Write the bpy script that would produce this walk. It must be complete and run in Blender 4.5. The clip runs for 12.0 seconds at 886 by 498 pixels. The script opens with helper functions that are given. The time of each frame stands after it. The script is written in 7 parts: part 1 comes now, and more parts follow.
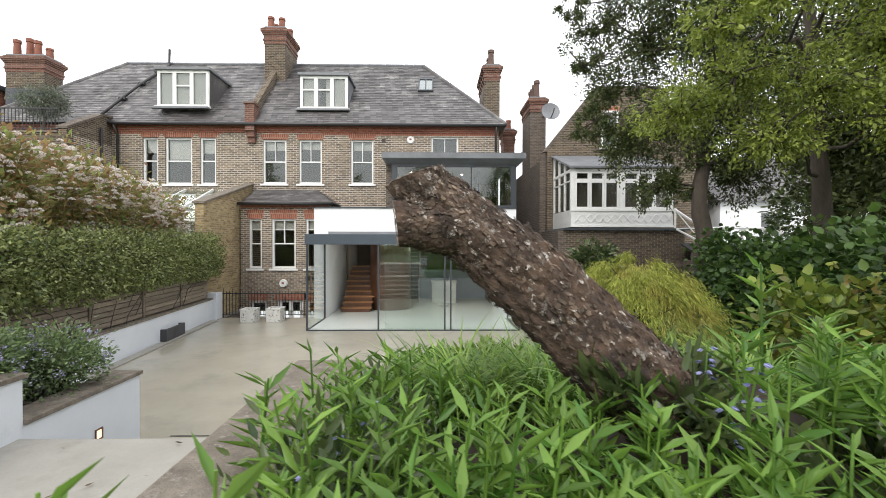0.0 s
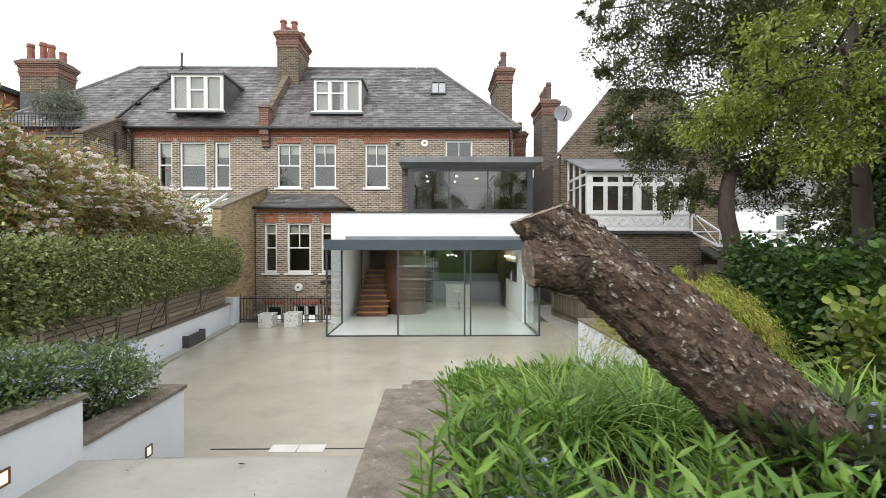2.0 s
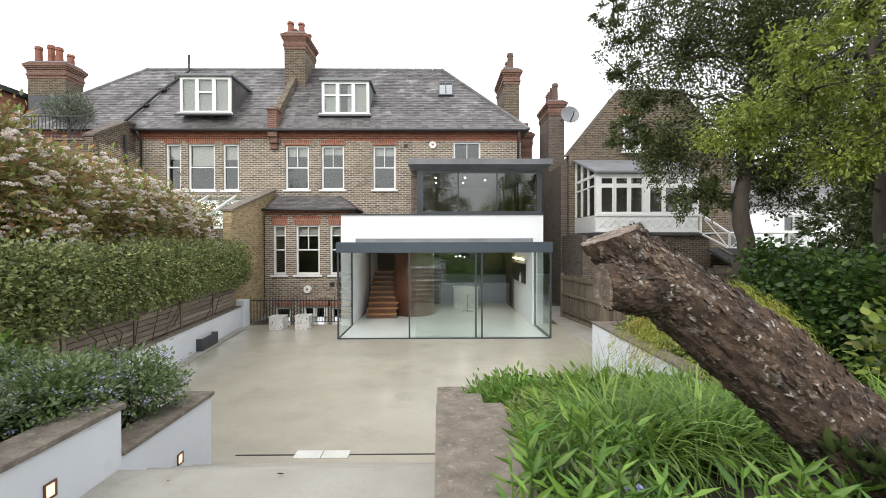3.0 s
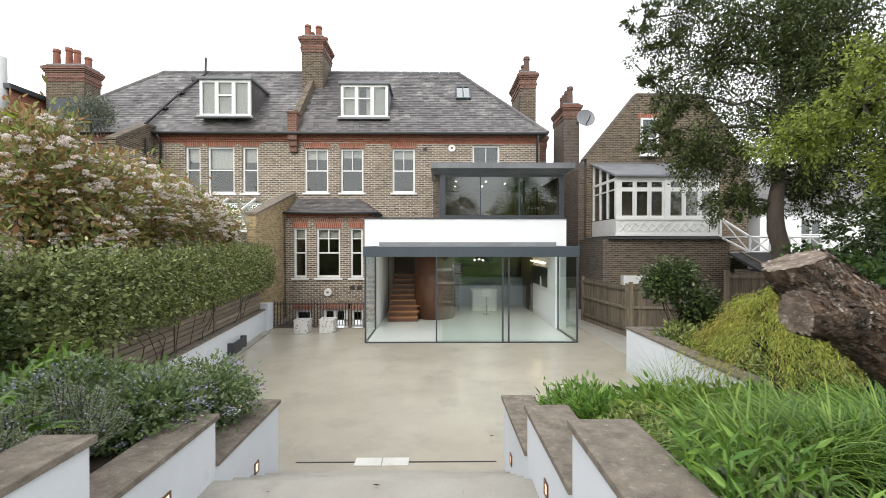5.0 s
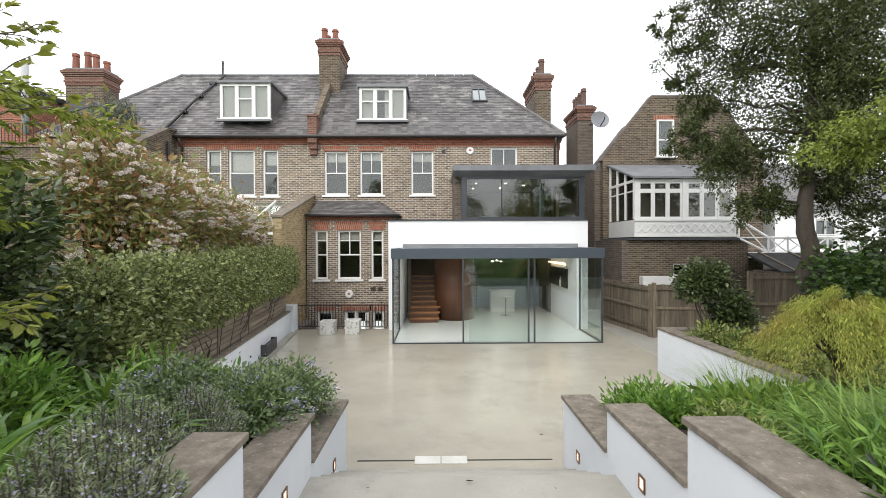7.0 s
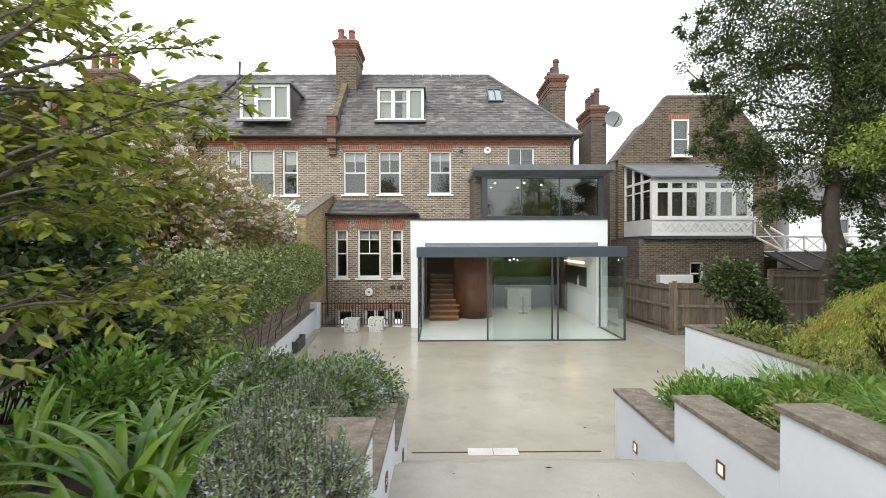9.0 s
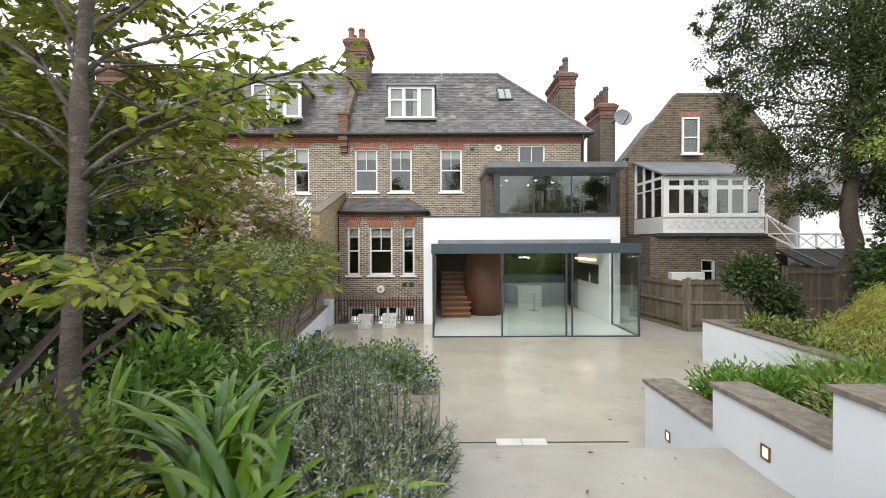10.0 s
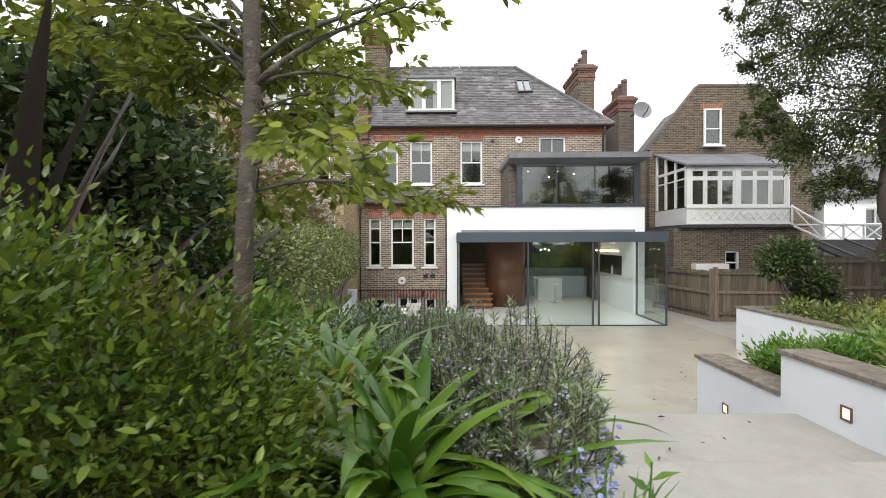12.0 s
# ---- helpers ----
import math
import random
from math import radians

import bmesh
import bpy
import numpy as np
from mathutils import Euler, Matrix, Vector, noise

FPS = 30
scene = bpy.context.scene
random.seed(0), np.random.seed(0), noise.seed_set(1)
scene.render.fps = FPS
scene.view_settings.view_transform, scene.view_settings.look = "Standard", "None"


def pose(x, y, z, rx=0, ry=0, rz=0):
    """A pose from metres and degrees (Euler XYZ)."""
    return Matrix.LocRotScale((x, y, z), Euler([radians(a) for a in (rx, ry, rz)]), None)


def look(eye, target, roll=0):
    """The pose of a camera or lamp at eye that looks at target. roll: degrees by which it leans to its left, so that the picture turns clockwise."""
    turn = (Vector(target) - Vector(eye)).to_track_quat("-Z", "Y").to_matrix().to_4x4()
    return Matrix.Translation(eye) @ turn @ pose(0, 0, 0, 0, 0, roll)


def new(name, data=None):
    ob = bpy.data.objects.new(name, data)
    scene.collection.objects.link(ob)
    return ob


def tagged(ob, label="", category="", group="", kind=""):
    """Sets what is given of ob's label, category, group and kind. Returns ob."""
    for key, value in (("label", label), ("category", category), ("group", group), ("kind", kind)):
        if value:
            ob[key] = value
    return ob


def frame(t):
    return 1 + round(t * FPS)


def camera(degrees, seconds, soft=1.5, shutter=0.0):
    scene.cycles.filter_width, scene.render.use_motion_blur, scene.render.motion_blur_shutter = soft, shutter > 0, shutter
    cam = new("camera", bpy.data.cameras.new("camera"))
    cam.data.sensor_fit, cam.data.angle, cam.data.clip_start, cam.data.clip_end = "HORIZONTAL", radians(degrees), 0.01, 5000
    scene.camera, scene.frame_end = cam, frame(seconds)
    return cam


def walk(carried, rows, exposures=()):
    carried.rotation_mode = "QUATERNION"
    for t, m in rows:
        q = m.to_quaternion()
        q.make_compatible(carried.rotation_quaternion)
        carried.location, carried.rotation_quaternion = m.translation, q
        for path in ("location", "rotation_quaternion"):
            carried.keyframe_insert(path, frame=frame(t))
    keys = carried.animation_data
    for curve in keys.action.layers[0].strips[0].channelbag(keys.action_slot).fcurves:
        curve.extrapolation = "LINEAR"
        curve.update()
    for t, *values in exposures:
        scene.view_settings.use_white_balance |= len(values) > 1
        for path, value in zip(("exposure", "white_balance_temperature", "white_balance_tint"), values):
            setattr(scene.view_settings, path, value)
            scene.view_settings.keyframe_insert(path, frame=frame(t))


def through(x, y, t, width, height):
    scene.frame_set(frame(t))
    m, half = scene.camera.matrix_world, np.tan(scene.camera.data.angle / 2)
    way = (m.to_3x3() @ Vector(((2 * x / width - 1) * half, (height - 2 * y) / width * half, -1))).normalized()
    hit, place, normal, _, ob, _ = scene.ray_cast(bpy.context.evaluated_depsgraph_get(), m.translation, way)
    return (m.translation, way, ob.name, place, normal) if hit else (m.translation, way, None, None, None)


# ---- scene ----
cam = camera(90.0, 12.0, 0.85, 0.5)
PATH = [
    (0, (-0.013, 0.083, 2.47), (0.022, 2.083, 2.446), 0.1),
    (0.5, (-0.126, 0.092, 2.51), (-0.093, 2.092, 2.485), 0.1),
    (1, (-0.236, 0.11, 2.545), (-0.207, 2.11, 2.52), 0.0),
    (1.5, (-0.355, 0.109, 2.596), (-0.329, 2.109, 2.571), 0.0),
    (2, (-0.513, 0.133, 2.625), (-0.487, 2.133, 2.6), -0.0),
    (2.5, (-0.664, 0.139, 2.665), (-0.64, 2.138, 2.64), -0.0),
    (3, (-0.8, 0.123, 2.717), (-0.779, 2.123, 2.689), -0.1),
    (5, (-1.568, 0.101, 2.819), (-1.547, 2.101, 2.794), -0.0),
    (5.5, (-1.772, 0.058, 2.841), (-1.751, 2.058, 2.816), -0.1),
    (6, (-1.959, 0.022, 2.858), (-1.938, 2.022, 2.832), -0.1),
    (6.5, (-2.148, -0.009, 2.857), (-2.127, 1.991, 2.834), -0.1),
    (7, (-2.314, -0.043, 2.863), (-2.295, 1.957, 2.84), -0.2),
    (9, (-3.017, -0.219, 2.857), (-3.001, 1.781, 2.83), -0.2),
    (9.5, (-3.221, -0.247, 2.791), (-3.207, 1.753, 2.767), -0.2),
    (10, (-3.384, -0.267, 2.739), (-3.377, 1.733, 2.714), -0.2),
    (10.5, (-3.531, -0.261, 2.655), (-3.534, 1.739, 2.632), -0.3),
    (11, (-3.666, -0.264, 2.569), (-3.678, 1.736, 2.547), -0.2),
    (11.5, (-3.812, -0.28, 2.484), (-3.83, 1.72, 2.46), -0.2),
    (12, (-3.941, -0.277, 2.414), (-3.965, 1.723, 2.389), -0.2),
]
walk(cam, [(t, look(eye, target, roll)) for t, eye, target, roll in PATH], ((0.0, 0.35), (12.0, 0.35)))

# ---- light: a bright overcast sky ----
world = bpy.data.worlds.new("overcast")
scene.world = world
world.use_nodes = True
wt = world.node_tree
sky = wt.nodes.new("ShaderNodeTexSky")
sky.sky_type = "NISHITA"
sky.sun_disc = False
sky.sun_elevation, sky.sun_rotation = radians(38), radians(202)
sky.air_density, sky.dust_density = 1.0, 4.0
pale = wt.nodes.new("ShaderNodeMix")
pale.data_type = "RGBA"
pale.inputs[0].default_value = 0.9
pale.inputs[7].default_value = (15.5, 15.7, 16.2, 1)
wt.links.new(sky.outputs[0], pale.inputs[6])
wt.links.new(pale.outputs[2], wt.nodes["Background"].inputs["Color"])
wt.nodes["Background"].inputs["Strength"].default_value = 0.1
sun = new("sun", bpy.data.lights.new("sun", "SUN"))
sun.data.energy, sun.data.angle, sun.data.color = 1.3, radians(25), (1.0, 0.97, 0.92)
sun.matrix_world = look((0, 0, 0), (0.3, 0.75, -0.62))

# ---- small helpers of this scene ----
UP = Vector((0, 0, 1))


def thing(name, label, category, base=(0, 0, 0), group="", kind=""):
    ob = new(name)
    ob.empty_display_size = 0.1
    ob.location = base
    return tagged(ob, label, category, group, kind)


def mesh_of(name, bm, material, smooth=False):
    me = bpy.data.meshes.new(name)
    bmesh.ops.recalc_face_normals(bm, faces=bm.faces)
    bm.to_mesh(me)
    bm.free()
    if smooth:
        me.polygons.foreach_set("use_smooth", [True] * len(me.polygons))
    me.materials.append(material)
    return me


def origin_of(ob):
    p = Vector((0, 0, 0))
    while ob:
        p += ob.location
        ob = ob.parent
    return p


def attach(ob, parent, label="", kind=""):
    if parent:
        ob.parent = parent
        ob.location = -origin_of(parent)
    return tagged(ob, label, "", "", kind)


def part(name, bm, material, parent, label="", smooth=False, kind=""):
    """One mesh object under a thing or a part; its vertices are in world metres."""
    return attach(new(name, mesh_of(name, bm, material, smooth)), parent, label, kind)


def each(name, rows, material, parent, label="", bevel=0.0):
    for r in rows:
        part(name, boxes(r, bevel=bevel), material, parent, label)


def solid(name, bm, material, label, category, kind="structure", smooth=False, group=""):
    """A top-level object of one mesh."""
    return tagged(new(name, mesh_of(name, bm, material, smooth)), label, category, group, kind)


def box(bm, x0, x1, y0, y1, z0, z1, bevel=0.0):
    v = [bm.verts.new((x, y, z)) for x in (x0, x1) for y in (y0, y1) for z in (z0, z1)]
    fs = [bm.faces.new([v[i] for i in q]) for q in
          ((0, 1, 3, 2), (4, 6, 7, 5), (0, 4, 5, 1), (2, 3, 7, 6), (0, 2, 6, 4), (1, 5, 7, 3))]
    if bevel:
        es = list({e for f in fs for e in f.edges})
        bmesh.ops.bevel(bm, geom=es, offset=bevel, segments=2, profile=0.6, affect="EDGES")
    return bm


def boxes(*rows, bevel=0.0):
    bm = bmesh.new()
    for r in rows:
        box(bm, *r, bevel=bevel)
    return bm


def prism(bm, pts, axis, a, b):
    """A convex or concave outline drawn along an axis from a to b; pts are the other two coordinates."""
    def at(p, q):
        return {"x": (q, p[0], p[1]), "y": (p[0], q, p[1]), "z": (p[0], p[1], q)}[axis]
    one, two = [bm.verts.new(at(p, a)) for p in pts], [bm.verts.new(at(p, b)) for p in pts]
    bm.faces.new(one)
    bm.faces.new(two[::-1])
    n = len(pts)
    for i in range(n):
        bm.faces.new((one[i], one[(i + 1) % n], two[(i + 1) % n], two[i]))
    return bm


def tube(bm, pts, radii, sides=8, cap=True, rough=0.0):
    """A tapered tube through points."""
    pts = [Vector(p) for p in pts]
    rings = []
    side = None
    for i, p in enumerate(pts):
        d = (pts[min(i + 1, len(pts) - 1)] - pts[max(i - 1, 0)]).normalized()
        if side is None:
            side = d.orthogonal().normalized()
        side = (side - d * side.dot(d)).normalized()
        other = d.cross(side)
        r = radii[i] if hasattr(radii, "__len__") else radii
        ring = []
        for k in range(sides):
            a = 2 * math.pi * k / sides
            q = side * math.cos(a) + other * math.sin(a)
            w = r * (1 + rough * noise.noise((p + q * r) * 6))
            ring.append(bm.verts.new(p + q * w))
        rings.append(ring)
    for a, b in zip(rings, rings[1:]):
        for k in range(sides):
            bm.faces.new((a[k], a[(k + 1) % sides], b[(k + 1) % sides], b[k]))
    if cap:
        bm.faces.new(rings[0][::-1])
        bm.faces.new(rings[-1])
    return bm


def pierced(bm, u0, u1, z0, z1, a, b, holes, axis="x"):
    """A wall from u0 to u1 and a to b thick with rectangular openings (u0, u1, z0, z1)."""
    us = sorted({u0, u1, *[h[i] for h in holes for i in (0, 1) if u0 < h[i] < u1]})
    zs = sorted({z0, z1, *[h[i] for h in holes for i in (2, 3) if z0 < h[i] < z1]})
    full = [[not any(h[0] < (p + q) / 2 < h[1] and h[2] < (r + s) / 2 < h[3] for h in holes)
             for r, s in zip(zs, zs[1:])] for p, q in zip(us, us[1:])]
    cache = {}

    def v(i, j, side):
        if (i, j, side) not in cache:
            d = (a, b)[side]
            cache[i, j, side] = bm.verts.new((us[i], d, zs[j]) if axis == "x" else (d, us[i], zs[j]))
        return cache[i, j, side]
    nu, nz = len(us) - 1, len(zs) - 1
    for i in range(nu):
        for j in range(nz):
            if not full[i][j]:
                continue
            bm.faces.new((v(i, j, 0), v(i + 1, j, 0), v(i + 1, j + 1, 0), v(i, j + 1, 0)))
            bm.faces.new((v(i, j, 1), v(i, j + 1, 1), v(i + 1, j + 1, 1), v(i + 1, j, 1)))
            for di, dj, e in ((-1, 0, ((i, j), (i, j + 1))), (1, 0, ((i + 1, j), (i + 1, j + 1))),
                              (0, -1, ((i, j), (i + 1, j))), (0, 1, ((i, j + 1), (i + 1, j + 1)))):
                k, l = i + di, j + dj
                if not (0 <= k < nu and 0 <= l < nz and full[k][l]):
                    (p, q), (r, s) = e
                    bm.faces.new((v(p, q, 0), v(r, s, 0), v(r, s, 1), v(p, q, 1)))
    return bm


# ---- materials ----
def nodes_of(name):
    m = bpy.data.materials.new(name)
    m.use_nodes = True
    nt = m.node_tree
    return m, nt, nt.nodes["Principled BSDF"], nt.nodes["Material Output"]


def node(nt, kind, **values):
    n = nt.nodes.new(kind)
    for k, v in values.items():
        n.inputs[k].default_value = v
    return n


def mixed(nt, a, b, fac, blend="MIX"):
    """A colour mix; a, b, fac are sockets or values."""
    n = nt.nodes.new("ShaderNodeMix")
    n.data_type, n.blend_type = "RGBA", blend
    for s, v in ((n.inputs[0], fac), (n.inputs[6], a), (n.inputs[7], b)):
        if isinstance(v, bpy.types.NodeSocket):
            nt.links.new(v, s)
        else:
            s.default_value = (*v, 1) if hasattr(v, "__len__") else v
    return n.outputs[2]


def ramp(nt, src, lo, hi):
    n = node(nt, "ShaderNodeMapRange", **{"From Min": lo, "From Max": hi})
    nt.links.new(src, n.inputs["Value"])
    return n.outputs["Result"]


def noise_of(nt, scale, detail=4.0, rough=0.6, stretch=None):
    tc = nt.nodes.new("ShaderNodeTexCoord")
    n = node(nt, "ShaderNodeTexNoise", Scale=scale, Detail=detail, Roughness=rough)
    src = tc.outputs["Object"]
    if stretch:
        mp = node(nt, "ShaderNodeMapping", Scale=stretch)
        nt.links.new(src, mp.inputs["Vector"])
        src = mp.outputs["Vector"]
    nt.links.new(src, n.inputs["Vector"])
    return n.outputs["Fac"]


def bump(nt, bsdf, height, strength, distance=0.01):
    b = node(nt, "ShaderNodeBump", Strength=strength, Distance=distance)
    nt.links.new(height, b.inputs["Height"])
    nt.links.new(b.outputs["Normal"], bsdf.inputs["Normal"])


def surface(name, a, b, rough=0.7, coarse=1.2, fine=25.0, depth=0.3, metal=0.0, island=0.0, piece=0.0, stretch=None,
            stain=None, stain_at=(0.58, 0.72), rough_var=0.1, spec=0.5, grain=1.0):
    """Two tones in large clouds, fine grain over them, stains of a third tone, relief."""
    m, nt, p, out = nodes_of(name)
    big, small = noise_of(nt, coarse, 5.0, 0.65, stretch), noise_of(nt, fine, 4.0, 0.7, stretch)
    c = mixed(nt, a, b, ramp(nt, big, 0.35, 0.65))
    c = mixed(nt, c, tuple((1 - 0.45 * grain) * x for x in a), ramp(nt, small, 0.52, 0.85))
    if stain:
        c = mixed(nt, c, stain, ramp(nt, noise_of(nt, coarse * 2.3, 6.0, 0.7), *stain_at))
    if island or piece:
        g = nt.nodes.new("ShaderNodeNewGeometry" if island else "ShaderNodeObjectInfo")
        v = g.outputs["Random Per Island" if island else "Random"]
        k = island or piece
        mr = node(nt, "ShaderNodeMapRange", **{"To Min": 1 - k, "To Max": 1 + k})
        nt.links.new(v, mr.inputs["Value"])
        hs = node(nt, "ShaderNodeHueSaturation")
        nt.links.new(mr.outputs["Result"], hs.inputs["Value"])
        nt.links.new(c, hs.inputs["Color"])
        c = hs.outputs["Color"]
    nt.links.new(c, p.inputs["Base Color"])
    mr = node(nt, "ShaderNodeMapRange", **{"To Min": rough - rough_var, "To Max": rough + rough_var})
    nt.links.new(big, mr.inputs["Value"])
    nt.links.new(mr.outputs["Result"], p.inputs["Roughness"])
    p.inputs["Metallic"].default_value = metal
    p.inputs["Specular IOR Level"].default_value = spec
    if depth:
        bump(nt, p, small, depth)
    return m


def brickwork(name, a, b, mortar, dirt, width=0.225, row=0.075):
    m, nt, p, out = nodes_of(name)
    tc = nt.nodes.new("ShaderNodeTexCoord")
    sep = nt.nodes.new("ShaderNodeSeparateXYZ")
    add = nt.nodes.new("ShaderNodeMath")
    com = nt.nodes.new("ShaderNodeCombineXYZ")
    nt.links.new(tc.outputs["Object"], sep.inputs[0])
    nt.links.new(sep.outputs["X"], add.inputs[0])
    nt.links.new(sep.outputs["Y"], add.inputs[1])
    nt.links.new(add.outputs[0], com.inputs["X"])
    nt.links.new(sep.outputs["Z"], com.inputs["Y"])
    br = node(nt, "ShaderNodeTexBrick", Scale=1.0, **{"Color1": (*a, 1), "Color2": (*b, 1), "Mortar": (*mortar, 1),
              "Mortar Size": 0.013, "Mortar Smooth": 0.3, "Bias": 0.0, "Brick Width": width, "Row Height": row})
    nt.links.new(com.outputs[0], br.inputs["Vector"])
    mp = node(nt, "ShaderNodeMapping", Scale=(1 / width, 1 / row, 1))
    nt.links.new(com.outputs[0], mp.inputs["Vector"])
    tone = node(nt, "ShaderNodeTexNoise", Scale=0.9, Detail=1.0)
    nt.links.new(mp.outputs["Vector"], tone.inputs["Vector"])
    c = mixed(nt, br.outputs["Color"], tuple(0.45 * x for x in b), ramp(nt, tone.outputs["Fac"], 0.55, 0.9))
    c = mixed(nt, c, dirt, ramp(nt, noise_of(nt, 0.7, 6.0, 0.7), 0.5, 0.95))
    c = mixed(nt, c, tuple(0.4 * x for x in a), ramp(nt, noise_of(nt, 9.0, 4.0, 0.7), 0.55, 0.85))
    nt.links.new(c, p.inputs["Base Color"])
    p.inputs["Roughness"].default_value = 0.9
    p.inputs["Specular IOR Level"].default_value = 0.25
    inv = node(nt, "ShaderNodeMath")
    inv.operation = "SUBTRACT"
    inv.inputs[0].default_value = 1.0
    nt.links.new(br.outputs["Fac"], inv.inputs[1])
    bump(nt, p, inv.outputs[0], 0.6, 0.012)
    return m


def glazing(name, tint, gloss=0.0, least=0.05):
    """A sheet of glass: clear straight on, mirroring at a glancing view."""
    m, nt, p, out = nodes_of(name)
    nt.nodes.remove(p)
    tr = node(nt, "ShaderNodeBsdfTransparent", Color=(*tint, 1))
    gl = node(nt, "ShaderNodeBsdfGlossy", Roughness=gloss, Color=(0.95, 1, 0.98, 1))
    lw = node(nt, "ShaderNodeLayerWeight", Blend=0.5)
    pw = node(nt, "ShaderNodeMath")
    pw.operation = "POWER"
    pw.inputs[1].default_value = 4.0
    mr = node(nt, "ShaderNodeMapRange", **{"To Min": least, "To Max": 0.9})
    mx = nt.nodes.new("ShaderNodeMixShader")
    for s, t in ((lw.outputs["Facing"], pw.inputs[0]), (pw.outputs[0], mr.inputs["Value"]), (mr.outputs[0], mx.inputs[0]),
                 (tr.outputs[0], mx.inputs[1]), (gl.outputs[0], mx.inputs[2]), (mx.outputs[0], out.inputs[0])):
        nt.links.new(s, t)
    return m


def foliage(name, a, b, c, shine=0.45, through=0.3):
    """Leaves: three tones, by leaf and by clump, with light shining through."""
    m, nt, p, out = nodes_of(name)
    g = nt.nodes.new("ShaderNodeNewGeometry")
    r = g.outputs["Random Per Island"]
    col = mixed(nt, a, b, r)
    col = mixed(nt, col, c, ramp(nt, noise_of(nt, 3.0, 3.0, 0.6), 0.5, 0.75))
    wh = nt.nodes.new("ShaderNodeTexWhiteNoise")
    wh.noise_dimensions = "1D"
    nt.links.new(r, wh.inputs["W"])
    mr = node(nt, "ShaderNodeMapRange", **{"To Min": 0.65, "To Max": 1.3})
    nt.links.new(wh.outputs["Value"], mr.inputs["Value"])
    hs = node(nt, "ShaderNodeHueSaturation")
    nt.links.new(mr.outputs["Result"], hs.inputs["Value"])
    nt.links.new(col, hs.inputs["Color"])
    nt.links.new(hs.outputs["Color"], p.inputs["Base Color"])
    p.inputs["Roughness"].default_value = shine
    p.inputs["Specular IOR Level"].default_value = 0.4
    tl = nt.nodes.new("ShaderNodeBsdfTranslucent")
    nt.links.new(hs.outputs["Color"], tl.inputs["Color"])
    mx = node(nt, "ShaderNodeMixShader", Fac=through)
    nt.links.new(p.outputs[0], mx.inputs[1])
    nt.links.new(tl.outputs[0], mx.inputs[2])
    nt.links.new(mx.outputs[0], out.inputs[0])
    return m


def glow(name, colour, strength):
    m, nt, p, out = nodes_of(name)
    p.inputs["Base Color"].default_value = (*colour, 1)
    p.inputs["Emission Color"].default_value = (*colour, 1)
    p.inputs["Emission Strength"].default_value = strength
    return m


STOCK = brickwork("stock_brick", (0.265, 0.205, 0.140), (0.118, 0.092, 0.072), (0.53, 0.485, 0.42), (0.15, 0.12, 0.09))
SMOKED = brickwork("smoked_brick", (0.155, 0.115, 0.074), (0.062, 0.047, 0.035), (0.23, 0.20, 0.16), (0.10, 0.08, 0.065))
YELLOW = brickwork("yellow_brick", (0.48, 0.36, 0.18), (0.24, 0.17, 0.085), (0.40, 0.34, 0.24), (0.20, 0.15, 0.09))
DARKBRICK = brickwork("dark_brick", (0.17, 0.13, 0.10), (0.10, 0.08, 0.065), (0.19, 0.17, 0.15), (0.08, 0.07, 0.06))
REDBRICK = brickwork("red_brick", (0.36, 0.12, 0.07), (0.26, 0.085, 0.055), (0.34, 0.22, 0.17), (0.17, 0.08, 0.06))
CHIMNEYRED = brickwork("smoky_red_brick", (0.22, 0.10, 0.07), (0.15, 0.07, 0.052), (0.24, 0.18, 0.15), (0.10, 0.07, 0.055))
SOLDIER = brickwork("red_soldier_brick", (0.36, 0.12, 0.07), (0.26, 0.085, 0.055), (0.36, 0.26, 0.2), (0.2, 0.09, 0.06), 0.075, 0.24)
SLATE = surface("roof_slate", (0.130, 0.122, 0.120), (0.070, 0.065, 0.064), 0.5, 0.5, 22, 0.35, island=0.42, stain=(0.27, 0.26, 0.245), stain_at=(0.52, 0.74))
LEAD = surface("lead_sheet", (0.20, 0.21, 0.225), (0.15, 0.155, 0.165), 0.5, 1.5, 30, 0.15)
ZINC = surface("slate_grey_metal", (0.085, 0.105, 0.125), (0.07, 0.09, 0.11), 0.38, 1.0, 60, 0.04, metal=0.35)
FRAMEGREY = surface("grey_frame_paint", (0.05, 0.058, 0.066), (0.04, 0.046, 0.052), 0.4, 2.0, 60, 0.05)
RENDER = surface("white_render", (0.80, 0.81, 0.82), (0.75, 0.76, 0.78), 0.75, 0.6, 60, 0.06, stain=(0.66, 0.67, 0.68), stain_at=(0.62, 0.85), grain=0.15)
GARDENRENDER = surface("grey_white_render", (0.69, 0.72, 0.76), (0.63, 0.66, 0.70), 0.75, 0.9, 50, 0.08, stain=(0.50, 0.51, 0.51), stain_at=(0.62, 0.85), grain=0.2)
WHITEPAINT = surface("white_gloss_paint", (0.80, 0.80, 0.78), (0.74, 0.74, 0.72), 0.4, 2.5, 40, 0.05)
BLIND = surface("cream_blind_cloth", (0.72, 0.71, 0.66), (0.66, 0.65, 0.60), 0.9, 3, 90, 0.1)
BLACKIRON = surface("black_iron", (0.022, 0.022, 0.024), (0.03, 0.028, 0.027), 0.45, 6, 70, 0.15)
TERRACOTTA = surface("terracotta", (0.29, 0.115, 0.075), (0.20, 0.08, 0.055), 0.85, 4, 40, 0.2)
SOOTCLAY = surface("sooty_clay", (0.15, 0.095, 0.075), (0.10, 0.066, 0.055), 0.9, 4, 40, 0.2)
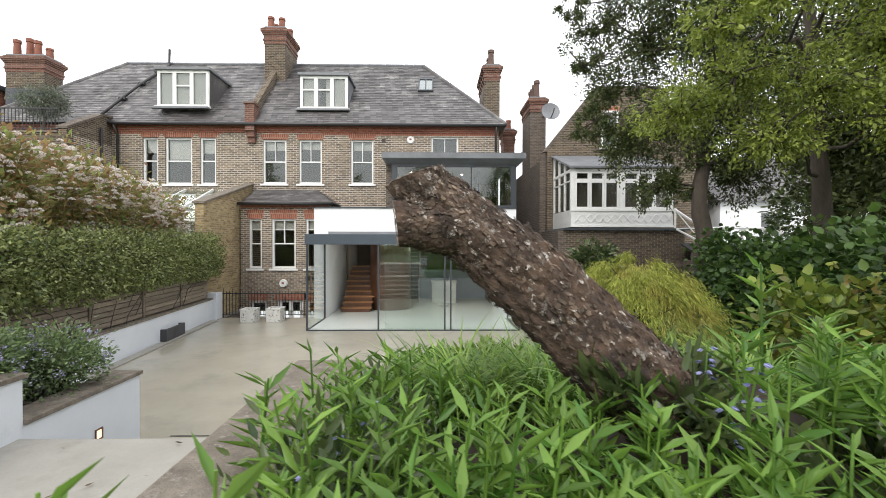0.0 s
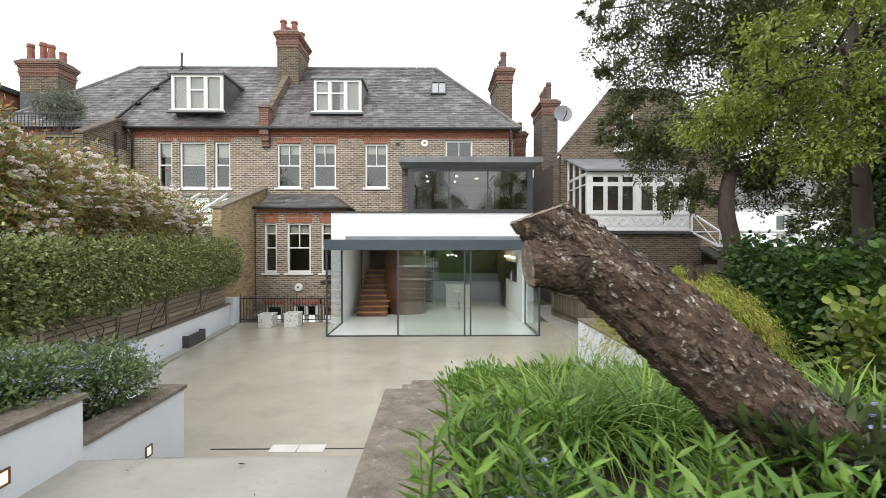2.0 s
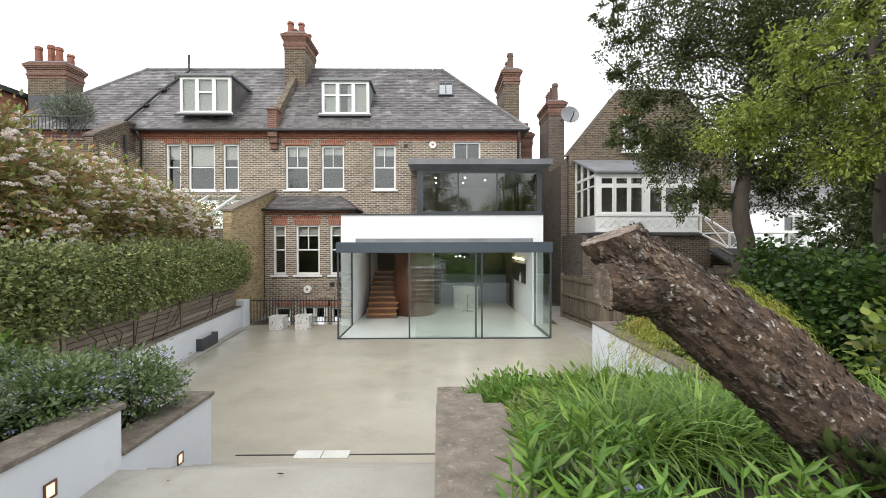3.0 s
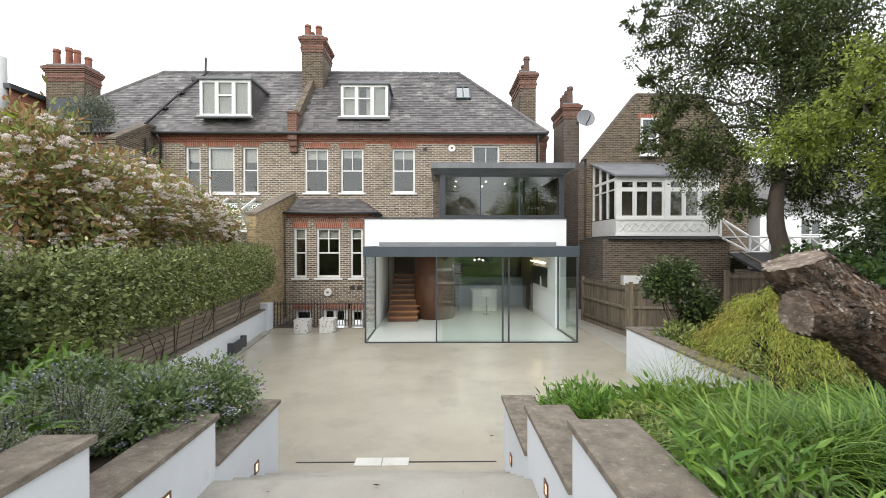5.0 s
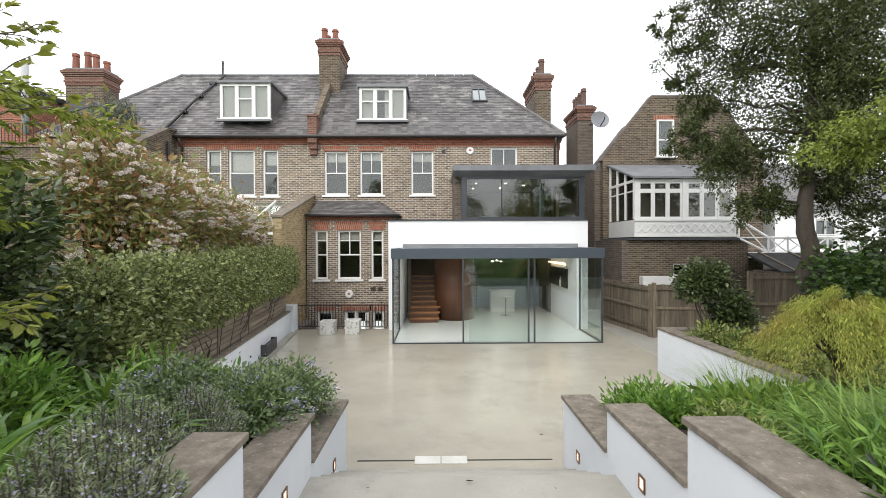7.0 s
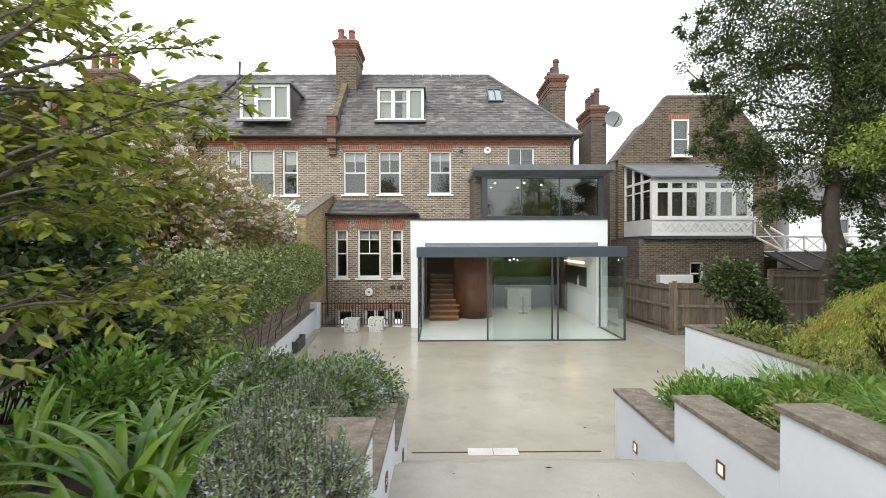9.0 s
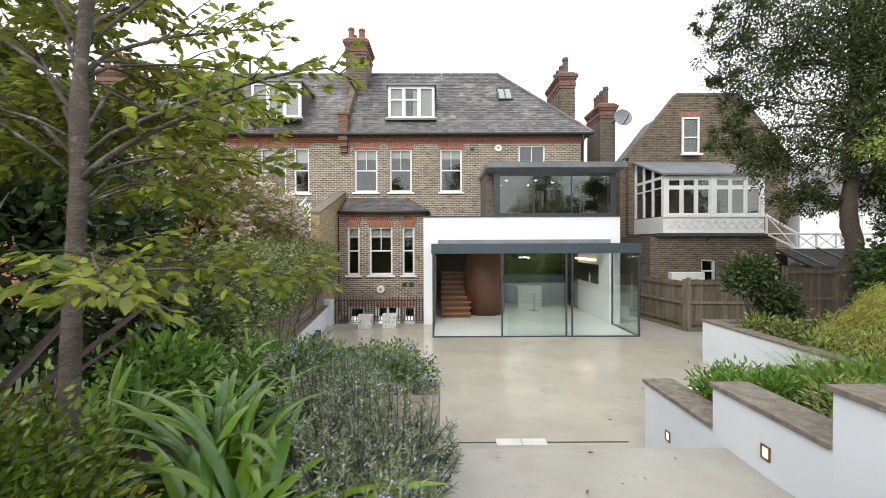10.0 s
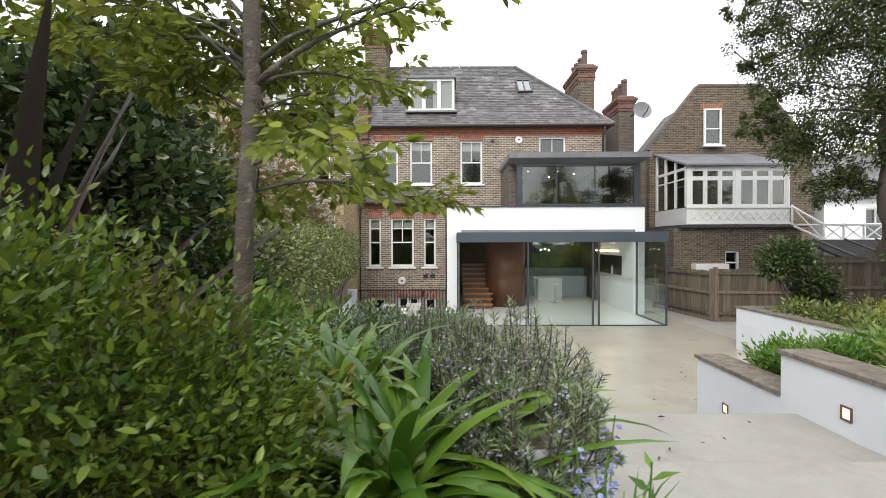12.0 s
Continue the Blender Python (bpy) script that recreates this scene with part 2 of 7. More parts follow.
CONCRETE = surface("polished_concrete", (0.43, 0.40, 0.325), (0.345, 0.32, 0.262), 0.19, 0.45, 9, 0.03, stain=(0.30, 0.285, 0.24), stain_at=(0.52, 0.75), rough_var=0.1, grain=0.2)
PALECONCRETE = surface("pale_step_concrete", (0.34, 0.325, 0.285), (0.285, 0.27, 0.235), 0.55, 1.3, 35, 0.12, stain=(0.25, 0.235, 0.20), stain_at=(0.52, 0.75), grain=0.5)
COPING = surface("weathered_coping_stone", (0.235, 0.20, 0.16), (0.125, 0.105, 0.082), 0.88, 9, 70, 1.0, stain=(0.33, 0.305, 0.26), stain_at=(0.57, 0.70))
PALESLAB = surface("white_drain_cover", (0.62, 0.61, 0.57), (0.55, 0.54, 0.50), 0.6, 3, 60, 0.08)
SOIL = surface("garden_soil", (0.045, 0.032, 0.022), (0.028, 0.021, 0.015), 0.95, 3, 30, 0.9)
LAWN = surface("rough_lawn", (0.07, 0.11, 0.03), (0.05, 0.08, 0.025), 0.9, 0.6, 40, 0.8)
OAK = surface("weathered_fence_wood", (0.175, 0.142, 0.10), (0.095, 0.077, 0.056), 0.85, 3, 30, 0.5, piece=0.3, stretch=(6, 6, 0.6))
SLATWOOD = surface("brown_slat_wood", (0.235, 0.195, 0.145), (0.155, 0.125, 0.095), 0.8, 3, 30, 0.4, piece=0.25, stretch=(0.6, 0.6, 8))
TREADWOOD = surface("honey_oak_treads", (0.40, 0.19, 0.07), (0.30, 0.135, 0.05), 0.35, 2, 25, 0.1, stretch=(1, 8, 8))
WALNUT = surface("walnut_veneer", (0.13, 0.055, 0.03), (0.095, 0.04, 0.022), 0.35, 1.2, 18, 0.05, stretch=(9, 9, 0.7))
PLASTER = surface("white_plaster", (0.82, 0.82, 0.80), (0.78, 0.78, 0.77), 0.8, 1, 50, 0.03)
RESIN = surface("pale_resin_floor", (0.70, 0.73, 0.69), (0.66, 0.69, 0.66), 0.18, 0.8, 30, 0.01, rough_var=0.05)
# dark joinery; the same colour also paints unlit rooms behind some panes
JOINERYSHADE = surface("joinery_and_shade", (0.035, 0.032, 0.03), (0.028, 0.026, 0.025), 0.35, 2, 40, 0.05)
BLUEUNIT = surface("grey_blue_lacquer", (0.30, 0.35, 0.41), (0.27, 0.32, 0.38), 0.3, 1, 40, 0.02)
ROOMWALL = surface("room_wall_paint", (0.27, 0.235, 0.19), (0.23, 0.20, 0.165), 0.85, 1, 40, 0.05)
OCHRE = surface("ochre_plaster", (0.58, 0.46, 0.26), (0.52, 0.41, 0.23), 0.8, 1, 40, 0.05)
PLANTERGREY = surface("charcoal_planter", (0.06, 0.062, 0.066), (0.05, 0.05, 0.054), 0.6, 4, 50, 0.2)
POTWHITE = surface("white_stone_pot", (0.70, 0.69, 0.66), (0.63, 0.62, 0.59), 0.75, 5, 40, 0.2, stain=(0.16, 0.15, 0.135), stain_at=(0.56, 0.6))
BARK = surface("cherry_bark", (0.105, 0.064, 0.040), (0.030, 0.020, 0.015), 0.85, 11, 55, 1.0, stain=(0.22, 0.19, 0.16), stain_at=(0.57, 0.68))
BARKPLATE = surface("flaking_bark", (0.16, 0.115, 0.082), (0.048, 0.033, 0.025), 0.88, 11, 70, 0.8, island=0.6, stain=(0.40, 0.37, 0.33), stain_at=(0.56, 0.62))
CUTWOOD = surface("sawn_heartwood", (0.25, 0.195, 0.15), (0.11, 0.08, 0.06), 0.9, 14, 60, 1.0, stain=(0.42, 0.39, 0.35), stain_at=(0.53, 0.66))
TRUNKBARK = surface("ringed_trunk_bark", (0.115, 0.095, 0.075), (0.055, 0.044, 0.035), 0.8, 7, 40, 1.0, stretch=(1, 1, 2.2), stain=(0.24, 0.225, 0.185), stain_at=(0.56, 0.66))
DARKBARK = surface("dark_trunk_bark", (0.075, 0.06, 0.045), (0.05, 0.04, 0.032), 0.92, 8, 50, 0.9, stretch=(1, 1, 0.3))
SLATEPIECE = surface("roof_slate_piece", (0.130, 0.122, 0.120), (0.070, 0.065, 0.064), 0.5, 0.5, 22, 0.35, piece=0.42, stain=(0.27, 0.26, 0.245), stain_at=(0.52, 0.74))
GLASS = glazing("clear_glass", (0.95, 0.975, 0.965), 0.0, 0.075)
DARKGLASS = glazing("window_glass", (0.76, 0.77, 0.76), 0.0, 0.075)
WARM = glow("warm_lamp", (1.0, 0.72, 0.40), 11.0)
SPOT = glow("downlight", (1.0, 0.88, 0.70), 30.0)
STEPLAMP = glow("step_lamp", (1.0, 0.72, 0.52), 0.85)
FELT = surface("roof_felt", (0.055, 0.053, 0.052), (0.035, 0.034, 0.034), 0.95, 3, 60, 0.6, spec=0.2)
LIGHTGREY = surface("dish_grey", (0.45, 0.46, 0.46), (0.40, 0.41, 0.41), 0.5, 3, 40, 0.05)

# ---- ground, patio, steps ----
WELL = (-7.05, -4.0, 14.9, 16.9)  # light well before the bay
bm = bmesh.new()
for x0, x1, y0, y1 in ((-600, WELL[0], -600, 600), (WELL[1], 600, -600, 600), (WELL[0], WELL[1], -600, WELL[2]), (WELL[0], WELL[1], WELL[3], 600)):
    bm.faces.new([bm.verts.new((x, y, -0.08)) for x, y in ((x0, y0), (x1, y0), (x1, y1), (x0, y1))])
solid("ground", bm, LAWN, "rough grassy ground reaching the horizon", "ground")
solid("passage_paving", boxes((3.2, 10.5, 9.0, 19.0, -0.07, 0)), PALECONCRETE, "worn pale concrete side passage", "pavement")
bm = boxes((-7.6, 3.2, 5.2, 14.9, -0.07, 0))
solid("patio", bm, CONCRETE, "beige polished concrete patio, damp and faintly glossy", "patio")
# the well is lined in a darker brick than the bay above it
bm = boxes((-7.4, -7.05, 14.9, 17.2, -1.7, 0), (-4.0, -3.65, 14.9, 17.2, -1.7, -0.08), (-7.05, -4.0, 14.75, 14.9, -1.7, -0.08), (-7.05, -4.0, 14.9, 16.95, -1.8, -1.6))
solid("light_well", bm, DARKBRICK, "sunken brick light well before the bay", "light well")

# drain slot and its two pale covers
part("slot_drain", boxes((-3.40, -2.645, 5.77, 5.795, 0.002, 0.006), (-1.945, -0.82, 5.77, 5.795, 0.002, 0.006)), BLACKIRON, None)
tagged(bpy.data.objects["slot_drain"], "narrow dark slot drain in the patio concrete", "drain", kind="structure")
for a, b in ((-2.64, -2.30), (-2.288, -1.95)):
    solid("drain_cover", boxes((a, b, 5.68, 5.885, 0.001, 0.012), bevel=0.003), PALESLAB, "pale stone drain cover set in the patio", "drain cover", "", group="drain covers")

LX, RX = -3.43, -0.79           # faces of the walls beside the steps
steps = thing("garden_steps", "pale concrete garden steps rising from the patio", "steps", (-2.1, 4.6, 0), kind="structure")
for i in range(5):
    y = 5.24 - 0.37 * i
    part("step", boxes((LX, RX, 3.0 if i == 4 else y - 0.42, y, 0 if i == 0 else 0.172 * i - 0.05, 0.172 * (i + 1)), bevel=0.006), PALECONCRETE, steps)
part("landing", boxes((LX, RX, 2.54, 2.994, 0.6, 0.867), bevel=0.005), PALECONCRETE, steps, "brighter concrete landing slab")
for i in range(3):
    part("step", boxes((LX, RX, 0.9 if i == 2 else 2.52 - 0.35 * (i + 1) - 0.02, 2.52 - 0.35 * i, 0.7, 0.867 + 0.17 * (i + 1)), bevel=0.006), PALECONCRETE, steps)


# ---- planter walls beside the steps, stepped, with stone copings ----
def flank(name, face, back, rows, label):
    """Rows of (near y, far y, top)."""
    ob = thing(name, label, "wall", ((face + back) / 2, rows[0][1], 0), kind="structure")
    lo, hi = min(face, back), max(face, back)
    out = 0.025 if face > back else -0.025
    for y0, y1, z in rows:
        part("wall_face", boxes((lo, hi, y0, y1 - 0.001, 0.0, z - 0.045)), GARDENRENDER, ob)
        each("coping", ((lo + min(out, 0), hi + max(out, 0), y0, y1 + 0.03, z - 0.045, z),), COPING, ob, "weathered stone coping", 0.008)
    return ob


flank("wall_steps_left", LX, LX - 0.30, [(3.80, 5.25, 1.0), (2.47, 3.80, 1.39), (1.15, 2.47, 1.79)], "pale rendered stepped planter wall with weathered stone coping")
flank("wall_steps_right", RX, RX + 0.36, [(3.95, 5.36, 1.0), (2.65, 3.95, 1.40), (0.9, 2.65, 1.79)], "pale rendered stepped planter wall with weathered stone coping")
lamp_spots = [(LX, 3.12, 1.05), (LX, 4.62, 0.53), (RX, 3.25, 1.055), (RX, 4.78, 0.52)]
for x, y, z in lamp_spots:
    s = 1 if x == LX else -1
    lamp = thing("step_light", "square recessed step light in a bronze frame, lit warm", "wall light", (x, y, z), "step lights")
    f = 0.012 * s
    x0, x1 = sorted((x + 0.001 * s, x + f))
    part("frame", boxes((x0, x1, y - 0.05, y - 0.037, z - 0.058, z + 0.058), (x0, x1, y + 0.037, y + 0.05, z - 0.058, z + 0.058),
                        (x0, x1, y - 0.037, y + 0.037, z - 0.058, z - 0.044), (x0, x1, y - 0.037, y + 0.037, z + 0.044, z + 0.058),), WALNUT, lamp)
    x0, x1 = sorted((x + 0.001 * s, x + 0.005 * s))
    part("lens", boxes((x0, x1, y - 0.036, y + 0.036, z - 0.043, z + 0.043)), STEPLAMP, lamp, "glowing warm lens")

# other retaining walls
bm = boxes((RX + 0.365, 2.35, 5.1, 5.36, 0, 0.9))
solid("wall_bed_front", bm, GARDENRENDER, "pale rendered low wall holding the flower bed", "wall")
bw = thing("wall_bed_right", "white rendered raised planter wall with stone coping", "wall", (2.7, 8, 0), kind="structure")
part("wall_face", boxes((2.60, 2.86, 5.1, 9.85, 0, 0.93), (2.862, 6.5, 9.59, 9.85, 0, 0.93)), GARDENRENDER, bw)
each("coping", ((2.58, 2.88, 5.1, 9.87, 0.932, 0.975), (2.882, 6.5, 9.57, 9.87, 0.932, 0.975),), COPING, bw, "weathered stone coping", 0.008)
solid("wall_bed_left", boxes((-6.6, LX - 0.305, 5.0, 5.24, 0, 0.9)), GARDENRENDER, "pale rendered low wall holding the flower bed", "wall")


def slanted(bm, p, q, thick, z0, z1):
    """An upright slab from p to q in plan, thick to the left of the way."""
    d = (Vector(q) - Vector(p)).normalized()
    n = Vector((-d.y, d.x)) * thick
    c = [Vector(p), Vector(q), Vector(q) + n, Vector(p) + n]
    return prism(bm, [(v.x, v.y) for v in c], "z", z0, z1)


LA, LB = (-6.15, 5.0), (-7.17, 14.45)   # white boundary wall, patio face
wl = thing("wall_west", "white rendered garden boundary wall", "wall", (-7, 10, 0), kind="structure")
part("wall_face", slanted(bmesh.new(), LA, LB, 0.25, 0, 0.66), GARDENRENDER, wl)
part("coping", slanted(bmesh.new(), (-6.13, 5.0), (-7.15, 14.45), 0.29, 0.662, 0.70), COPING, wl, "thin dark coping")
part("pier", boxes((-7.42, -7.07, 14.47, 14.88, 0, 0.86), bevel=0.01), GARDENRENDER, wl)
part("kerb", slanted(bmesh.new(), (-5.9, 5.3), (-6.92, 14.3), 0.22, 0.002, 0.03), PALECONCRETE, wl, "pale concrete kerb strip")


def earth(name, x0, x1, y0, y1, height, label, material=SOIL, step=0.22):
    nx, ny = int((x1 - x0) / step) + 1, int((y1 - y0) / step) + 1
    bm = bmesh.new()
    grid = []
    for i in range(nx + 1):
        col = []
        for j in range(ny + 1):
            x, y = x0 + (x1 - x0) * i / nx, y0 + (y1 - y0) * j / ny
            col.append(bm.verts.new((x, y, height(x, y) + 0.04 * noise.noise((x * 3, y * 3, 0)))))
        grid.append(col)
    for a, b in zip(grid, grid[1:]):
        for k in range(ny):
            bm.faces.new((a[k], b[k], b[k + 1], a[k + 1]))
    rim = [grid[i][0] for i in range(nx + 1)] + [grid[nx][j] for j in range(1, ny + 1)] + \
          [grid[i][ny] for i in range(nx - 1, -1, -1)] + [grid[0][j] for j in range(ny - 1, 0, -1)]
    low = [bm.verts.new((v.co.x, v.co.y, -0.05)) for v in rim]
    n = len(rim)
    for i in range(n):
        bm.faces.new((rim[i], rim[(i + 1) % n], low[(i + 1) % n], low[i]))
    return solid(name, bm, material, label, "ground", smooth=True)


def smoothstep(a, b, v):
    k = min(1, max(0, (v - a) / (b - a)))
    return k * k * (3 - 2 * k)


def soil_right(x, y):
    h = 0.86 + 0.42 * smoothstep(4.6, 3.6, y) + 0.32 * smoothstep(3.4, 2.0, y) - 0.22 * smoothstep(1.2, 0.0, y)
    h += 0.42 * math.exp(-((x - 1.0) / 0.42) ** 2 - ((y - 1.6) / 0.34) ** 2)
    return h - 0.25 * smoothstep(1.5, 4.0, x) * smoothstep(4.2, 2.0, y)


def soil_left(x, y):
    h = 0.86 + 0.42 * smoothstep(4.6, 3.6, y) + 0.34 * smoothstep(3.2, 2.0, y) - 0.22 * smoothstep(1.4, 0.3, y)
    return h


earth("flower_bed_right", RX + 0.37, 6.6, -1.0, 5.09, soil_right, "dark soil of the planted bed")
earth("flower_bed_side", 2.87, 6.6, 5.1, 9.56, lambda x, y: 0.86, "dark soil of the raised side bed")
earth("flower_bed_left", -7.4, LX - 0.31, -1.0, 4.99, soil_left, "dark soil of the planted bed")
earth("terrace_lawn", -9.5, 9.5, -22, -1.01, lambda x, y: 1.35, "grassy upper garden terrace", LAWN, 0.8)
earth("terrace_path", LX - 0.305, RX + 0.365, -1.0, 0.88, lambda x, y: 1.36, "pale gravelly path at the head of the steps", PALECONCRETE, 0.4)


# ---- the pair of brick houses ----
WALLY, WEST, EAST, EAVES, RIDGE, RIDGEY = 18.11, -18.1, 2.55, 7.22, 11.1, 21.8
house = thing("house", "pair of tall Victorian stock-brick houses with slate roof", "house", (-7.5, 20, 0))
BAYY = 16.9
uppers = [(-6.97, -6.02), (-5.52, -4.60), (-3.43, -2.52)]
lefts = [(-11.76, -11.16, 0), (-10.87, -9.80, 1), (-9.48, -8.84, 0)]
holes = [(a, b, 4.87, 6.66) for a, b in uppers] + [(a, b, 4.84, 6.72) for a, b, _ in lefts]
holes += [(-0.18, 0.92, 6.02, 6.80), (-7.2, -4.3, 0.3, 3.9), (-3.6, 2.28, -1, 2.75), (-1.4, 2.4, 3.7, 5.35), (-16.2, -15.2, 4.8, 6.6)]
part("wall", pierced(bmesh.new(), WEST, EAST, -0.1, EAVES - 0.02, WALLY, WALLY + 0.35, holes), STOCK, house)
each("wall", ((WEST, WEST + 0.3, WALLY + 0.351, 25.5, -0.1, EAVES - 0.02), (EAST - 0.3, EAST, WALLY + 0.351, 25.5, -0.1, EAVES - 0.02), (WEST, EAST, 25.501, 25.8, -0.1, EAVES - 0.02),), DARKBRICK, house)
each("inner_wall", ((-7.6, -7.35, 18.47, 25.5, -0.1, 7.0), (WEST + 0.3, -7.601, 22.3, 22.5, 3.9, 7.0), (-7.349, EAST - 0.3, 22.3, 22.5, 3.9, 7.0),
                         (-7.349, -4.01, 20.6, 20.8, -0.1, 3.6),), ROOMWALL, house)
each("inner_floor", ((WEST + 0.301, -7.601, 18.47, 25.5, 3.7, 3.9), (-7.349, EAST - 0.301, 18.47, 25.5, 3.7, 3.9), (-7.349, -4.02, 17.3, 25.5, 0.4, 0.6), (WEST + 0.301, EAST - 0.301, 18.47, 25.5, 7.0, 7.15),), ROOMWALL, house)
each("cornice", ((WEST, EAST, WALLY - 0.035, WALLY - 0.002, 6.93, 7.0), (WEST, EAST, WALLY - 0.07, WALLY - 0.002, 7.001, 7.11), (WEST, EAST, WALLY - 0.12, WALLY - 0.002, 7.111, 7.19)), REDBRICK, house, "corbelled red brick cornice")
each("string_course", ((-4.6, EAST, WALLY - 0.012, WALLY - 0.002, 6.84, 6.92), (-12.9, -8.6, WALLY - 0.012, WALLY - 0.002, 6.86, 6.92),), SOLDIER, house)
bm = tube(bmesh.new(), [(-12.9, WALLY - 0.30, 7.2), (EAST + 0.25, WALLY - 0.30, 7.2)], 0.065, 10)
part("gutter", bm, BLACKIRON, house, "black gutter", smooth=True)
for x, z0, dy in ((EAST - 0.12, 3.0, 0.08), (-12.7, 3.5, 0.08)):
    part("downpipe", tube(bmesh.new(), [(x, WALLY - 0.30, 7.15), (x, WALLY - dy, 6.8), (x, WALLY - dy, z0)], 0.045, 8), BLACKIRON, house, smooth=True)


def sash(parent, x0, x1, z0, z1, y, bars=1, top_bars=False, blind=0.0, sill=True, meet=0.5, name="window", lintel=0.24, glass=DARKGLASS):
    """A white sliding-sash window in an opening; y is the wall's outer face."""
    f, d = 0.07, y + 0.07
    zm = z0 + (z1 - z0) * meet
    zt = zm + 0.58 * (z1 - zm)
    xs = [x0 + f] + [x0 + (x1 - x0) * (k + 1) / (bars + 1) for k in range(bars)] + [x1 - f]
    cells = [(x0 + f, x1 - f, z0 + 0.08, zm - 0.025)]
    for k in range(bars + 1):
        a, e = xs[k] + (0.014 if k else 0), xs[k + 1] - (0.014 if k < bars else 0)
        cells += [(a, e, zm + 0.025, zt - 0.012), (a, e, zt + 0.012, z1 - f)] if top_bars else [(a, e, zm + 0.025, z1 - f)]
    w = part(name, pierced(bmesh.new(), x0, x1, z0, z1, d, d + 0.1, cells), WHITEPAINT, parent)
    part("pane", boxes((x0 + f, x1 - f, d + 0.06, d + 0.064, z0 + 0.08, zm - 0.02)), glass, w).visible_shadow = False
    part("pane", boxes((x0 + f, x1 - f, d + 0.075, d + 0.079, zm + 0.02, z1 - f)), glass, w).visible_shadow = False
    if sill:
        part("sill", boxes((x0 - 0.09, x1 + 0.09, y - 0.07, y + 0.089, z0 - 0.075, z0 - 0.002), bevel=0.006), WHITEPAINT, w)
    if blind:
        part("blind", boxes((x0 + f, x1 - f, d + 0.14, d + 0.15, z1 - blind, z1 - 0.02)), BLIND, w, "half-drawn cream blind")
    if lintel:
        bm = bmesh.new()
        xs = [x0 - 0.1 + (x1 - x0 + 0.2) * k / 8 for k in range(9)]
        rise = [0.05 * (1 - (2 * k / 8 - 1) ** 2) for k in range(9)]
        pts = [(xs[0] + 0.06, z1)] + [(xs[-1] - 0.06, z1)] + [(xs[k], z1 + lintel - 0.05 + rise[k]) for k in range(8, -1, -1)]
        prism(bm, pts, "y", y - 0.004, y + 0.06)
        part("lintel", bm, SOLDIER, w, "red brick arch")
    return w


for (a, b), bl in zip(uppers, (0.42, 0.36, 0.40)):
    sash(house, a, b, 4.87, 6.66, WALLY, 1, False, bl)
for a, b, wide in lefts:
    sash(house, a, b, 4.84, 6.72, WALLY, 0, False, 0.85 if wide else 0.6, meet=0.5)
sash(house, -0.18, 0.92, 6.02, 6.80, WALLY, 1, meet=0.04, lintel=0, sill=False)

# bay with hipped slate roof
BX0, BX1, BZ = -7.34, -4.05, 3.93
baywin = [(-7.03, -6.55, 0), (-6.18, -5.28, 1), (-4.90, -4.43, 0)]
bayholes = [(a, b, 1.52, 3.40) for a, b, _ in baywin] + [(-6.98, -6.38, -1.0, 0.28), (-5.98, -5.0, -1.6, 0.32), (-4.86, -4.42, -0.95, 0.28)]
part("bay_wall", pierced(bmesh.new(), BX0, BX1, -1.7, BZ, BAYY, BAYY + 0.3, bayholes), STOCK, house)
each("bay_wall", ((BX0, BX0 + 0.25, BAYY + 0.301, WALLY - 0.002, -1.7, BZ), (BX1 - 0.25, BX1, BAYY + 0.301, WALLY - 0.002, -1.7, BZ),), STOCK, house)
for a, b, c in baywin:
    sash(house, a, b, 1.52, 3.40, BAYY, c, True, 0.45, lintel=0.36)
for a, b in ((-7.08, -6.28), (-6.08, -4.9), (-4.96, -4.32)):
    part("brick_band", boxes((a, b, BAYY - 0.004, BAYY + 0.05, 0.325, 0.56)), SOLDIER, house, "red brick arch")
part("brick_band", boxes((BX0 + 0.02, BX1 - 0.02, BAYY - 0.03, BAYY - 0.001, 3.80, BZ)), REDBRICK, house)
for a, b in ((-6.98, -6.38), (-4.86, -4.42)):
    sash(house, a, b, -0.95, 0.28, BAYY, 0, False, 0, True, 0.5, lintel=0)
door = part("door", boxes((-5.98, -5.90, 16.99, 17.09, -1.6, 0.32), (-5.08, -5.0, 16.99, 17.09, -1.6, 0.32), (-5.56, -5.42, 16.99, 17.08, -1.6, 0.24),
                          (-5.90, -5.08, 16.99, 17.08, 0.24, 0.32), (-5.90, -5.08, 17.0, 17.07, -1.6, -0.6), (-5.90, -5.82, 17.0, 17.07, -0.6, 0.24), (-5.16, -5.08, 17.0, 17.07, -0.6, 0.24)), WHITEPAINT, house, "white glazed basement doors")
part("pane", boxes((-5.82, -5.56, 17.03, 17.04, -0.6, 0.24), (-5.42, -5.16, 17.03, 17.04, -0.6, 0.24)), DARKGLASS, door)


def vent(x, z, y=BAYY, w=0.2, h=0.17):
    ob = part("air_brick", boxes((x - w / 2, x + w / 2, y - 0.008, y + 0.01, z - h / 2, z + h / 2)), DARKBRICK, house, "dark vent grille")
    part("slat", boxes(*[(x - w / 2 + 0.02, x + w / 2 - 0.02, y - 0.02, y - 0.009, z - h / 2 + 0.02 + k * 0.035, z - h / 2 + 0.04 + k * 0.035) for k in range(4)]), BLACKIRON, ob)


vent(-4.82, 1.14)
vent(-4.56, 1.14)
vent(-2.1, 6.62, WALLY, 0.16, 0.16)


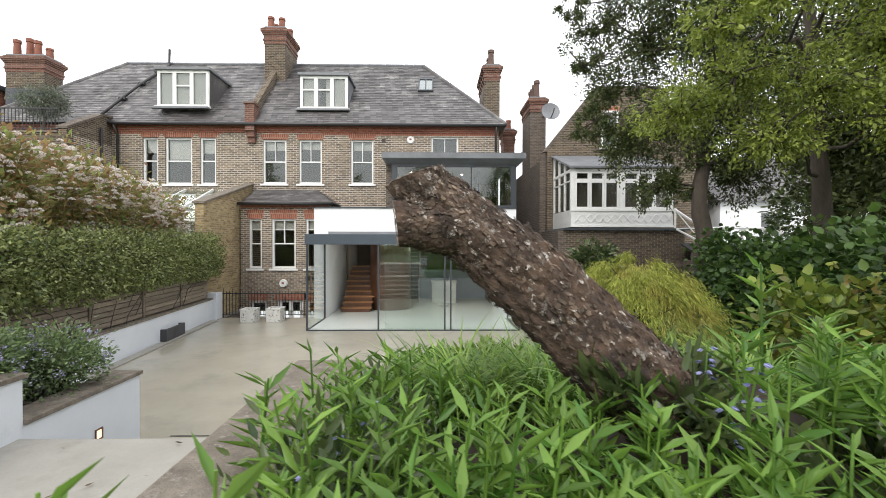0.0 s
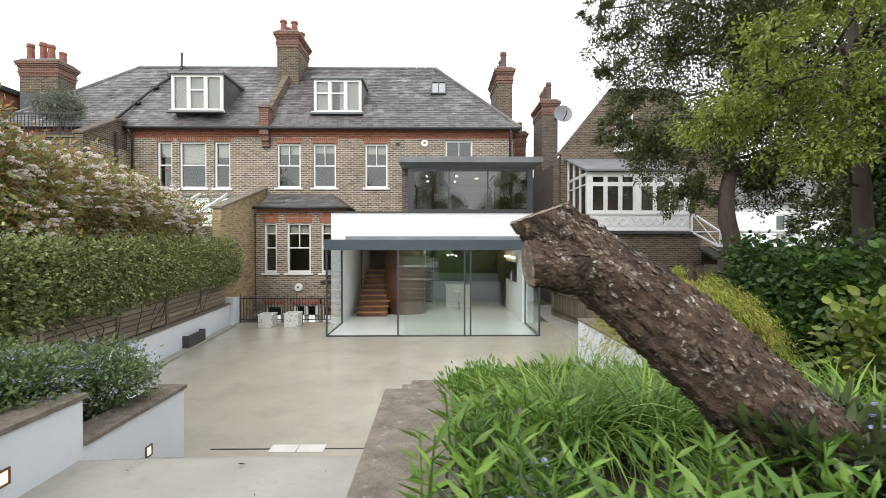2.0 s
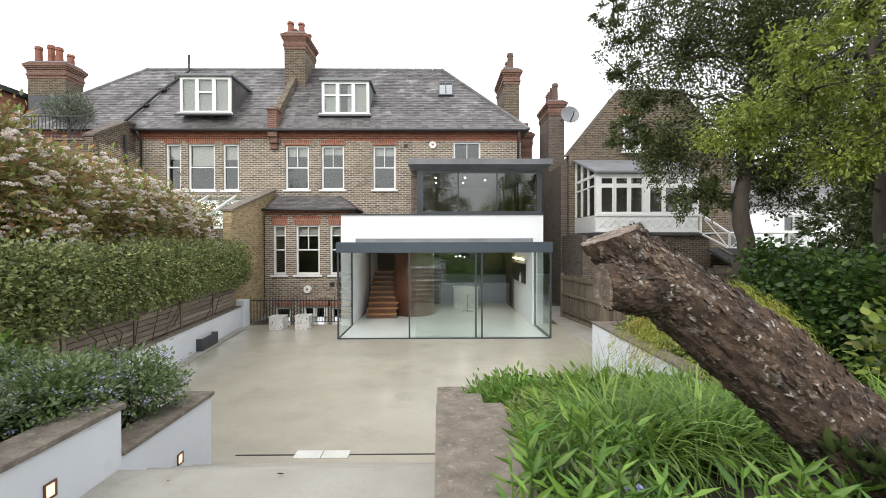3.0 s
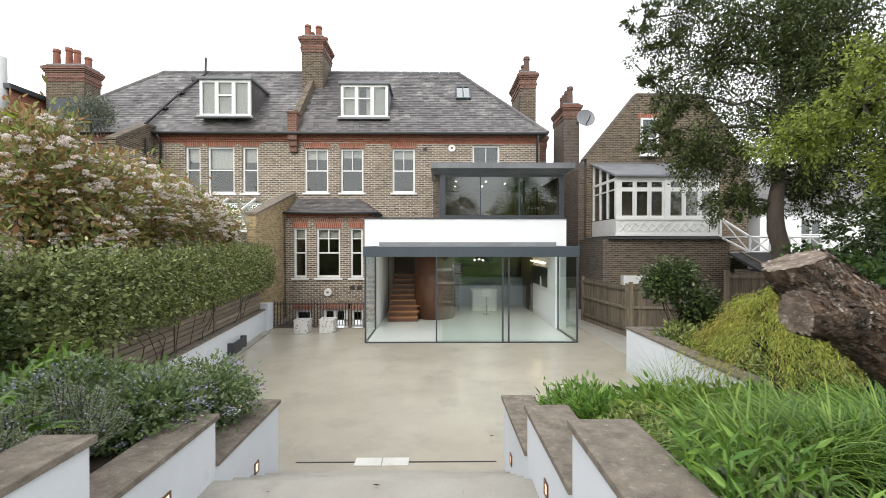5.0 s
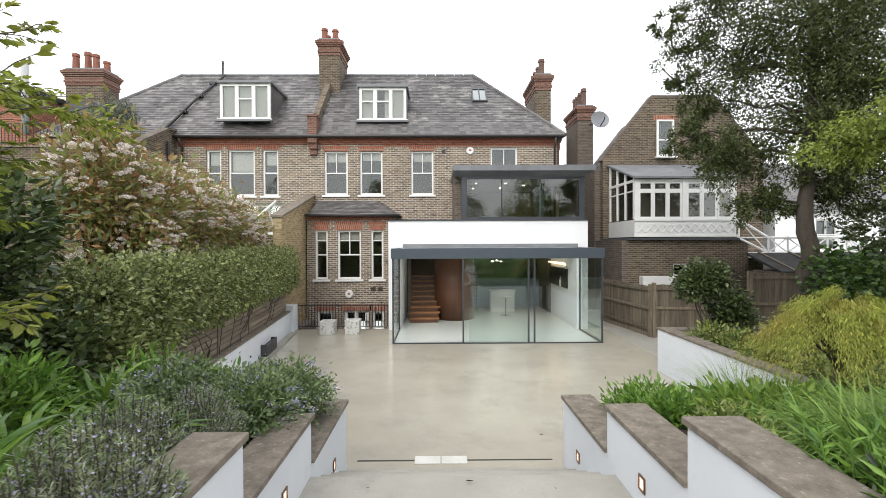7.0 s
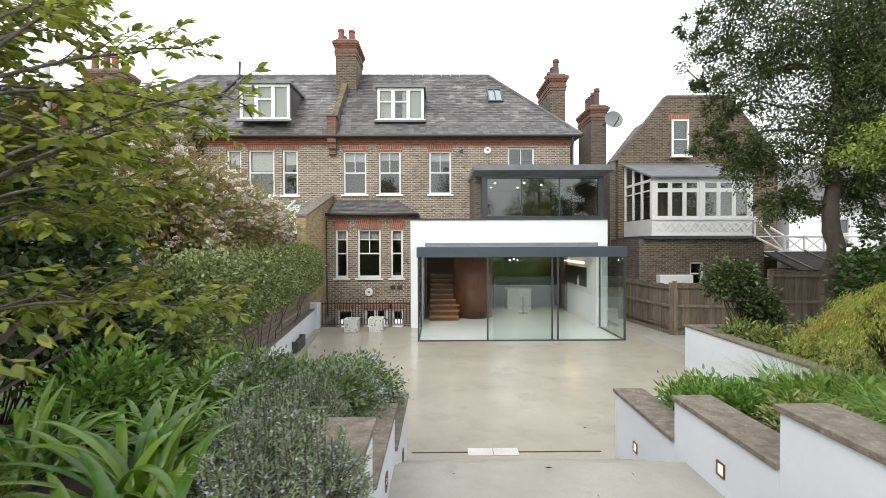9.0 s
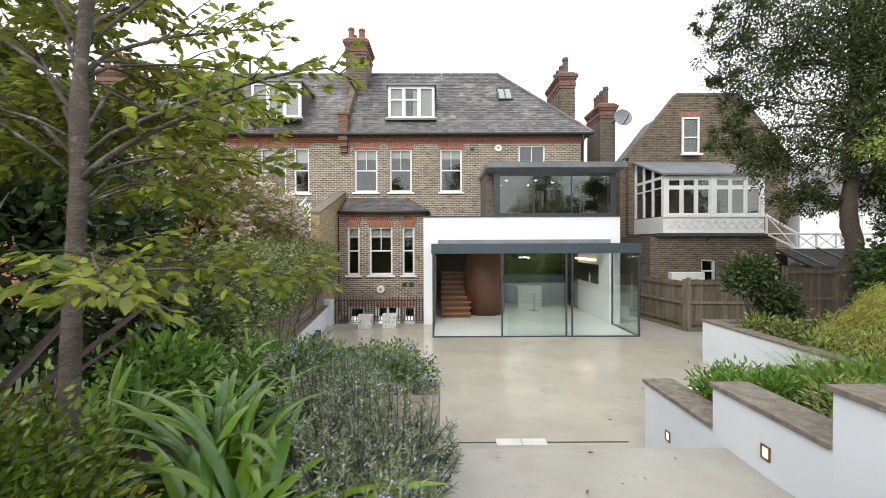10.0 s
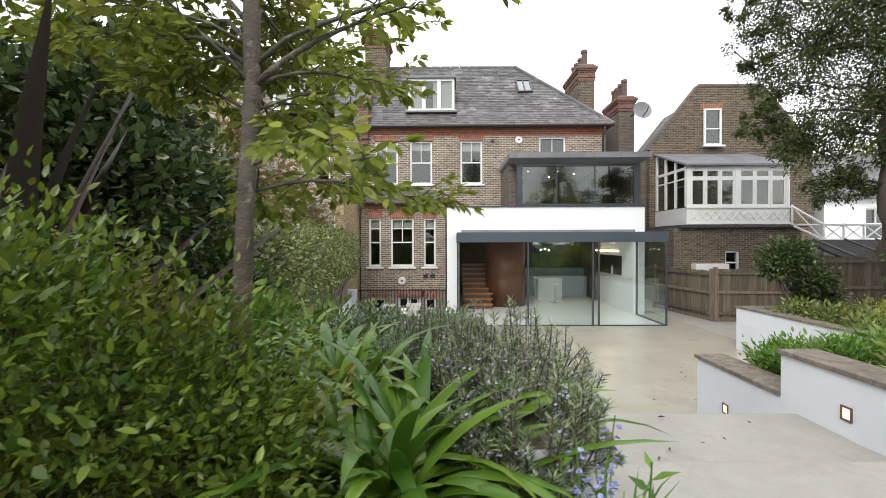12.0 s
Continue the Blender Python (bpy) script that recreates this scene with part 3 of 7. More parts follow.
def alarm(x, z, y):
    bm = bmesh.new()
    bmesh.ops.create_cone(bm, cap_ends=True, segments=28, radius1=0.16, radius2=0.13, depth=0.08, matrix=Matrix.Translation((x, y - 0.042, z)) @ Matrix.Rotation(radians(90), 4, "X"))
    box_ = thing("alarm_box", "round white burglar alarm box on brickwork", "alarm box", (x, y, z), "alarm boxes")
    part("cover", bm, WHITEPAINT, box_, smooth=False)
    part("badge", boxes((x - 0.045, x + 0.045, y - 0.086, y - 0.083, z - 0.02, z + 0.05)), TERRACOTTA, box_, "small red badge")


alarm(-1.02, 6.66, WALLY)
alarm(-5.74, 0.96, BAYY)


# ---- slates ----
def slate_slope(parent, corners, name="slate_field", w=0.235, course=0.155, thick=0.008, material=None, seed=1, single=None):
    """Corners (convex) of a roof slope, the first two along the eaves; slates are real overlapping pieces."""
    rnd = random.Random(seed)
    c = [Vector(p) for p in corners]
    u = (c[1] - c[0]).normalized()
    n = u.cross(c[2] - c[0]).normalized()
    if n.z < 0:
        n = -n
    up = n.cross(u)
    if up.z < 0:
        up = -up
    flat = [((p - c[0]).dot(u), (p - c[0]).dot(up)) for p in c]
    top = max(p[1] for p in flat)

    def span(v):
        xs = []
        for a, b in zip(flat, flat[1:] + flat[:1]):
            if (a[1] - v) * (b[1] - v) < 0 or a[1] == v:
                k = 0 if a[1] == b[1] else (v - a[1]) / (b[1] - a[1])
                xs.append(a[0] + k * (b[0] - a[0]))
        return (min(xs), max(xs)) if len(xs) > 1 else None
    verts, faces = [], []
    one = None
    if single:
        one = mesh_of("slate", box(bmesh.new(), -w / 2 + 0.003, w / 2 - 0.003, 0, course * 1.25, -0.005, 0.005), SLATEPIECE)
        turn = Matrix((u, up, n)).transposed().to_4x4() @ Matrix.Rotation(radians(-3.2), 4, "X")
    rows = int(top / course)
    for r in range(rows + 1):
        v = r * course
        s = span(min(v + 0.001, top - 0.01))
        if not s:
            continue
        s2 = span(min(v + course, top - 0.005)) or s
        x = s[0] - (r % 2) * w / 2
        while x < s[1]:
            a, b = max(x + 0.003, s[0]), min(x + w - 0.003, s[1])
            x += w
            if b - a < 0.03:
                continue
            if single and r < single[2] and single[0] < c[0].x + a * u.x < single[1] and b - a > w - 0.01:
                ob = new("slate", one)
                ob.parent = parent
                at_place = c[0] + u * (a + b) / 2 + up * (v - 0.01 + rnd.uniform(-0.006, 0.006)) + n * (0.03 + rnd.uniform(0, 0.006))
                ob.matrix_basis = Matrix.Translation(at_place - origin_of(parent)) @ turn @ Matrix.Rotation(rnd.uniform(-0.012, 0.012), 4, "Z")
                continue
            at, bt = max(a, min(s2[0], b - 0.02)), min(b, max(s2[1], at_ := a + 0.02))
            lift = thick * (1.6 + 0.9 * rnd.random())
            v1 = min(v + course * 1.25, top)
            slip = rnd.uniform(-0.006, 0.006)
            k = len(verts)
            for (p, q, h) in ((a, v - 0.01 + slip, lift), (b, v - 0.01 + slip, lift + rnd.uniform(-0.002, 0.003)), (bt, v1, 0.002), (at, v1, 0.002)):
                verts.append(c[0] + u * p + up * q + n * (h + 0.012))
            for (p, q) in ((a, v - 0.01 + slip), (b, v - 0.01 + slip)):
                verts.append(c[0] + u * p + up * q + n * 0.006)
            faces += [(k, k + 1, k + 2, k + 3), (k + 4, k + 5, k + 1, k)]
    me = bpy.data.meshes.new(name)
    me.from_pydata([tuple(v) for v in verts], [], faces)
    me.materials.append(material or SLATE)
    return attach(new(name, me), parent, "", "stuff")


EY = WALLY - 0.28
roof = part("roof", bmesh.new(), SLATE, house, "weathered grey slate hipped roof")
E0, E1 = (WEST - 0.25, EY, EAVES), (EAST + 0.28, EY, EAVES)
R0, R1 = (-14.8, RIDGEY, RIDGE), (-0.6, RIDGEY, RIDGE)
B0, B1 = (WEST - 0.25, 2 * RIDGEY - EY, EAVES), (EAST + 0.28, 2 * RIDGEY - EY, EAVES)
bm = bmesh.new()
vs = [bm.verts.new(p) for p in (E0, E1, B1, B0, R0, R1)]
for q in ((0, 1, 5, 4), (1, 2, 5), (2, 3, 4, 5), (3, 0, 4), (0, 3, 2, 1)):
    bm.faces.new([vs[i] for i in q])
roof.data = mesh_of("roof", bm, SLATE)
slate_slope(roof, [E0, E1, R1, R0], seed=2, single=(-9.0, 2.2, 6))
slate_slope(roof, [E1, B1, R1], seed=3)
slate_slope(roof, [B0, E0, R0], seed=4)
for a, b in ((R0, R1), (R1, E1), (R0, E0)):
    n = int((Vector(b) - Vector(a)).length / 0.45)
    for k in range(n):
        p, q = Vector(a).lerp(Vector(b), k / n), Vector(a).lerp(Vector(b), (k + 0.97) / n)
        part("ridge_tile", tube(bmesh.new(), [p + UP * 0.02, q + UP * 0.02], [0.085, 0.078], 8), LEAD if a is R0 and b is R1 else SLATE, roof)
SLOPE = (RIDGEY - EY) / (RIDGE - EAVES)


def roof_y(z):
    return EY + (z - EAVES) * SLOPE


# bay roof
bay_roof = part("bay_roof", bmesh.new(), SLATE, house, "shallow slate roof over the bay")
ba, bb, bc, bd = (BX0 + 0.1, BAYY - 0.22, BZ + 0.05), (BX1 + 0.2, BAYY - 0.22, BZ + 0.05), (BX1 - 0.75, WALLY, 4.62), (BX0 + 0.1, WALLY, 4.62)
be = (BX1 + 0.2, WALLY, BZ + 0.05)
bm = bmesh.new()
vs = [bm.verts.new(p) for p in (ba, bb, bc, bd, be, (BX0 + 0.1, WALLY, BZ + 0.05))]
for q in ((0, 1, 2, 3), (1, 4, 2), (0, 3, 5), (0, 5, 4, 1), (5, 3, 2, 4)):
    bm.faces.new([vs[i] for i in q])
bay_roof.data = mesh_of("bay_roof", bm, SLATE)
slate_slope(bay_roof, [ba, bb, bc, bd], seed=5)
slate_slope(bay_roof, [bb, be, bc], seed=6)
part("gutter", tube(bmesh.new(), [(BX0, BAYY - 0.26, BZ + 0.02), (BX1 + 0.2, BAYY - 0.26, BZ + 0.02)], 0.055, 8), BLACKIRON, house, smooth=True)

# party wall kneeler and raking upstand
part("kneeler", boxes((-7.56, -7.20, WALLY - 0.30, WALLY + 0.2, 6.95, 8.0), (-7.54, -7.22, WALLY - 0.22, WALLY - 0.003, 6.72, 6.949), (-7.52, -7.24, WALLY - 0.14, WALLY - 0.003, 6.5, 6.719), (-7.6, -7.16, WALLY - 0.34, WALLY + 0.2, 8.001, 8.07)), CHIMNEYRED, house, "stepped red brick kneeler")
bm = bmesh.new()
prism(bm, [(roof_y(7.3), 7.3), (roof_y(7.3), 7.75), (roof_y(10.9) - 0.2, 11.2), (roof_y(10.9), 10.9)], "x", -7.50, -7.26)
part("party_upstand", bm, SMOKED, house, "raking brick party wall")


def chimney(name, x0, x1, y0, y1, z0, z1, pots, label, brick=SMOKED, band=CHIMNEYRED, clay=TERRACOTTA):
    ob = thing(name, label, "chimney", ((x0 + x1) / 2, (y0 + y1) / 2, z0))
    part("shaft", boxes((x0, x1, y0, y1, z0, z1 - 0.80)), brick, ob)
    # no recess is cut: a darker slab carries its shade on the flank
    part("panel", boxes((x0 - 0.012, x0 - 0.001, y0 + 0.25, y1 - 0.25, z0, z1 - 1.1)), DARKBRICK, ob, "dark flank panel standing for a shaded recess")
    steps_out = ((-0.80, -0.66, 0.025), (-0.66, -0.58, 0.055), (-0.58, -0.40, 0.03), (-0.40, -0.33, 0.065), (-0.33, -0.26, 0.10), (-0.26, -0.14, 0.135), (-0.14, -0.08, 0.07))
    for a, b, o in steps_out:
        part("corbel", boxes((x0 - o, x1 + o, y0 - o, y1 + o, z1 + a + 0.001, z1 + b)), band, ob, "projecting brick course")
    part("flaunching", boxes((x0, x1, y0, y1, z1 - 0.079, z1)), LEAD, ob)
    for px, py, h in pots:
        bm = tube(bmesh.new(), [(px, py, z1 - 0.02), (px, py, z1 + 0.06), (px, py, z1 + h * 0.8), (px, py, z1 + h * 0.82), (px, py, z1 + h)], [0.17, 0.15, 0.13, 0.16, 0.145], 14)
        part("chimney_pot", bm, clay, ob, "terracotta pot" if clay is TERRACOTTA else "sooty brown clay pot", smooth=False)
    return ob


chimney("chimney_stack", -7.80, -6.86, 20.5, 22.2, 9.4, 12.35, [(-7.6, 20.8, 0.55), (-7.1, 20.8, 0.5), (-7.6, 21.4, 0.5), (-7.1, 21.9, 0.5)], "tall brick chimney with terracotta pots on the party wall")
chimney("chimney_stack", 2.28, 3.0, 20.9, 23.3, 6.5, 10.9, [(2.62, 21.2, 0.75), (2.62, 21.8, 0.6), (2.62, 22.4, 0.6), (2.62, 22.9, 0.6)], "tall slender brick chimney with corbelled cap at the hip", SMOKED, CHIMNEYRED, SOOTCLAY)
chimney("chimney_stack", 4.80, 5.60, 22.6, 24.6, 3.0, 9.95, [(5.2, 22.9, 0.9), (5.2, 23.4, 0.85), (5.2, 23.9, 0.8), (5.2, 24.3, 0.8)], "sooty brick chimney with red cap on the neighbouring house", DARKBRICK, CHIMNEYRED, SOOTCLAY)
chimney("chimney_stack", 3.70, 4.30, 24.2, 25.2, -0.08, 8.75, [(4.0, 24.5, 0.5), (4.0, 24.9, 0.5)], "short red brick chimney behind the eaves", CHIMNEYRED)
chimney("chimney_stack", -19.3, -17.6, 20.4, 21.4, 3.0, 10.95, [(-19.05, 20.7, 0.75), (-18.65, 20.9, 0.9), (-18.2, 20.8, 0.75), (-17.85, 21.0, 0.5)], "broad brick chimney with four red pots", SMOKED)


def dormer(x0, x1, y, z0, z1, label, cheeks, inset):
    ob = thing("dormer", label, "dormer", ((x0 + x1) / 2, y, z0), "dormers")
    top = roof_y(z1)
    for a, b in ((x0, x0 + 0.07), (x1 - 0.07, x1)):
        part("cheek", prism(bmesh.new(), [(y + 0.101, z0), (y + 0.101, z1), (top, z1), (roof_y(z0), z0)], "x", a, b), cheeks, ob)
    part("flat_roof", boxes((x0 - 0.08, x1 + 0.08, y - 0.1, top + 0.1, z1 + 0.001, z1 + 0.11), bevel=0.015), LEAD, ob, "lead-covered flat roof")
    f = 0.11
    third = (x1 - x0) / 3
    zm = z0 + 0.58 * (z1 - z0)
    cells = []
    for k in range(3):
        a, e = x0 + third * k + (f if k == 0 else 0.075), x0 + third * (k + 1) - (f if k == 2 else 0.075)
        cells += [(a, e, z0 + 0.1, zm - 0.03), (a, e, zm + 0.03, z1 - f)] if k in ((0, 1) if inset else (1,)) else [(a, e, z0 + 0.1, z1 - f)]
    fr = part("window_frame", pierced(bmesh.new(), x0, x1, z0, z1, y, y + 0.1, cells), WHITEPAINT, ob)
    part("pane", boxes((x0 + f, x1 - f, y + 0.05, y + 0.054, z0 + 0.1, z1 - f)), DARKGLASS, fr)
    part("sill", boxes((x0 - 0.08, x1 + 0.08, y - 0.1, y - 0.002, z0 - 0.07, z0 + 0.02)), WHITEPAINT, ob)
    for a, b in ((x0 + f, x0 + third * 1.15), (x0 + 1.6 * third, x1 - f)) if inset else ((x0 + f, x1 - f),):
        part("blind", boxes((a, b, y + 0.12, y + 0.13, z0 + 0.1, z1 - f)), BLIND, ob, "cream blind")
    part("apron", boxes((x0 - 0.1, x1 + 0.1, y - 0.3, y - 0.101, z0 - 0.13, z0 - 0.06)), LEAD, ob, "lead apron")
    # dark slab whose colour gives the unlit room behind the dormer window
    part("back", boxes((x0 + 0.071, x1 - 0.071, y + 0.9, y + 0.95, z0, z1)), JOINERYSHADE, ob)


dormer(-5.62, -3.66, 18.62, 8.05, 9.42, "flat-roofed dormer with white casement window, lead cheeks", LEAD, True)
dormer(-11.28, -9.22, 18.30, 8.0, 9.48, "flat-roofed dormer with white window and slate-hung cheeks", SLATE, False)
rl = thing("roof_light", "dark-framed roof window in the slates", "roof light", (-0.5, roof_y(9.5), 9.5))
n = Vector((0, -1, SLOPE)).normalized()
upv = Vector((0, SLOPE, 1)).normalized()
c = Vector((-0.45, roof_y(9.6), 9.6)) + n * 0.06
bm = bmesh.new()
for a, b, c0, d in ((-0.34, -0.28, -0.62, 0.62), (0.28, 0.34, -0.62, 0.62), (-0.28, 0.28, -0.62, -0.54), (-0.28, 0.28, 0.50, 0.62), (-0.025, 0.025, -0.54, 0.50)):
    vs = [bm.verts.new(c + Vector((x, 0, 0)) + upv * v + n * h) for h in (-0.05, 0.05) for x, v in ((a, c0), (b, c0), (b, d), (a, d))]
    for q in ((0, 1, 2, 3), (4, 5, 6, 7), (0, 1, 5, 4), (1, 2, 6, 5), (2, 3, 7, 6), (3, 0, 4, 7)):
        bm.faces.new([vs[i] for i in q])
part("frame", bm, FRAMEGREY, rl)
bm = bmesh.new()
bm.faces.new([bm.verts.new(c + Vector((x, 0, 0)) + upv * v + n * 0.02) for x, v in ((-0.29, -0.56), (0.29, -0.56), (0.29, 0.52), (-0.29, 0.52))])
part("pane", bm, glazing("sky_glass", (0.3, 0.32, 0.34), 0.0, 0.35), rl)

# ---- the white extension with its frameless glass box ----
XL, XR = -3.99, 2.66
ext = thing("extension", "white rendered modern extension with a glass box", "extension", (-0.7, 15, 0))
each("wall", ((XL, XR, 14.7, 14.95, 2.72, 3.63), (XL, -3.62, 14.7, 14.95, 0, 2.719), (2.29, XR, 14.7, 14.95, 0, 2.719),
                   (XL, -3.62, 14.951, WALLY - 0.001, 0, 3.63), (2.29, XR, 14.951, 21.4, 0, 3.63),), RENDER, ext)
each("coping", ((XL - 0.02, XR + 0.02, 14.66, 15.0, 3.632, 3.67), (XL - 0.02, XL + 0.3, 15.001, WALLY - 0.003, 3.632, 3.67),), FRAMEGREY, ext, "dark metal coping")
part("flat_roof", boxes((-3.619, 2.289, 14.951, WALLY - 0.002, 3.3, 3.42)), LEAD, ext)
part("ceiling", boxes((-3.61, 2.28, 14.70, 20.6, 2.50, 2.58)), PLASTER, ext, "white ceiling")
part("floor", boxes((-3.62, 2.29, 12.66, 20.6, -0.05, 0.012)), RESIN, ext, "pale polished resin floor")
part("back_wall", boxes((-3.61, 2.28, 20.61, 20.8, 0, 2.499)), ROOMWALL, ext)
part("side_wall", boxes((-3.62, -3.60, WALLY + 0.36, 20.6, 0, 2.499)), PLASTER, ext)
FY = 12.58
each("fascia", ((-3.68, 2.43, FY, FY + 0.12, 2.44, 2.735), (-3.68, -3.56, FY + 0.121, 14.69, 2.44, 2.735), (2.31, 2.43, FY + 0.121, 14.69, 2.44, 2.735)), ZINC, ext, "slate-grey metal fascia", 0.004)
for k in range(3):
    x0, x1 = -3.55 + 1.95 * k, -3.55 + 1.95 * (k + 1) - 0.006
    part("roof_pane", boxes((x0, x1, FY + 0.121, 14.69, 2.68, 2.70)), GLASS, ext, "glass roof pane").visible_shadow = False
# lamps added under this ceiling to brighten the room; number and places are made up
for k, (x, y) in enumerate([(-2.6, 15.4), (-0.7, 15.4), (1.2, 15.4), (-0.7, 17.6), (1.2, 17.6), (0.3, 19.4)]):
    part("downlight", tube(bmesh.new(), [(x, y, 2.488), (x, y, 2.499)], 0.05, 12), SPOT, ext, "small bright downlight")
part("upstand", boxes((-3.5, 2.3, 14.60, 14.698, 2.735, 2.86)), LEAD, ext, "lead upstand")
fr = 0.022
posts = [(-3.63, 0), (-1.62, 0), (0.26, 0), (0.43, 0), (2.38, 0)]
for x, _ in posts:
    part("mullion", boxes((x - fr, x + fr, FY + 0.03, FY + 0.09, 0.0, 2.44)), FRAMEGREY, ext, "slim dark mullion")
for x in (-3.63, 2.38):
    part("mullion", boxes((x - fr, x + fr, 14.62, 14.69, 0.0, 2.44)), FRAMEGREY, ext, "slim dark mullion")
    part("track", boxes((x - fr, x + fr, FY + 0.091, 14.619, 0.0, 0.035)), FRAMEGREY, ext)
part("track", boxes((-3.60, 2.355, FY + 0.02, FY + 0.10, 0.0, 0.03)), FRAMEGREY, ext, "dark floor track")
panes = [(-1.6, 0.24), (0.28, 0.41), (0.45, 2.36)]
for a, b in panes:
    part("pane", boxes((a, b, FY + 0.055, FY + 0.065, 0.03, 2.44)), GLASS, ext, "clear floor-to-ceiling glass").visible_shadow = False
part("pane", boxes((-1.45, 0.30, FY + 0.12, FY + 0.13, 0.03, 2.44)), GLASS, ext, "slid-back glass door").visible_shadow = False
for x in (-3.63, 2.38):
    part("pane", boxes((x - 0.005, x + 0.005, FY + 0.09, 14.62, 0.035, 2.44)), GLASS, ext).visible_shadow = False
# inside
st = thing("staircase", "winding oak staircase with open honey-coloured treads", "staircase", (-2.9, 16.2, 0))
for k in range(9):
    y = 15.95 + 0.25 * k
    part("tread", boxes((-3.40, -2.30 + 0.02 * k, y, y + 0.30, 0.175 * (k + 1) - 0.045, 0.175 * (k + 1)), bevel=0.006), TREADWOOD, st)
    part("riser", boxes((-3.38, -2.34, y + 0.03, y + 0.05, 0.175 * k + 0.001, 0.175 * (k + 1) - 0.046)), WALNUT, st)
bm = bmesh.new()
bmesh.ops.create_cone(bm, cap_ends=True, segments=56, radius1=0.76, radius2=0.76, depth=2.47, matrix=Matrix.Translation((-1.72, 17.05, 1.25)))
solid("curved_wall", bm, WALNUT, "curved dark walnut-clad drum wall", "wall", "structure", smooth=False)
for p in bpy.data.objects["curved_wall"].data.polygons:
    p.use_smooth = abs(p.normal.z) < 0.5
lv = thing("slatted_screen", "grey horizontally slatted timber screen", "screen", (-1.5, 18.7, 0))
for k in range(15):
    part("slat", boxes((-2.0, -0.75, 18.72, 18.75, 0.15 + 0.15 * k, 0.27 + 0.15 * k)), FRAMEGREY, lv)
part("frame", boxes((-2.06, -2.0, 18.7, 18.78, 0.012, 2.45), (-0.75, -0.69, 18.7, 18.78, 0.012, 2.45)), FRAMEGREY, lv)
isl = thing("kitchen_island", "white kitchen island on the resin floor", "kitchen island", (0.35, 18.7, 0))
part("body", boxes((-0.15, 0.85, 18.45, 19.05, 0.012, 0.86), bevel=0.005), PLASTER, isl)
part("worktop", boxes((-0.19, 0.89, 18.40, 19.10, 0.861, 0.90), bevel=0.004), PLASTER, isl)
kit = thing("kitchen_unit", "grey-blue lacquered run of kitchen units", "kitchen unit", (0.6, 20.3, 0))
for k in range(5):
    part("door", boxes((-0.65 + 0.58 * k, -0.08 + 0.58 * k, 20.02, 20.05, 0.1, 1.25), bevel=0.004), BLUEUNIT, kit)
part("body", boxes((-0.66, 2.25, 20.06, 20.6, 0.012, 1.27)), BLUEUNIT, kit)
part("back_panel", boxes((-0.66, 2.25, 20.56, 20.605, 1.28, 2.49)), JOINERYSHADE, kit, "dark upper back panel")
stool = thing("bar_stool", "slim chrome bar stool with round base", "stool", (0.35, 17.6, 0))
CHROME = surface("chrome", (0.6, 0.6, 0.6), (0.5, 0.5, 0.5), 0.15, 3, 50, 0, metal=1.0)
part("post", tube(bmesh.new(), [(0.35, 17.6, 0.02), (0.35, 17.6, 0.72)], 0.025, 10), CHROME, stool)
part("seat", boxes((0.15, 0.55, 17.42, 17.78, 0.72, 0.77), bevel=0.02), PLASTER, stool)
part("base", tube(bmesh.new(), [(0.35, 17.6, 0.013), (0.35, 17.6, 0.03)], 0.22, 24), CHROME, stool)
part("backrest", boxes((0.15, 0.55, 17.78, 17.81, 0.80, 0.98), bevel=0.01), PLASTER, stool)
rec = thing("wall_recess", "dark recessed niche lit warm from above", "niche", (2.28, 17, 1.5))
part("niche", boxes((2.255, 2.285, 15.7, 18.4, 1.25, 1.95)), JOINERYSHADE, rec)
part("lamp_strip", boxes((2.262, 2.285, 16.0, 19.6, 2.10, 2.116)), WARM, rec, "warm light strip")
part("bottle", tube(bmesh.new(), [(2.23, 16.5, 1.26), (2.23, 16.5, 1.5), (2.23, 16.5, 1.54), (2.23, 16.5, 1.62)], [0.035, 0.035, 0.014, 0.014], 10), PLASTER, rec)
pend = thing("pendant_lamp", "cluster of small warm pendant bulbs", "pendant lamp", (0.1, 18.3, 2.2))
for dx, dz in ((-0.18, 0.02), (0.0, 0.05), (0.16, 0.0)):
    bm = bmesh.new()
    bmesh.ops.create_icosphere(bm, subdivisions=2, radius=0.02, matrix=Matrix.Translation((0.1 + dx, 18.3, 2.12 + dz)))
    part("bulb", bm, SPOT, pend, "lit bulb")
    part("cord", tube(bmesh.new(), [(0.1 + dx, 18.3, 2.15 + dz), (0.1 + dx, 18.3, 2.5)], 0.004, 5), BLACKIRON, pend)

# upper glass room
ug = thing("glass_room", "grey metal-framed glazed upper room on the white extension", "glass room", (0.7, 15.4, 3.7))
each("wall", ((-1.75, -1.45, 15.75, WALLY - 0.002, 3.43, 5.25), (2.62, 2.80, 15.75, WALLY - 0.002, 3.43, 5.25),), DARKBRICK, ug)
part("frame", boxes((-1.52, -1.32, 15.38, 15.52, 3.43, 5.2), (2.60, 2.78, 15.38, 15.52, 3.43, 5.2), (-1.32, 2.60, 15.38, 15.50, 3.43, 3.80), (-1.32, 2.60, 15.38, 15.50, 5.12, 5.2)), FRAMEGREY, ug)
for x in (-0.11, 1.23):
    part("mullion", boxes((x - 0.02, x + 0.02, 15.40, 15.47, 3.80, 5.12)), FRAMEGREY, ug)
for a, b in ((-1.32, -0.13), (-0.09, 1.21), (1.25, 2.60)):
    part("pane", boxes((a, b, 15.43, 15.44, 3.80, 5.12)), DARKGLASS, ug, "reflecting glass").visible_shadow = False
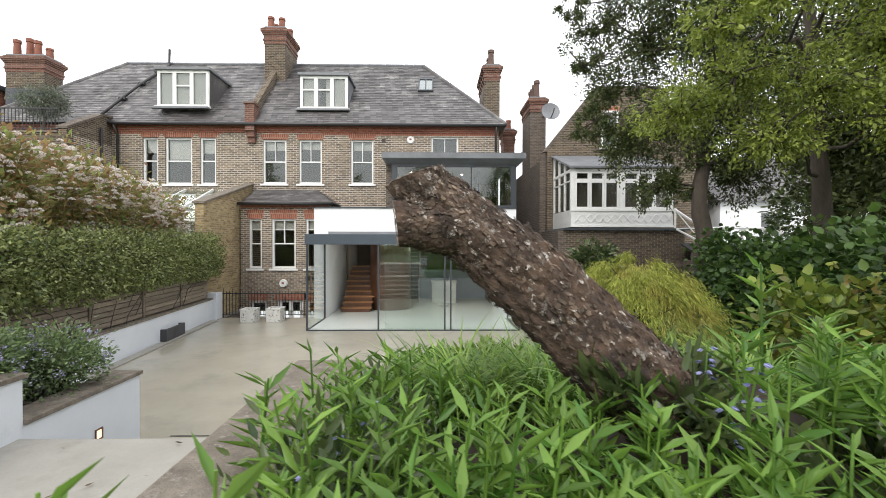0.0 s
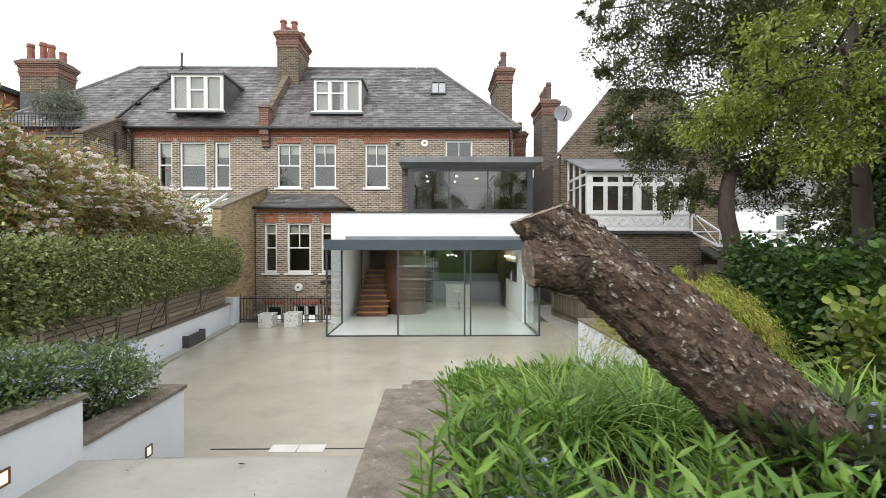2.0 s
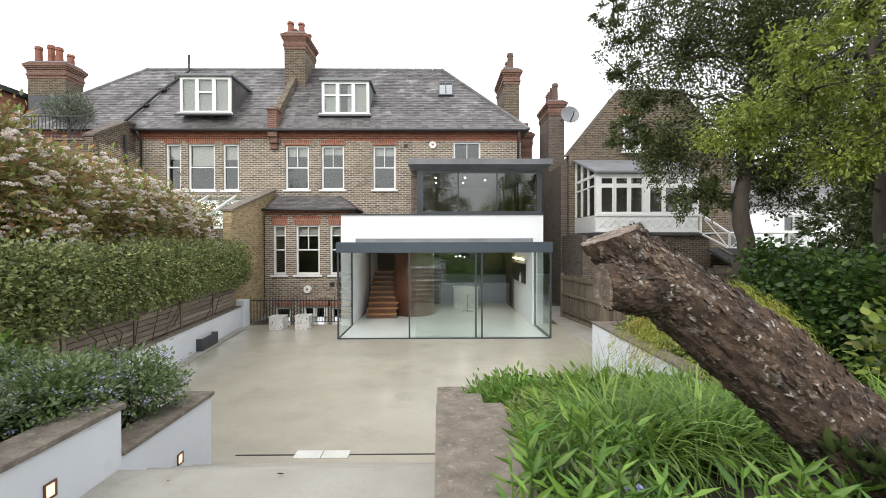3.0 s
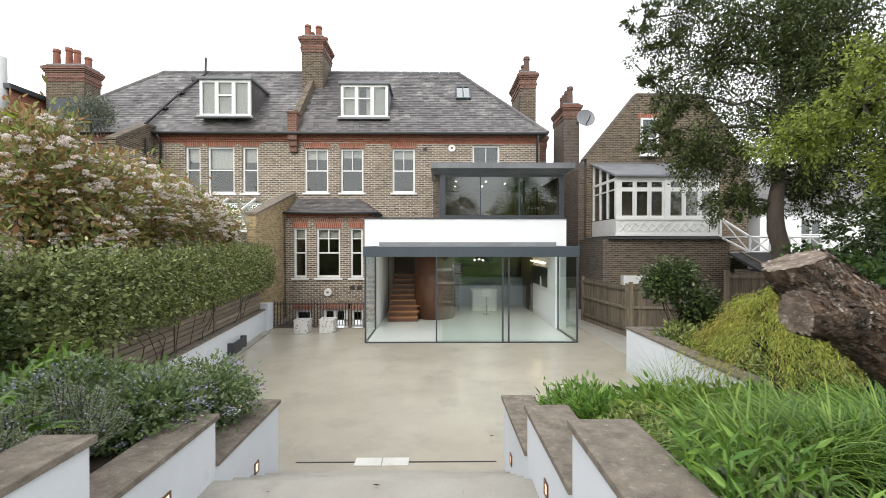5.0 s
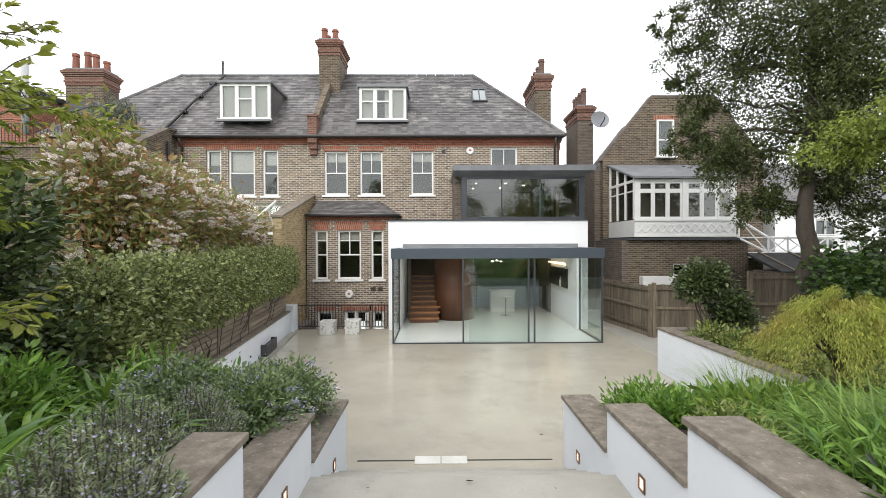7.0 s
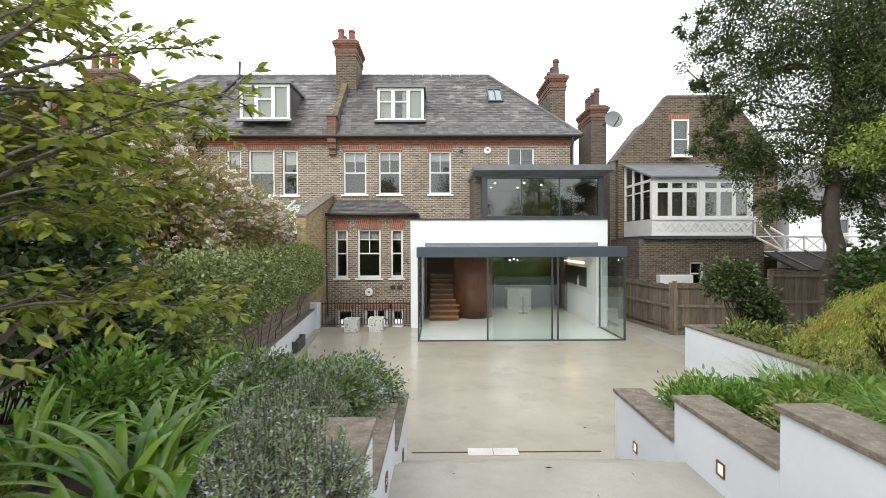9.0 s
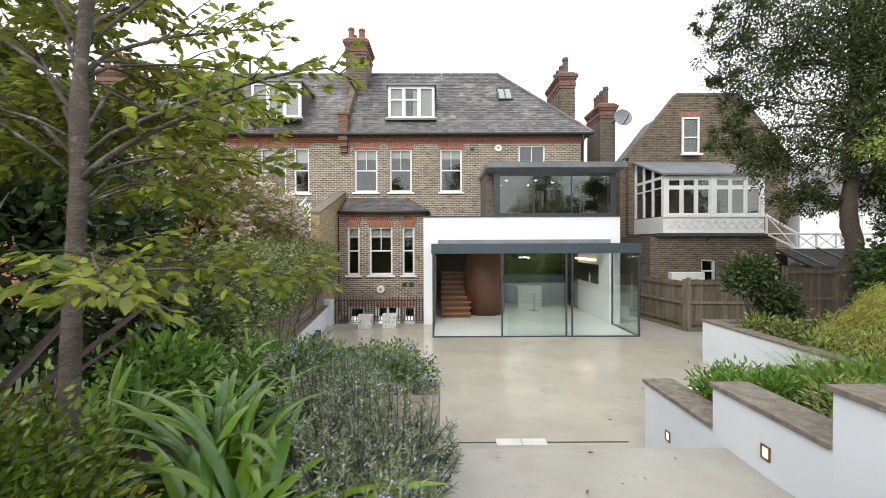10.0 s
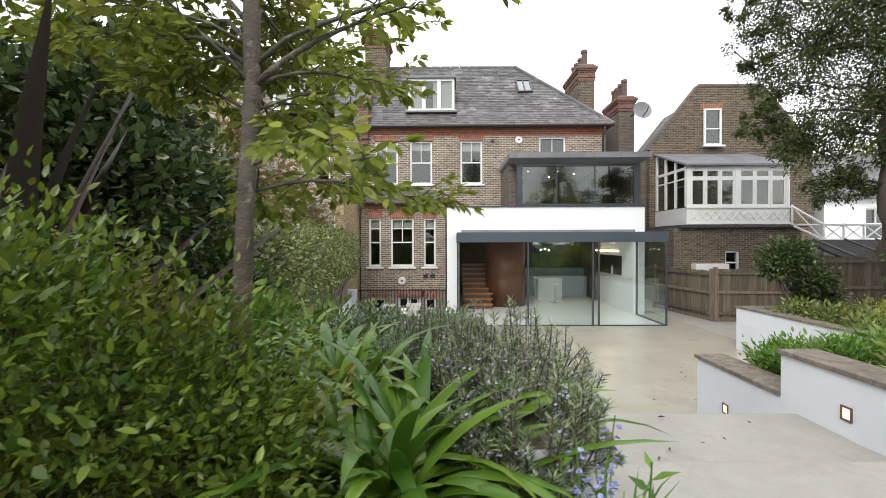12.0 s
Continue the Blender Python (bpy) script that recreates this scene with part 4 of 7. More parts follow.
bm = bmesh.new()
for p, q in (((-1.82, 15.05, 3.06, WALLY - 0.005), 5.38), ):
    x0, y0, x1, y1 = p
    box(bm, x0, x1, y0, y1, 5.36, 5.55)
vs = [bm.verts.new(v) for v in ((-1.82, 15.05, 5.36), (3.06, 15.05, 5.36), (3.06, WALLY - 0.005, 5.36), (-1.82, WALLY - 0.005, 5.36), (-1.5, 15.38, 5.2), (2.78, 15.38, 5.2), (2.78, WALLY - 0.005, 5.2), (-1.5, WALLY - 0.005, 5.2))]
for q in ((0, 1, 5, 4), (1, 2, 6, 5), (3, 0, 4, 7), (4, 5, 6, 7)):
    bm.faces.new([vs[i] for i in q])
part("roof", bm, LEAD, ug, "lead-grey roof with splayed soffit")
for k in range(6):
    x = -1.6 + 0.9 * k
    part("roof_seam", boxes((x - 0.012, x + 0.012, 15.02, 15.049, 5.38, 5.56), (x - 0.012, x + 0.012, 15.05, 17.5, 5.551, 5.575)), LEAD, ug)
part("ceiling", boxes((-1.44, 2.61, 15.53, 22.3, 5.13, 5.19)), PLASTER, ug)
part("back_wall", boxes((-1.39, 2.39, 19.6, 19.7, 3.91, 5.12)), OCHRE, ug, "ochre back wall")
each("inner_floor", ((-1.44, 2.61, 15.53, WALLY - 0.003, 3.43, 3.5),), ROOMWALL, ug)
part("glass_screen", boxes((1.55, 1.57, 16.3, 18.0, 3.5, 5.05)), surface("teal_glass", (0.22, 0.33, 0.32), (0.2, 0.3, 0.3), 0.1, 1, 30, 0), ug, "teal frosted glass screen")
part("screen_post", boxes((1.53, 1.59, 17.1, 17.14, 3.5, 5.06), (1.53, 1.59, 16.26, 16.3, 3.5, 5.06), (1.53, 1.59, 16.26, 18.0, 5.06, 5.12)), FRAMEGREY, ug)
for x, y in ((-0.9, 16.6), (0.2, 16.6), (-0.9, 18.0), (0.2, 18.0), (1.0, 17.2)):
    part("downlight", tube(bmesh.new(), [(x, y, 5.118), (x, y, 5.129)], 0.03, 12), SPOT, ug, "small bright downlight")

# ---- railing, pots, planter box on the patio ----
rail = thing("railing", "black iron railing round the light well", "railing", (-5.5, 14.8, 0))
part("top_rail", boxes((-7.02, -4.02, 14.79, 14.82, 0.80, 0.83)), BLACKIRON, rail)
part("bottom_rail", boxes((-7.02, -4.02, 14.79, 14.82, 0.10, 0.12)), BLACKIRON, rail)
for k in range(30):
    x = -7.0 + 2.96 * k / 29
    part("baluster", tube(bmesh.new(), [(x, 14.805, 0.0 if k % 10 == 0 else 0.12), (x, 14.805, 0.80), (x, 14.805, 0.90 if k % 3 else 0.98)], [0.013, 0.013, 0.006], 6), BLACKIRON, rail)


def pot(x, y, w, h):
    ob = thing("planter_pot", "square white stone planter with dark relief, standing on concrete", "planter", (x, y, 0), "white pots")
    bm = bmesh.new()
    o = w / 2
    for a, b in ((-o, -o + 0.06), (o - 0.06, o)):
        box(bm, x + a, x + b, y - o, y + o, 0.0, h, 0.008)
        box(bm, x - o + 0.06, x + o - 0.06, y + a, y + b, 0.0, h, 0.008)
    part("body", bm, POTWHITE, ob)
    part("rim", boxes((x - o - 0.012, x + o + 0.012, y - o - 0.012, y - o + 0.06, h + 0.001, h + 0.035), (x - o - 0.012, x + o + 0.012, y + o - 0.06, y + o + 0.012, h + 0.001, h + 0.035),
                      (x - o - 0.012, x - o + 0.06, y - o + 0.061, y + o - 0.061, h + 0.001, h + 0.035), (x + o - 0.06, x + o + 0.012, y - o + 0.061, y + o - 0.061, h + 0.001, h + 0.035)), POTWHITE, ob)
    part("soil", boxes((x - o + 0.06, x + o - 0.06, y - o + 0.06, y + o - 0.06, 0.02, h - 0.05)), SOIL, ob)


pot(-5.87, 14.18, 0.44, 0.38)
pot(-5.08, 14.22, 0.44, 0.40)
bx = thing("trough", "charcoal rectangular planter trough on the patio", "planter", (-6.75, 11.6, 0))
d = (Vector(LB) - Vector(LA)).normalized()
p0 = Vector((-6.66, 11.15))
outer = [p0, p0 + d * 1.0]
for off, a, b in ((0.0, 0, 1.0), (0.27, 0, 1.0)):
    nrm = Vector((-d.y, d.x))
    part("side", slanted(bmesh.new(), p0 + nrm * off, p0 + nrm * off + d * 1.0, 0.04, 0.032, 0.33), PLANTERGREY, bx)
for a in (0.0, 0.96):
    part("end", slanted(bmesh.new(), p0 + nrm * 0.04 + d * a, p0 + nrm * 0.04 + d * (a + 0.04), 0.23, 0.032, 0.33), PLANTERGREY, bx)
part("soil", slanted(bmesh.new(), p0 + nrm * 0.04 + d * 0.04, p0 + nrm * 0.04 + d * 0.96, 0.23, 0.033, 0.26), SOIL, bx)

# ---- fences ----
ff = thing("fence", "brown horizontal slatted fence panels on a low wall", "fence", (-7, 9, 0.7), "garden fences")
n2 = Vector((-d.y, d.x)) * 0.12
length = (Vector(LB) - Vector(LA)).length
k = 0.0
while k < length - 0.3:
    a = Vector(LA) + d * k + n2
    e = min(k + 1.85, length - 0.05)
    part("post", slanted(bmesh.new(), a - d * 0.045, a + d * 0.045, 0.09, 0.70, 1.75), SLATWOOD, ff)
    for j in range(9):
        part("slat", slanted(bmesh.new(), a + d * 0.05, Vector(LA) + d * (e - 0.05) + n2, 0.02 + 0.012 * (j % 2), 0.74 + j * 0.11, 0.74 + j * 0.11 + 0.095), SLATWOOD, ff)
    k += 1.9


def board_fence(p, q, z0, z1, label, lead=0.0):
    ob = thing("fence", label, "fence", (p[0], p[1], z0), "garden fences")
    p, q = Vector(p), Vector(q)
    d = (q - p).normalized()
    n = int((q - p).length / 0.105)
    rnd = random.Random(int(p.x * 100))
    for k in range(n):
        a = p + d * 0.105 * k
        part("board", slanted(bmesh.new(), a, a + d * 0.112, 0.014 + 0.006 * (k % 2), z0 + 0.12, z1 + rnd.uniform(-0.015, 0.015)), OAK, ob)
    nn = Vector((d.y, -d.x))
    for z in (z0 + 0.25, (z0 + z1) / 2 + 0.1, z1 - 0.12):
        part("rail", slanted(bmesh.new(), p + nn * 0.05, q + nn * 0.05, 0.045, z - 0.04, z + 0.04), OAK, ob)
    part("gravel_board", slanted(bmesh.new(), p + nn * 0.01, q + nn * 0.01, 0.03, z0, z0 + 0.118), OAK, ob)
    m = max(1, round((q - p).length / 2.4))
    for k in range(m + 1):
        a = p + d * ((q - p).length * k / m)
        part("post", slanted(bmesh.new(), a - d * 0.05 + nn * 0.06, a + d * 0.05 + nn * 0.06, 0.10, z0, z1 + 0.06), OAK, ob)


board_fence((3.75, 16.3), (4.15, 13.4), 0.0, 1.55, "weathered close-boarded timber fence along the passage")
board_fence((4.22, 13.35), (6.6, 13.1), 0.0, 1.6, "weathered close-boarded timber fence")
board_fence((6.72, 12.75), (10.2, 12.6), 0.0, 1.98, "tall weathered close-boarded timber fence")
board_fence((9.6, -1.0), (10.2, 12.5), 0.0, 2.2, "old close-boarded fence behind the trees")

# ---- garden party wall, neighbours to the west ----
pw = thing("garden_wall", "tall yellow stock-brick garden wall with raking top", "wall", (-7.5, 15, 0), kind="structure")
part("wall_face", prism(bmesh.new(), [(14.35, -0.1), (14.35, 3.75), (WALLY - 0.002, 4.80), (WALLY - 0.002, -0.1)], "x", -7.68, -7.40), YELLOW, pw)
part("coping", prism(bmesh.new(), [(14.3, 3.742), (14.3, 3.81), (WALLY - 0.002, 4.88), (WALLY - 0.002, 4.81)], "x", -7.74, -7.34), COPING, pw, "weathered stone coping")
cons = thing("conservatory", "white-framed lean-to conservatory with glass roof", "conservatory", (-9.2, 16.5, 0))
part("base_wall", boxes((-11.2, -7.75, 15.0, 15.2, 0, 1.4)), YELLOW, cons)
for k in range(4):
    x = -11.15 + 1.1 * k
    part("post", boxes((x - 0.05, x + 0.05, 15.05, 15.15, 1.4, 3.3)), WHITEPAINT, cons)
    part("rafter", prism(bmesh.new(), [(14.95, 3.26), (14.95, 3.36), (WALLY - 0.01, 4.66), (WALLY - 0.01, 4.56)], "x", x - 0.034, x + 0.034), WHITEPAINT, cons)
    if k < 3:
        part("pane", boxes((x + 0.05, x + 1.05, 15.1, 15.11, 1.5, 3.2)), DARKGLASS, cons).visible_shadow = False
        part("roof_pane", prism(bmesh.new(), [(14.95, 3.30), (14.95, 3.312), (WALLY - 0.01, 4.612), (WALLY - 0.01, 4.60)], "x", x + 0.035, x + 1.065), GLASS, cons).visible_shadow = False
each("rail", ((-11.2, -7.78, 15.0, 15.2, 3.2, 3.28), (-11.2, -7.78, 15.03, 15.17, 2.55, 2.62), (-11.2, -7.78, 15.03, 15.17, 1.401, 1.48),), WHITEPAINT, cons)

wing = thing("rear_wing", "brick rear wing with roof terrace and iron railing", "wing", (-15.5, 17, 0))
part("wall", pierced(bmesh.new(), -18.1, -12.95, -0.1, 6.35, 15.9, 16.2, [(-16.0, -15.0, 3.6, 5.2)]), SMOKED, wing)
each("wall", ((-18.1, -17.8, 16.201, WALLY - 0.002, -0.1, 6.35), (-13.25, -12.95, 16.201, WALLY - 0.002, -0.1, 6.35),), STOCK, wing)
part("terrace_deck", boxes((-17.79, -13.26, 16.201, WALLY - 0.002, 6.1, 6.2)), LEAD, wing)
part("raking_parapet", prism(bmesh.new(), [(15.9, 6.351), (15.9, 6.5), (17.6, 7.4), (WALLY - 0.02, 7.45), (WALLY - 0.02, 6.351)], "x", -13.25, -12.95), SMOKED, wing)
part("raking_coping", prism(bmesh.new(), [(15.86, 6.502), (15.86, 6.58), (17.58, 7.49), (WALLY - 0.02, 7.54), (WALLY - 0.02, 7.452), (17.6, 7.402)], "x", -13.30, -12.90), DARKBRICK, wing)
part("top_rail", boxes((-18.0, -13.27, 15.98, 16.02, 7.20, 7.24), (-18.0, -13.27, 15.985, 16.015, 6.50, 6.53)), BLACKIRON, wing)
for k in range(38):
    x = -17.95 + 4.65 * k / 37
    part("baluster", tube(bmesh.new(), [(x, 16.0, 6.35), (x, 16.0, 7.20)], 0.014, 5), BLACKIRON, wing)
part("coping", boxes((-18.15, -13.26, 15.85, 16.25, 6.351, 6.41)), COPING, wing)
part("downpipe", tube(bmesh.new(), [(-12.85, 17.4, 6.9), (-12.85, 17.4, 5.2), (-12.85, 16.8, 4.6), (-12.85, 16.8, 2.0)], 0.05, 8), BLACKIRON, wing, smooth=True)
sp = thing("soil_pipe", "black soil pipe running down the slates", "pipe", (-13, 20, 9))
part("pipe", tube(bmesh.new(), [(-12.75, roof_y(11.0) - 0.05, 11.75), (-12.75, roof_y(11.0) - 0.1, 10.95), (-13.05, roof_y(9.3) - 0.1, 9.4), (-13.3, roof_y(7.5) - 0.1, 7.6)], 0.055, 8), BLACKIRON, sp, smooth=True)
for z in (10.4, 9.5, 8.5):
    y = roof_y(z)
    x = -12.85 - (10.95 - z) * 0.14
    part("bracket", boxes((x - 0.14, x + 0.14, y - 0.16, y + 0.02, z, z + 0.1)), BLACKIRON, sp)
far = thing("house", "distant brick house with a dark flat dormer", "house", (-24, 22, 0), group="neighbouring houses")
part("wall", pierced(bmesh.new(), -28, -19.6, 0, 9.3, 19.0, 19.3, [(-22.6, -21.6, 6.2, 7.9), (-25.5, -24.5, 6.2, 7.9)]), REDBRICK, far)
each("wall", ((-28, -27.7, 19.301, 26, 0, 9.3), (-19.9, -19.6, 19.301, 26, 0, 9.3), (-28, -19.6, 26.001, 26.3, 0, 9.3),), REDBRICK, far)
part("roof", boxes((-28.2, -19.4, 18.8, 26.4, 9.301, 9.5)), FRAMEGREY, far)
for a, b in ((-22.6, -21.6), (-25.5, -24.5)):
    sash(far, a, b, 6.2, 7.9, 19.0, 1)
part("flue", tube(bmesh.new(), [(-19.75, 18.9, 7.6), (-19.75, 18.9, 10.6)], 0.13, 12), LIGHTGREY, far, "shiny metal flue", smooth=True)
part("side_dormer", boxes((-17.9, -16.4, 18.9, 20.2, 8.0, 8.9)), FRAMEGREY, house)
sash(house, -16.2, -15.2, 4.8, 6.6, WALLY, 1)

# ---- gabled neighbour to the east, with its white conservatory ----
gab = thing("house", "gabled brick neighbouring house with white upper conservatory", "house", (8, 20, 0), group="neighbouring houses")
GY = 19.1
part("gable_wall", prism(bmesh.new(), [(4.80, -0.1), (4.80, 6.45), (6.95, 9.15), (9.6, 9.15), (11.8, 6.45), (11.8, -0.1)], "y", GY, GY + 0.3), SMOKED, gab)
each("side_wall", ((4.55, 4.85, GY + 0.301, 27, -0.1, 6.1),), DARKBRICK, gab)
each("side_wall", ((11.5, 11.8, GY + 0.301, 27, -0.1, 6.1),), DARKBRICK, gab)
part("verge", prism(bmesh.new(), [(4.62, 6.42), (6.90, 9.26), (9.65, 9.26), (11.95, 6.45), (11.75, 6.45), (9.6, 9.152), (6.95, 9.152), (4.80, 6.452)], "y", GY - 0.02, GY + 0.35), DARKBRICK, gab, "sooty brick verge")
gr = part("roof", prism(bmesh.new(), [(5.0, 6.15), (7.0, 8.7), (9.5, 8.7), (11.6, 6.15)], "y", GY + 0.36, 22.4), SLATE, gab)
slate_slope(gr, [(5.0, 22.4, 6.16), (5.0, GY + 0.36, 6.16), (7.0, GY + 0.36, 8.71), (7.0, 22.4, 8.71)], seed=9)
gw = [(7.10, 7.84, 6.60, 8.18)]
for a, b, z0, z1 in gw:
    w = sash(gab, a, b, z0, z1, GY - 0.18, 0, lintel=0, meet=0.45)
    # dark backing on the solid wall paints a dim room behind the glass
    part("shade_backing", boxes((a, b, GY - 0.01, GY + 0.02, z0, z1)), JOINERYSHADE, w)
    part("brick_head", boxes((a - 0.1, b + 0.1, GY - 0.006, GY + 0.05, z1 + 0.01, z1 + 0.24)), SOLDIER, w)
part("lower_wall", pierced(bmesh.new(), 4.851, 9.4, -0.1, 2.98, 16.62, 16.9, [(6.55, 7.1, 1.2, 2.1)]), SMOKED, gab)
part("lower_side", boxes((4.60, 4.85, 16.62, GY + 0.29, -0.1, 2.98)), DARKBRICK, gab)
part("lower_roof", boxes((4.75, 9.5, 16.45, GY - 0.002, 2.981, 3.06)), FRAMEGREY, gab, "dark flat roof edge")
w = sash(gab, 6.55, 7.1, 1.2, 2.1, 16.62, 0, lintel=0)
part("white_box", boxes((5.25, 6.5, 16.3, 16.615, 0.9, 1.62), bevel=0.02), WHITEPAINT, gab, "white boxed-in panel")
# upright dark panel; the dimness of the lower room is in its colour
part("room_shade_panel", boxes((4.9, 9.3, 17.6, 17.7, 0, 2.97)), JOINERYSHADE, gab)

CX0, CX1, CY, CZ = 5.05, 8.9, 16.55, 3.10
con = part("conservatory_base", boxes((CX0, CX1, CY + 0.005, CY + 0.06, CZ, 3.74), (CX0, CX0 + 0.06, CY + 0.061, GY - 0.002, CZ, 3.74), bevel=0.004), WHITEPAINT, gab, "white panelled conservatory base")
for k in range(6):
    x = CX0 + 0.42 + 0.62 * k
    bm = bmesh.new()
    s = 0.2
    for sx, sz in ((1, 1), (1, -1)):
        for o in (-0.16, 0.16):
            prism(bm, [(x + o - s * 0.75, 3.42 - s * sz * 0.75), (x + o - s * 0.62, 3.42 - s * sz * 0.85), (x + o + s * 0.75, 3.42 + s * sz * 0.75), (x + o + s * 0.62, 3.42 + s * sz * 0.85)], "y", CY - 0.02 - 0.004 * sx * sz, CY + 0.004)
    part("lattice", bm, WHITEPAINT, con, "diamond lattice")
for z in (CZ, 3.70):
    part("moulding", boxes((CX0 - 0.03, CX1 + 0.03, CY - 0.04, CY + 0.004, z, z + 0.07)), WHITEPAINT, con)
cw = part("conservatory_frame", boxes((CX0, CX1, CY, CY + 0.07, 5.18, 5.28), (CX0, CX0 + 0.07, CY + 0.08, GY - 0.01, 5.18, 5.28), (CX0, CX0 + 0.07, CY + 0.08, GY - 0.01, 4.82, 4.87)), WHITEPAINT, gab, "white timber window frame")
for x, ww in ((CX0, 0.15), (6.86, 0.16), (CX1 - 0.13, 0.13)):
    part("post", boxes((x, x + ww, CY - 0.012, CY + 0.082, 3.771, 5.287)), WHITEPAINT, cw)
for a, b in ((CX0 + 0.15, 6.86), (7.02, CX1 - 0.13)):
    w = (b - a) / 3
    for k in range(3):
        x = a + w * k
        sashes = part("casement", pierced(bmesh.new(), x + 0.004, x + w - 0.004, 3.775, 5.178, CY + 0.012, CY + 0.062, [(x + 0.075, x + w - 0.075, 3.86, 4.76), (x + 0.075, x + w - 0.075, 4.91, 5.11)]), WHITEPAINT, cw)
        part("pane", boxes((x + 0.07, x + w - 0.07, CY + 0.035, CY + 0.04, 3.85, 5.12)), DARKGLASS, sashes).visible_shadow = False
for k in range(4):
    y = CY + 0.1 + (GY - CY - 0.2) * k / 3
    top = 5.28 + (y - CY) / (GY - CY) * 0.86
    part("post", boxes((CX0 - 0.003, CX0 + 0.073, y - 0.06, y + 0.06, 3.771, top)), WHITEPAINT, cw)
part("pane", prism(bmesh.new(), [(CY + 0.1, 3.76), (CY + 0.1, 5.3), (GY - 0.1, 6.1), (GY - 0.1, 3.76)], "x", CX0 + 0.03, CX0 + 0.035), DARKGLASS, cw).visible_shadow = False
part("conservatory_roof", prism(bmesh.new(), [(CY - 0.15, 5.29), (CY - 0.15, 5.36), (GY - 0.003, 6.26), (GY - 0.003, 6.19)], "x", CX0 - 0.1, CX1 + 0.1), LEAD, gab, "grey lead roof")
part("curtain", boxes((CX0 + 0.4, CX1 - 0.2, CY + 0.7, CY + 0.72, 3.77, 5.15)), ROOMWALL, gab, "pale drawn curtains")
dishob = thing("satellite_dish", "grey satellite dish beside the chimney", "satellite dish", (5.5, 22.2, 9.0))
bm = bmesh.new()
bmesh.ops.create_uvsphere(bm, u_segments=24, v_segments=12, radius=0.9)
bmesh.ops.delete(bm, geom=[v for v in bm.verts if v.co.z > -0.72], context="VERTS")
bmesh.ops.transform(bm, matrix=Matrix.Translation((5.6, 21.55, 8.95)) @ Matrix.Rotation(radians(75), 4, "X") @ Matrix.Translation((0, 0, 0.7)), verts=bm.verts)
part("reflector", bm, LEAD, dishob, smooth=True)
part("arm", tube(bmesh.new(), [(5.6, 21.6, 8.6), (5.6, 21.1, 8.75), (5.6, 21.0, 8.9)], 0.025, 6), FRAMEGREY, dishob)
part("mount", tube(bmesh.new(), [(5.6, 21.75, 8.95), (5.42, 22.7, 8.9)], 0.03, 6), FRAMEGREY, dishob)
bal = thing("balustrade", "white timber balustrade with crossed panels", "balustrade", (10, 16, 2.5))
def crossed(p, q, z0, z1, zz0, zz1):
    bm = bmesh.new()
    P, Q = Vector(p), Vector(q)
    d = Q - P
    n = max(1, round(d.length / 0.75))
    def pt(k, h):
        a = P + d * k
        lo, hi = z0 + (zz0 - z0) * k, z1 + (zz1 - z1) * k
        return Vector((a.x, a.y, lo + (hi - lo) * h))
    part("rail", tube(bmesh.new(), [pt(0, 1), pt(1, 1)], 0.045, 6), WHITEPAINT, bal)
    part("rail", tube(bmesh.new(), [pt(0, 0), pt(1, 0)], 0.04, 6), WHITEPAINT, bal)
    for i in range(n):
        a, b = i / n, (i + 1) / n
        part("post", tube(bmesh.new(), [pt(a, 0), pt(a, 1.1)], 0.04, 6), WHITEPAINT, bal)
        part("brace", tube(bmesh.new(), [pt(a, 0), pt(b, 1)], 0.025, 5), WHITEPAINT, bal)
        part("brace", tube(bmesh.new(), [pt(a, 1), pt(b, 0)], 0.025, 5), WHITEPAINT, bal)
crossed((8.95, 16.5), (9.7, 16.0), 3.05, 3.75, 2.5, 3.05)
crossed((9.7, 16.0), (15.5, 16.0), 2.5, 3.05, 2.5, 3.05)
part("deck", boxes((9.42, 15.5, 15.9, 19.0, 2.3, 2.45)), WHITEPAINT, bal)
lean = thing("shed", "low outbuilding with dark felt roof", "shed", (11, 14.8, 0))
each("wall", ((9.0, 14.5, 14.4, 15.8, 0, 1.9),), DARKBRICK, lean)
part("roof", prism(bmesh.new(), [(14.2, 1.85), (14.2, 1.93), (15.85, 2.5), (15.85, 2.42)], "x", 8.8, 14.6), FELT, lean, "dark felt roof")
for k in range(4):
    x = 9.2 + 1.1 * k
    part("batten", prism(bmesh.new(), [(14.2, 1.94), (14.2, 1.98), (15.85, 2.55), (15.85, 2.51)], "x", x, x + 0.07), OAK, lean, "loose weathered batten")
wh = thing("house", "white rendered house glimpsed behind the trees", "house", (15, 21, 0), group="neighbouring houses")
part("wall", pierced(bmesh.new(), 12.4, 20, 0, 4.3, 19.2, 19.5, [(14.2, 15.2, 2.5, 3.9), (17, 18, 2.5, 3.9)]), RENDER, wh)
each("wall", ((12.4, 12.7, 19.501, 27, 0, 4.3), (19.7, 20, 19.501, 27, 0, 4.3), (12.4, 20, 27.001, 27.3, 0, 4.3),), RENDER, wh)
part("roof", prism(bmesh.new(), [(18.9, 4.301), (23.2, 7.0), (27.6, 4.301)], "x", 12.2, 20.2), SLATE, wh)
for a, b in ((14.2, 15.2), (17, 18)):
    sash(wh, a, b, 2.5, 3.9, 19.2, 1, lintel=0)

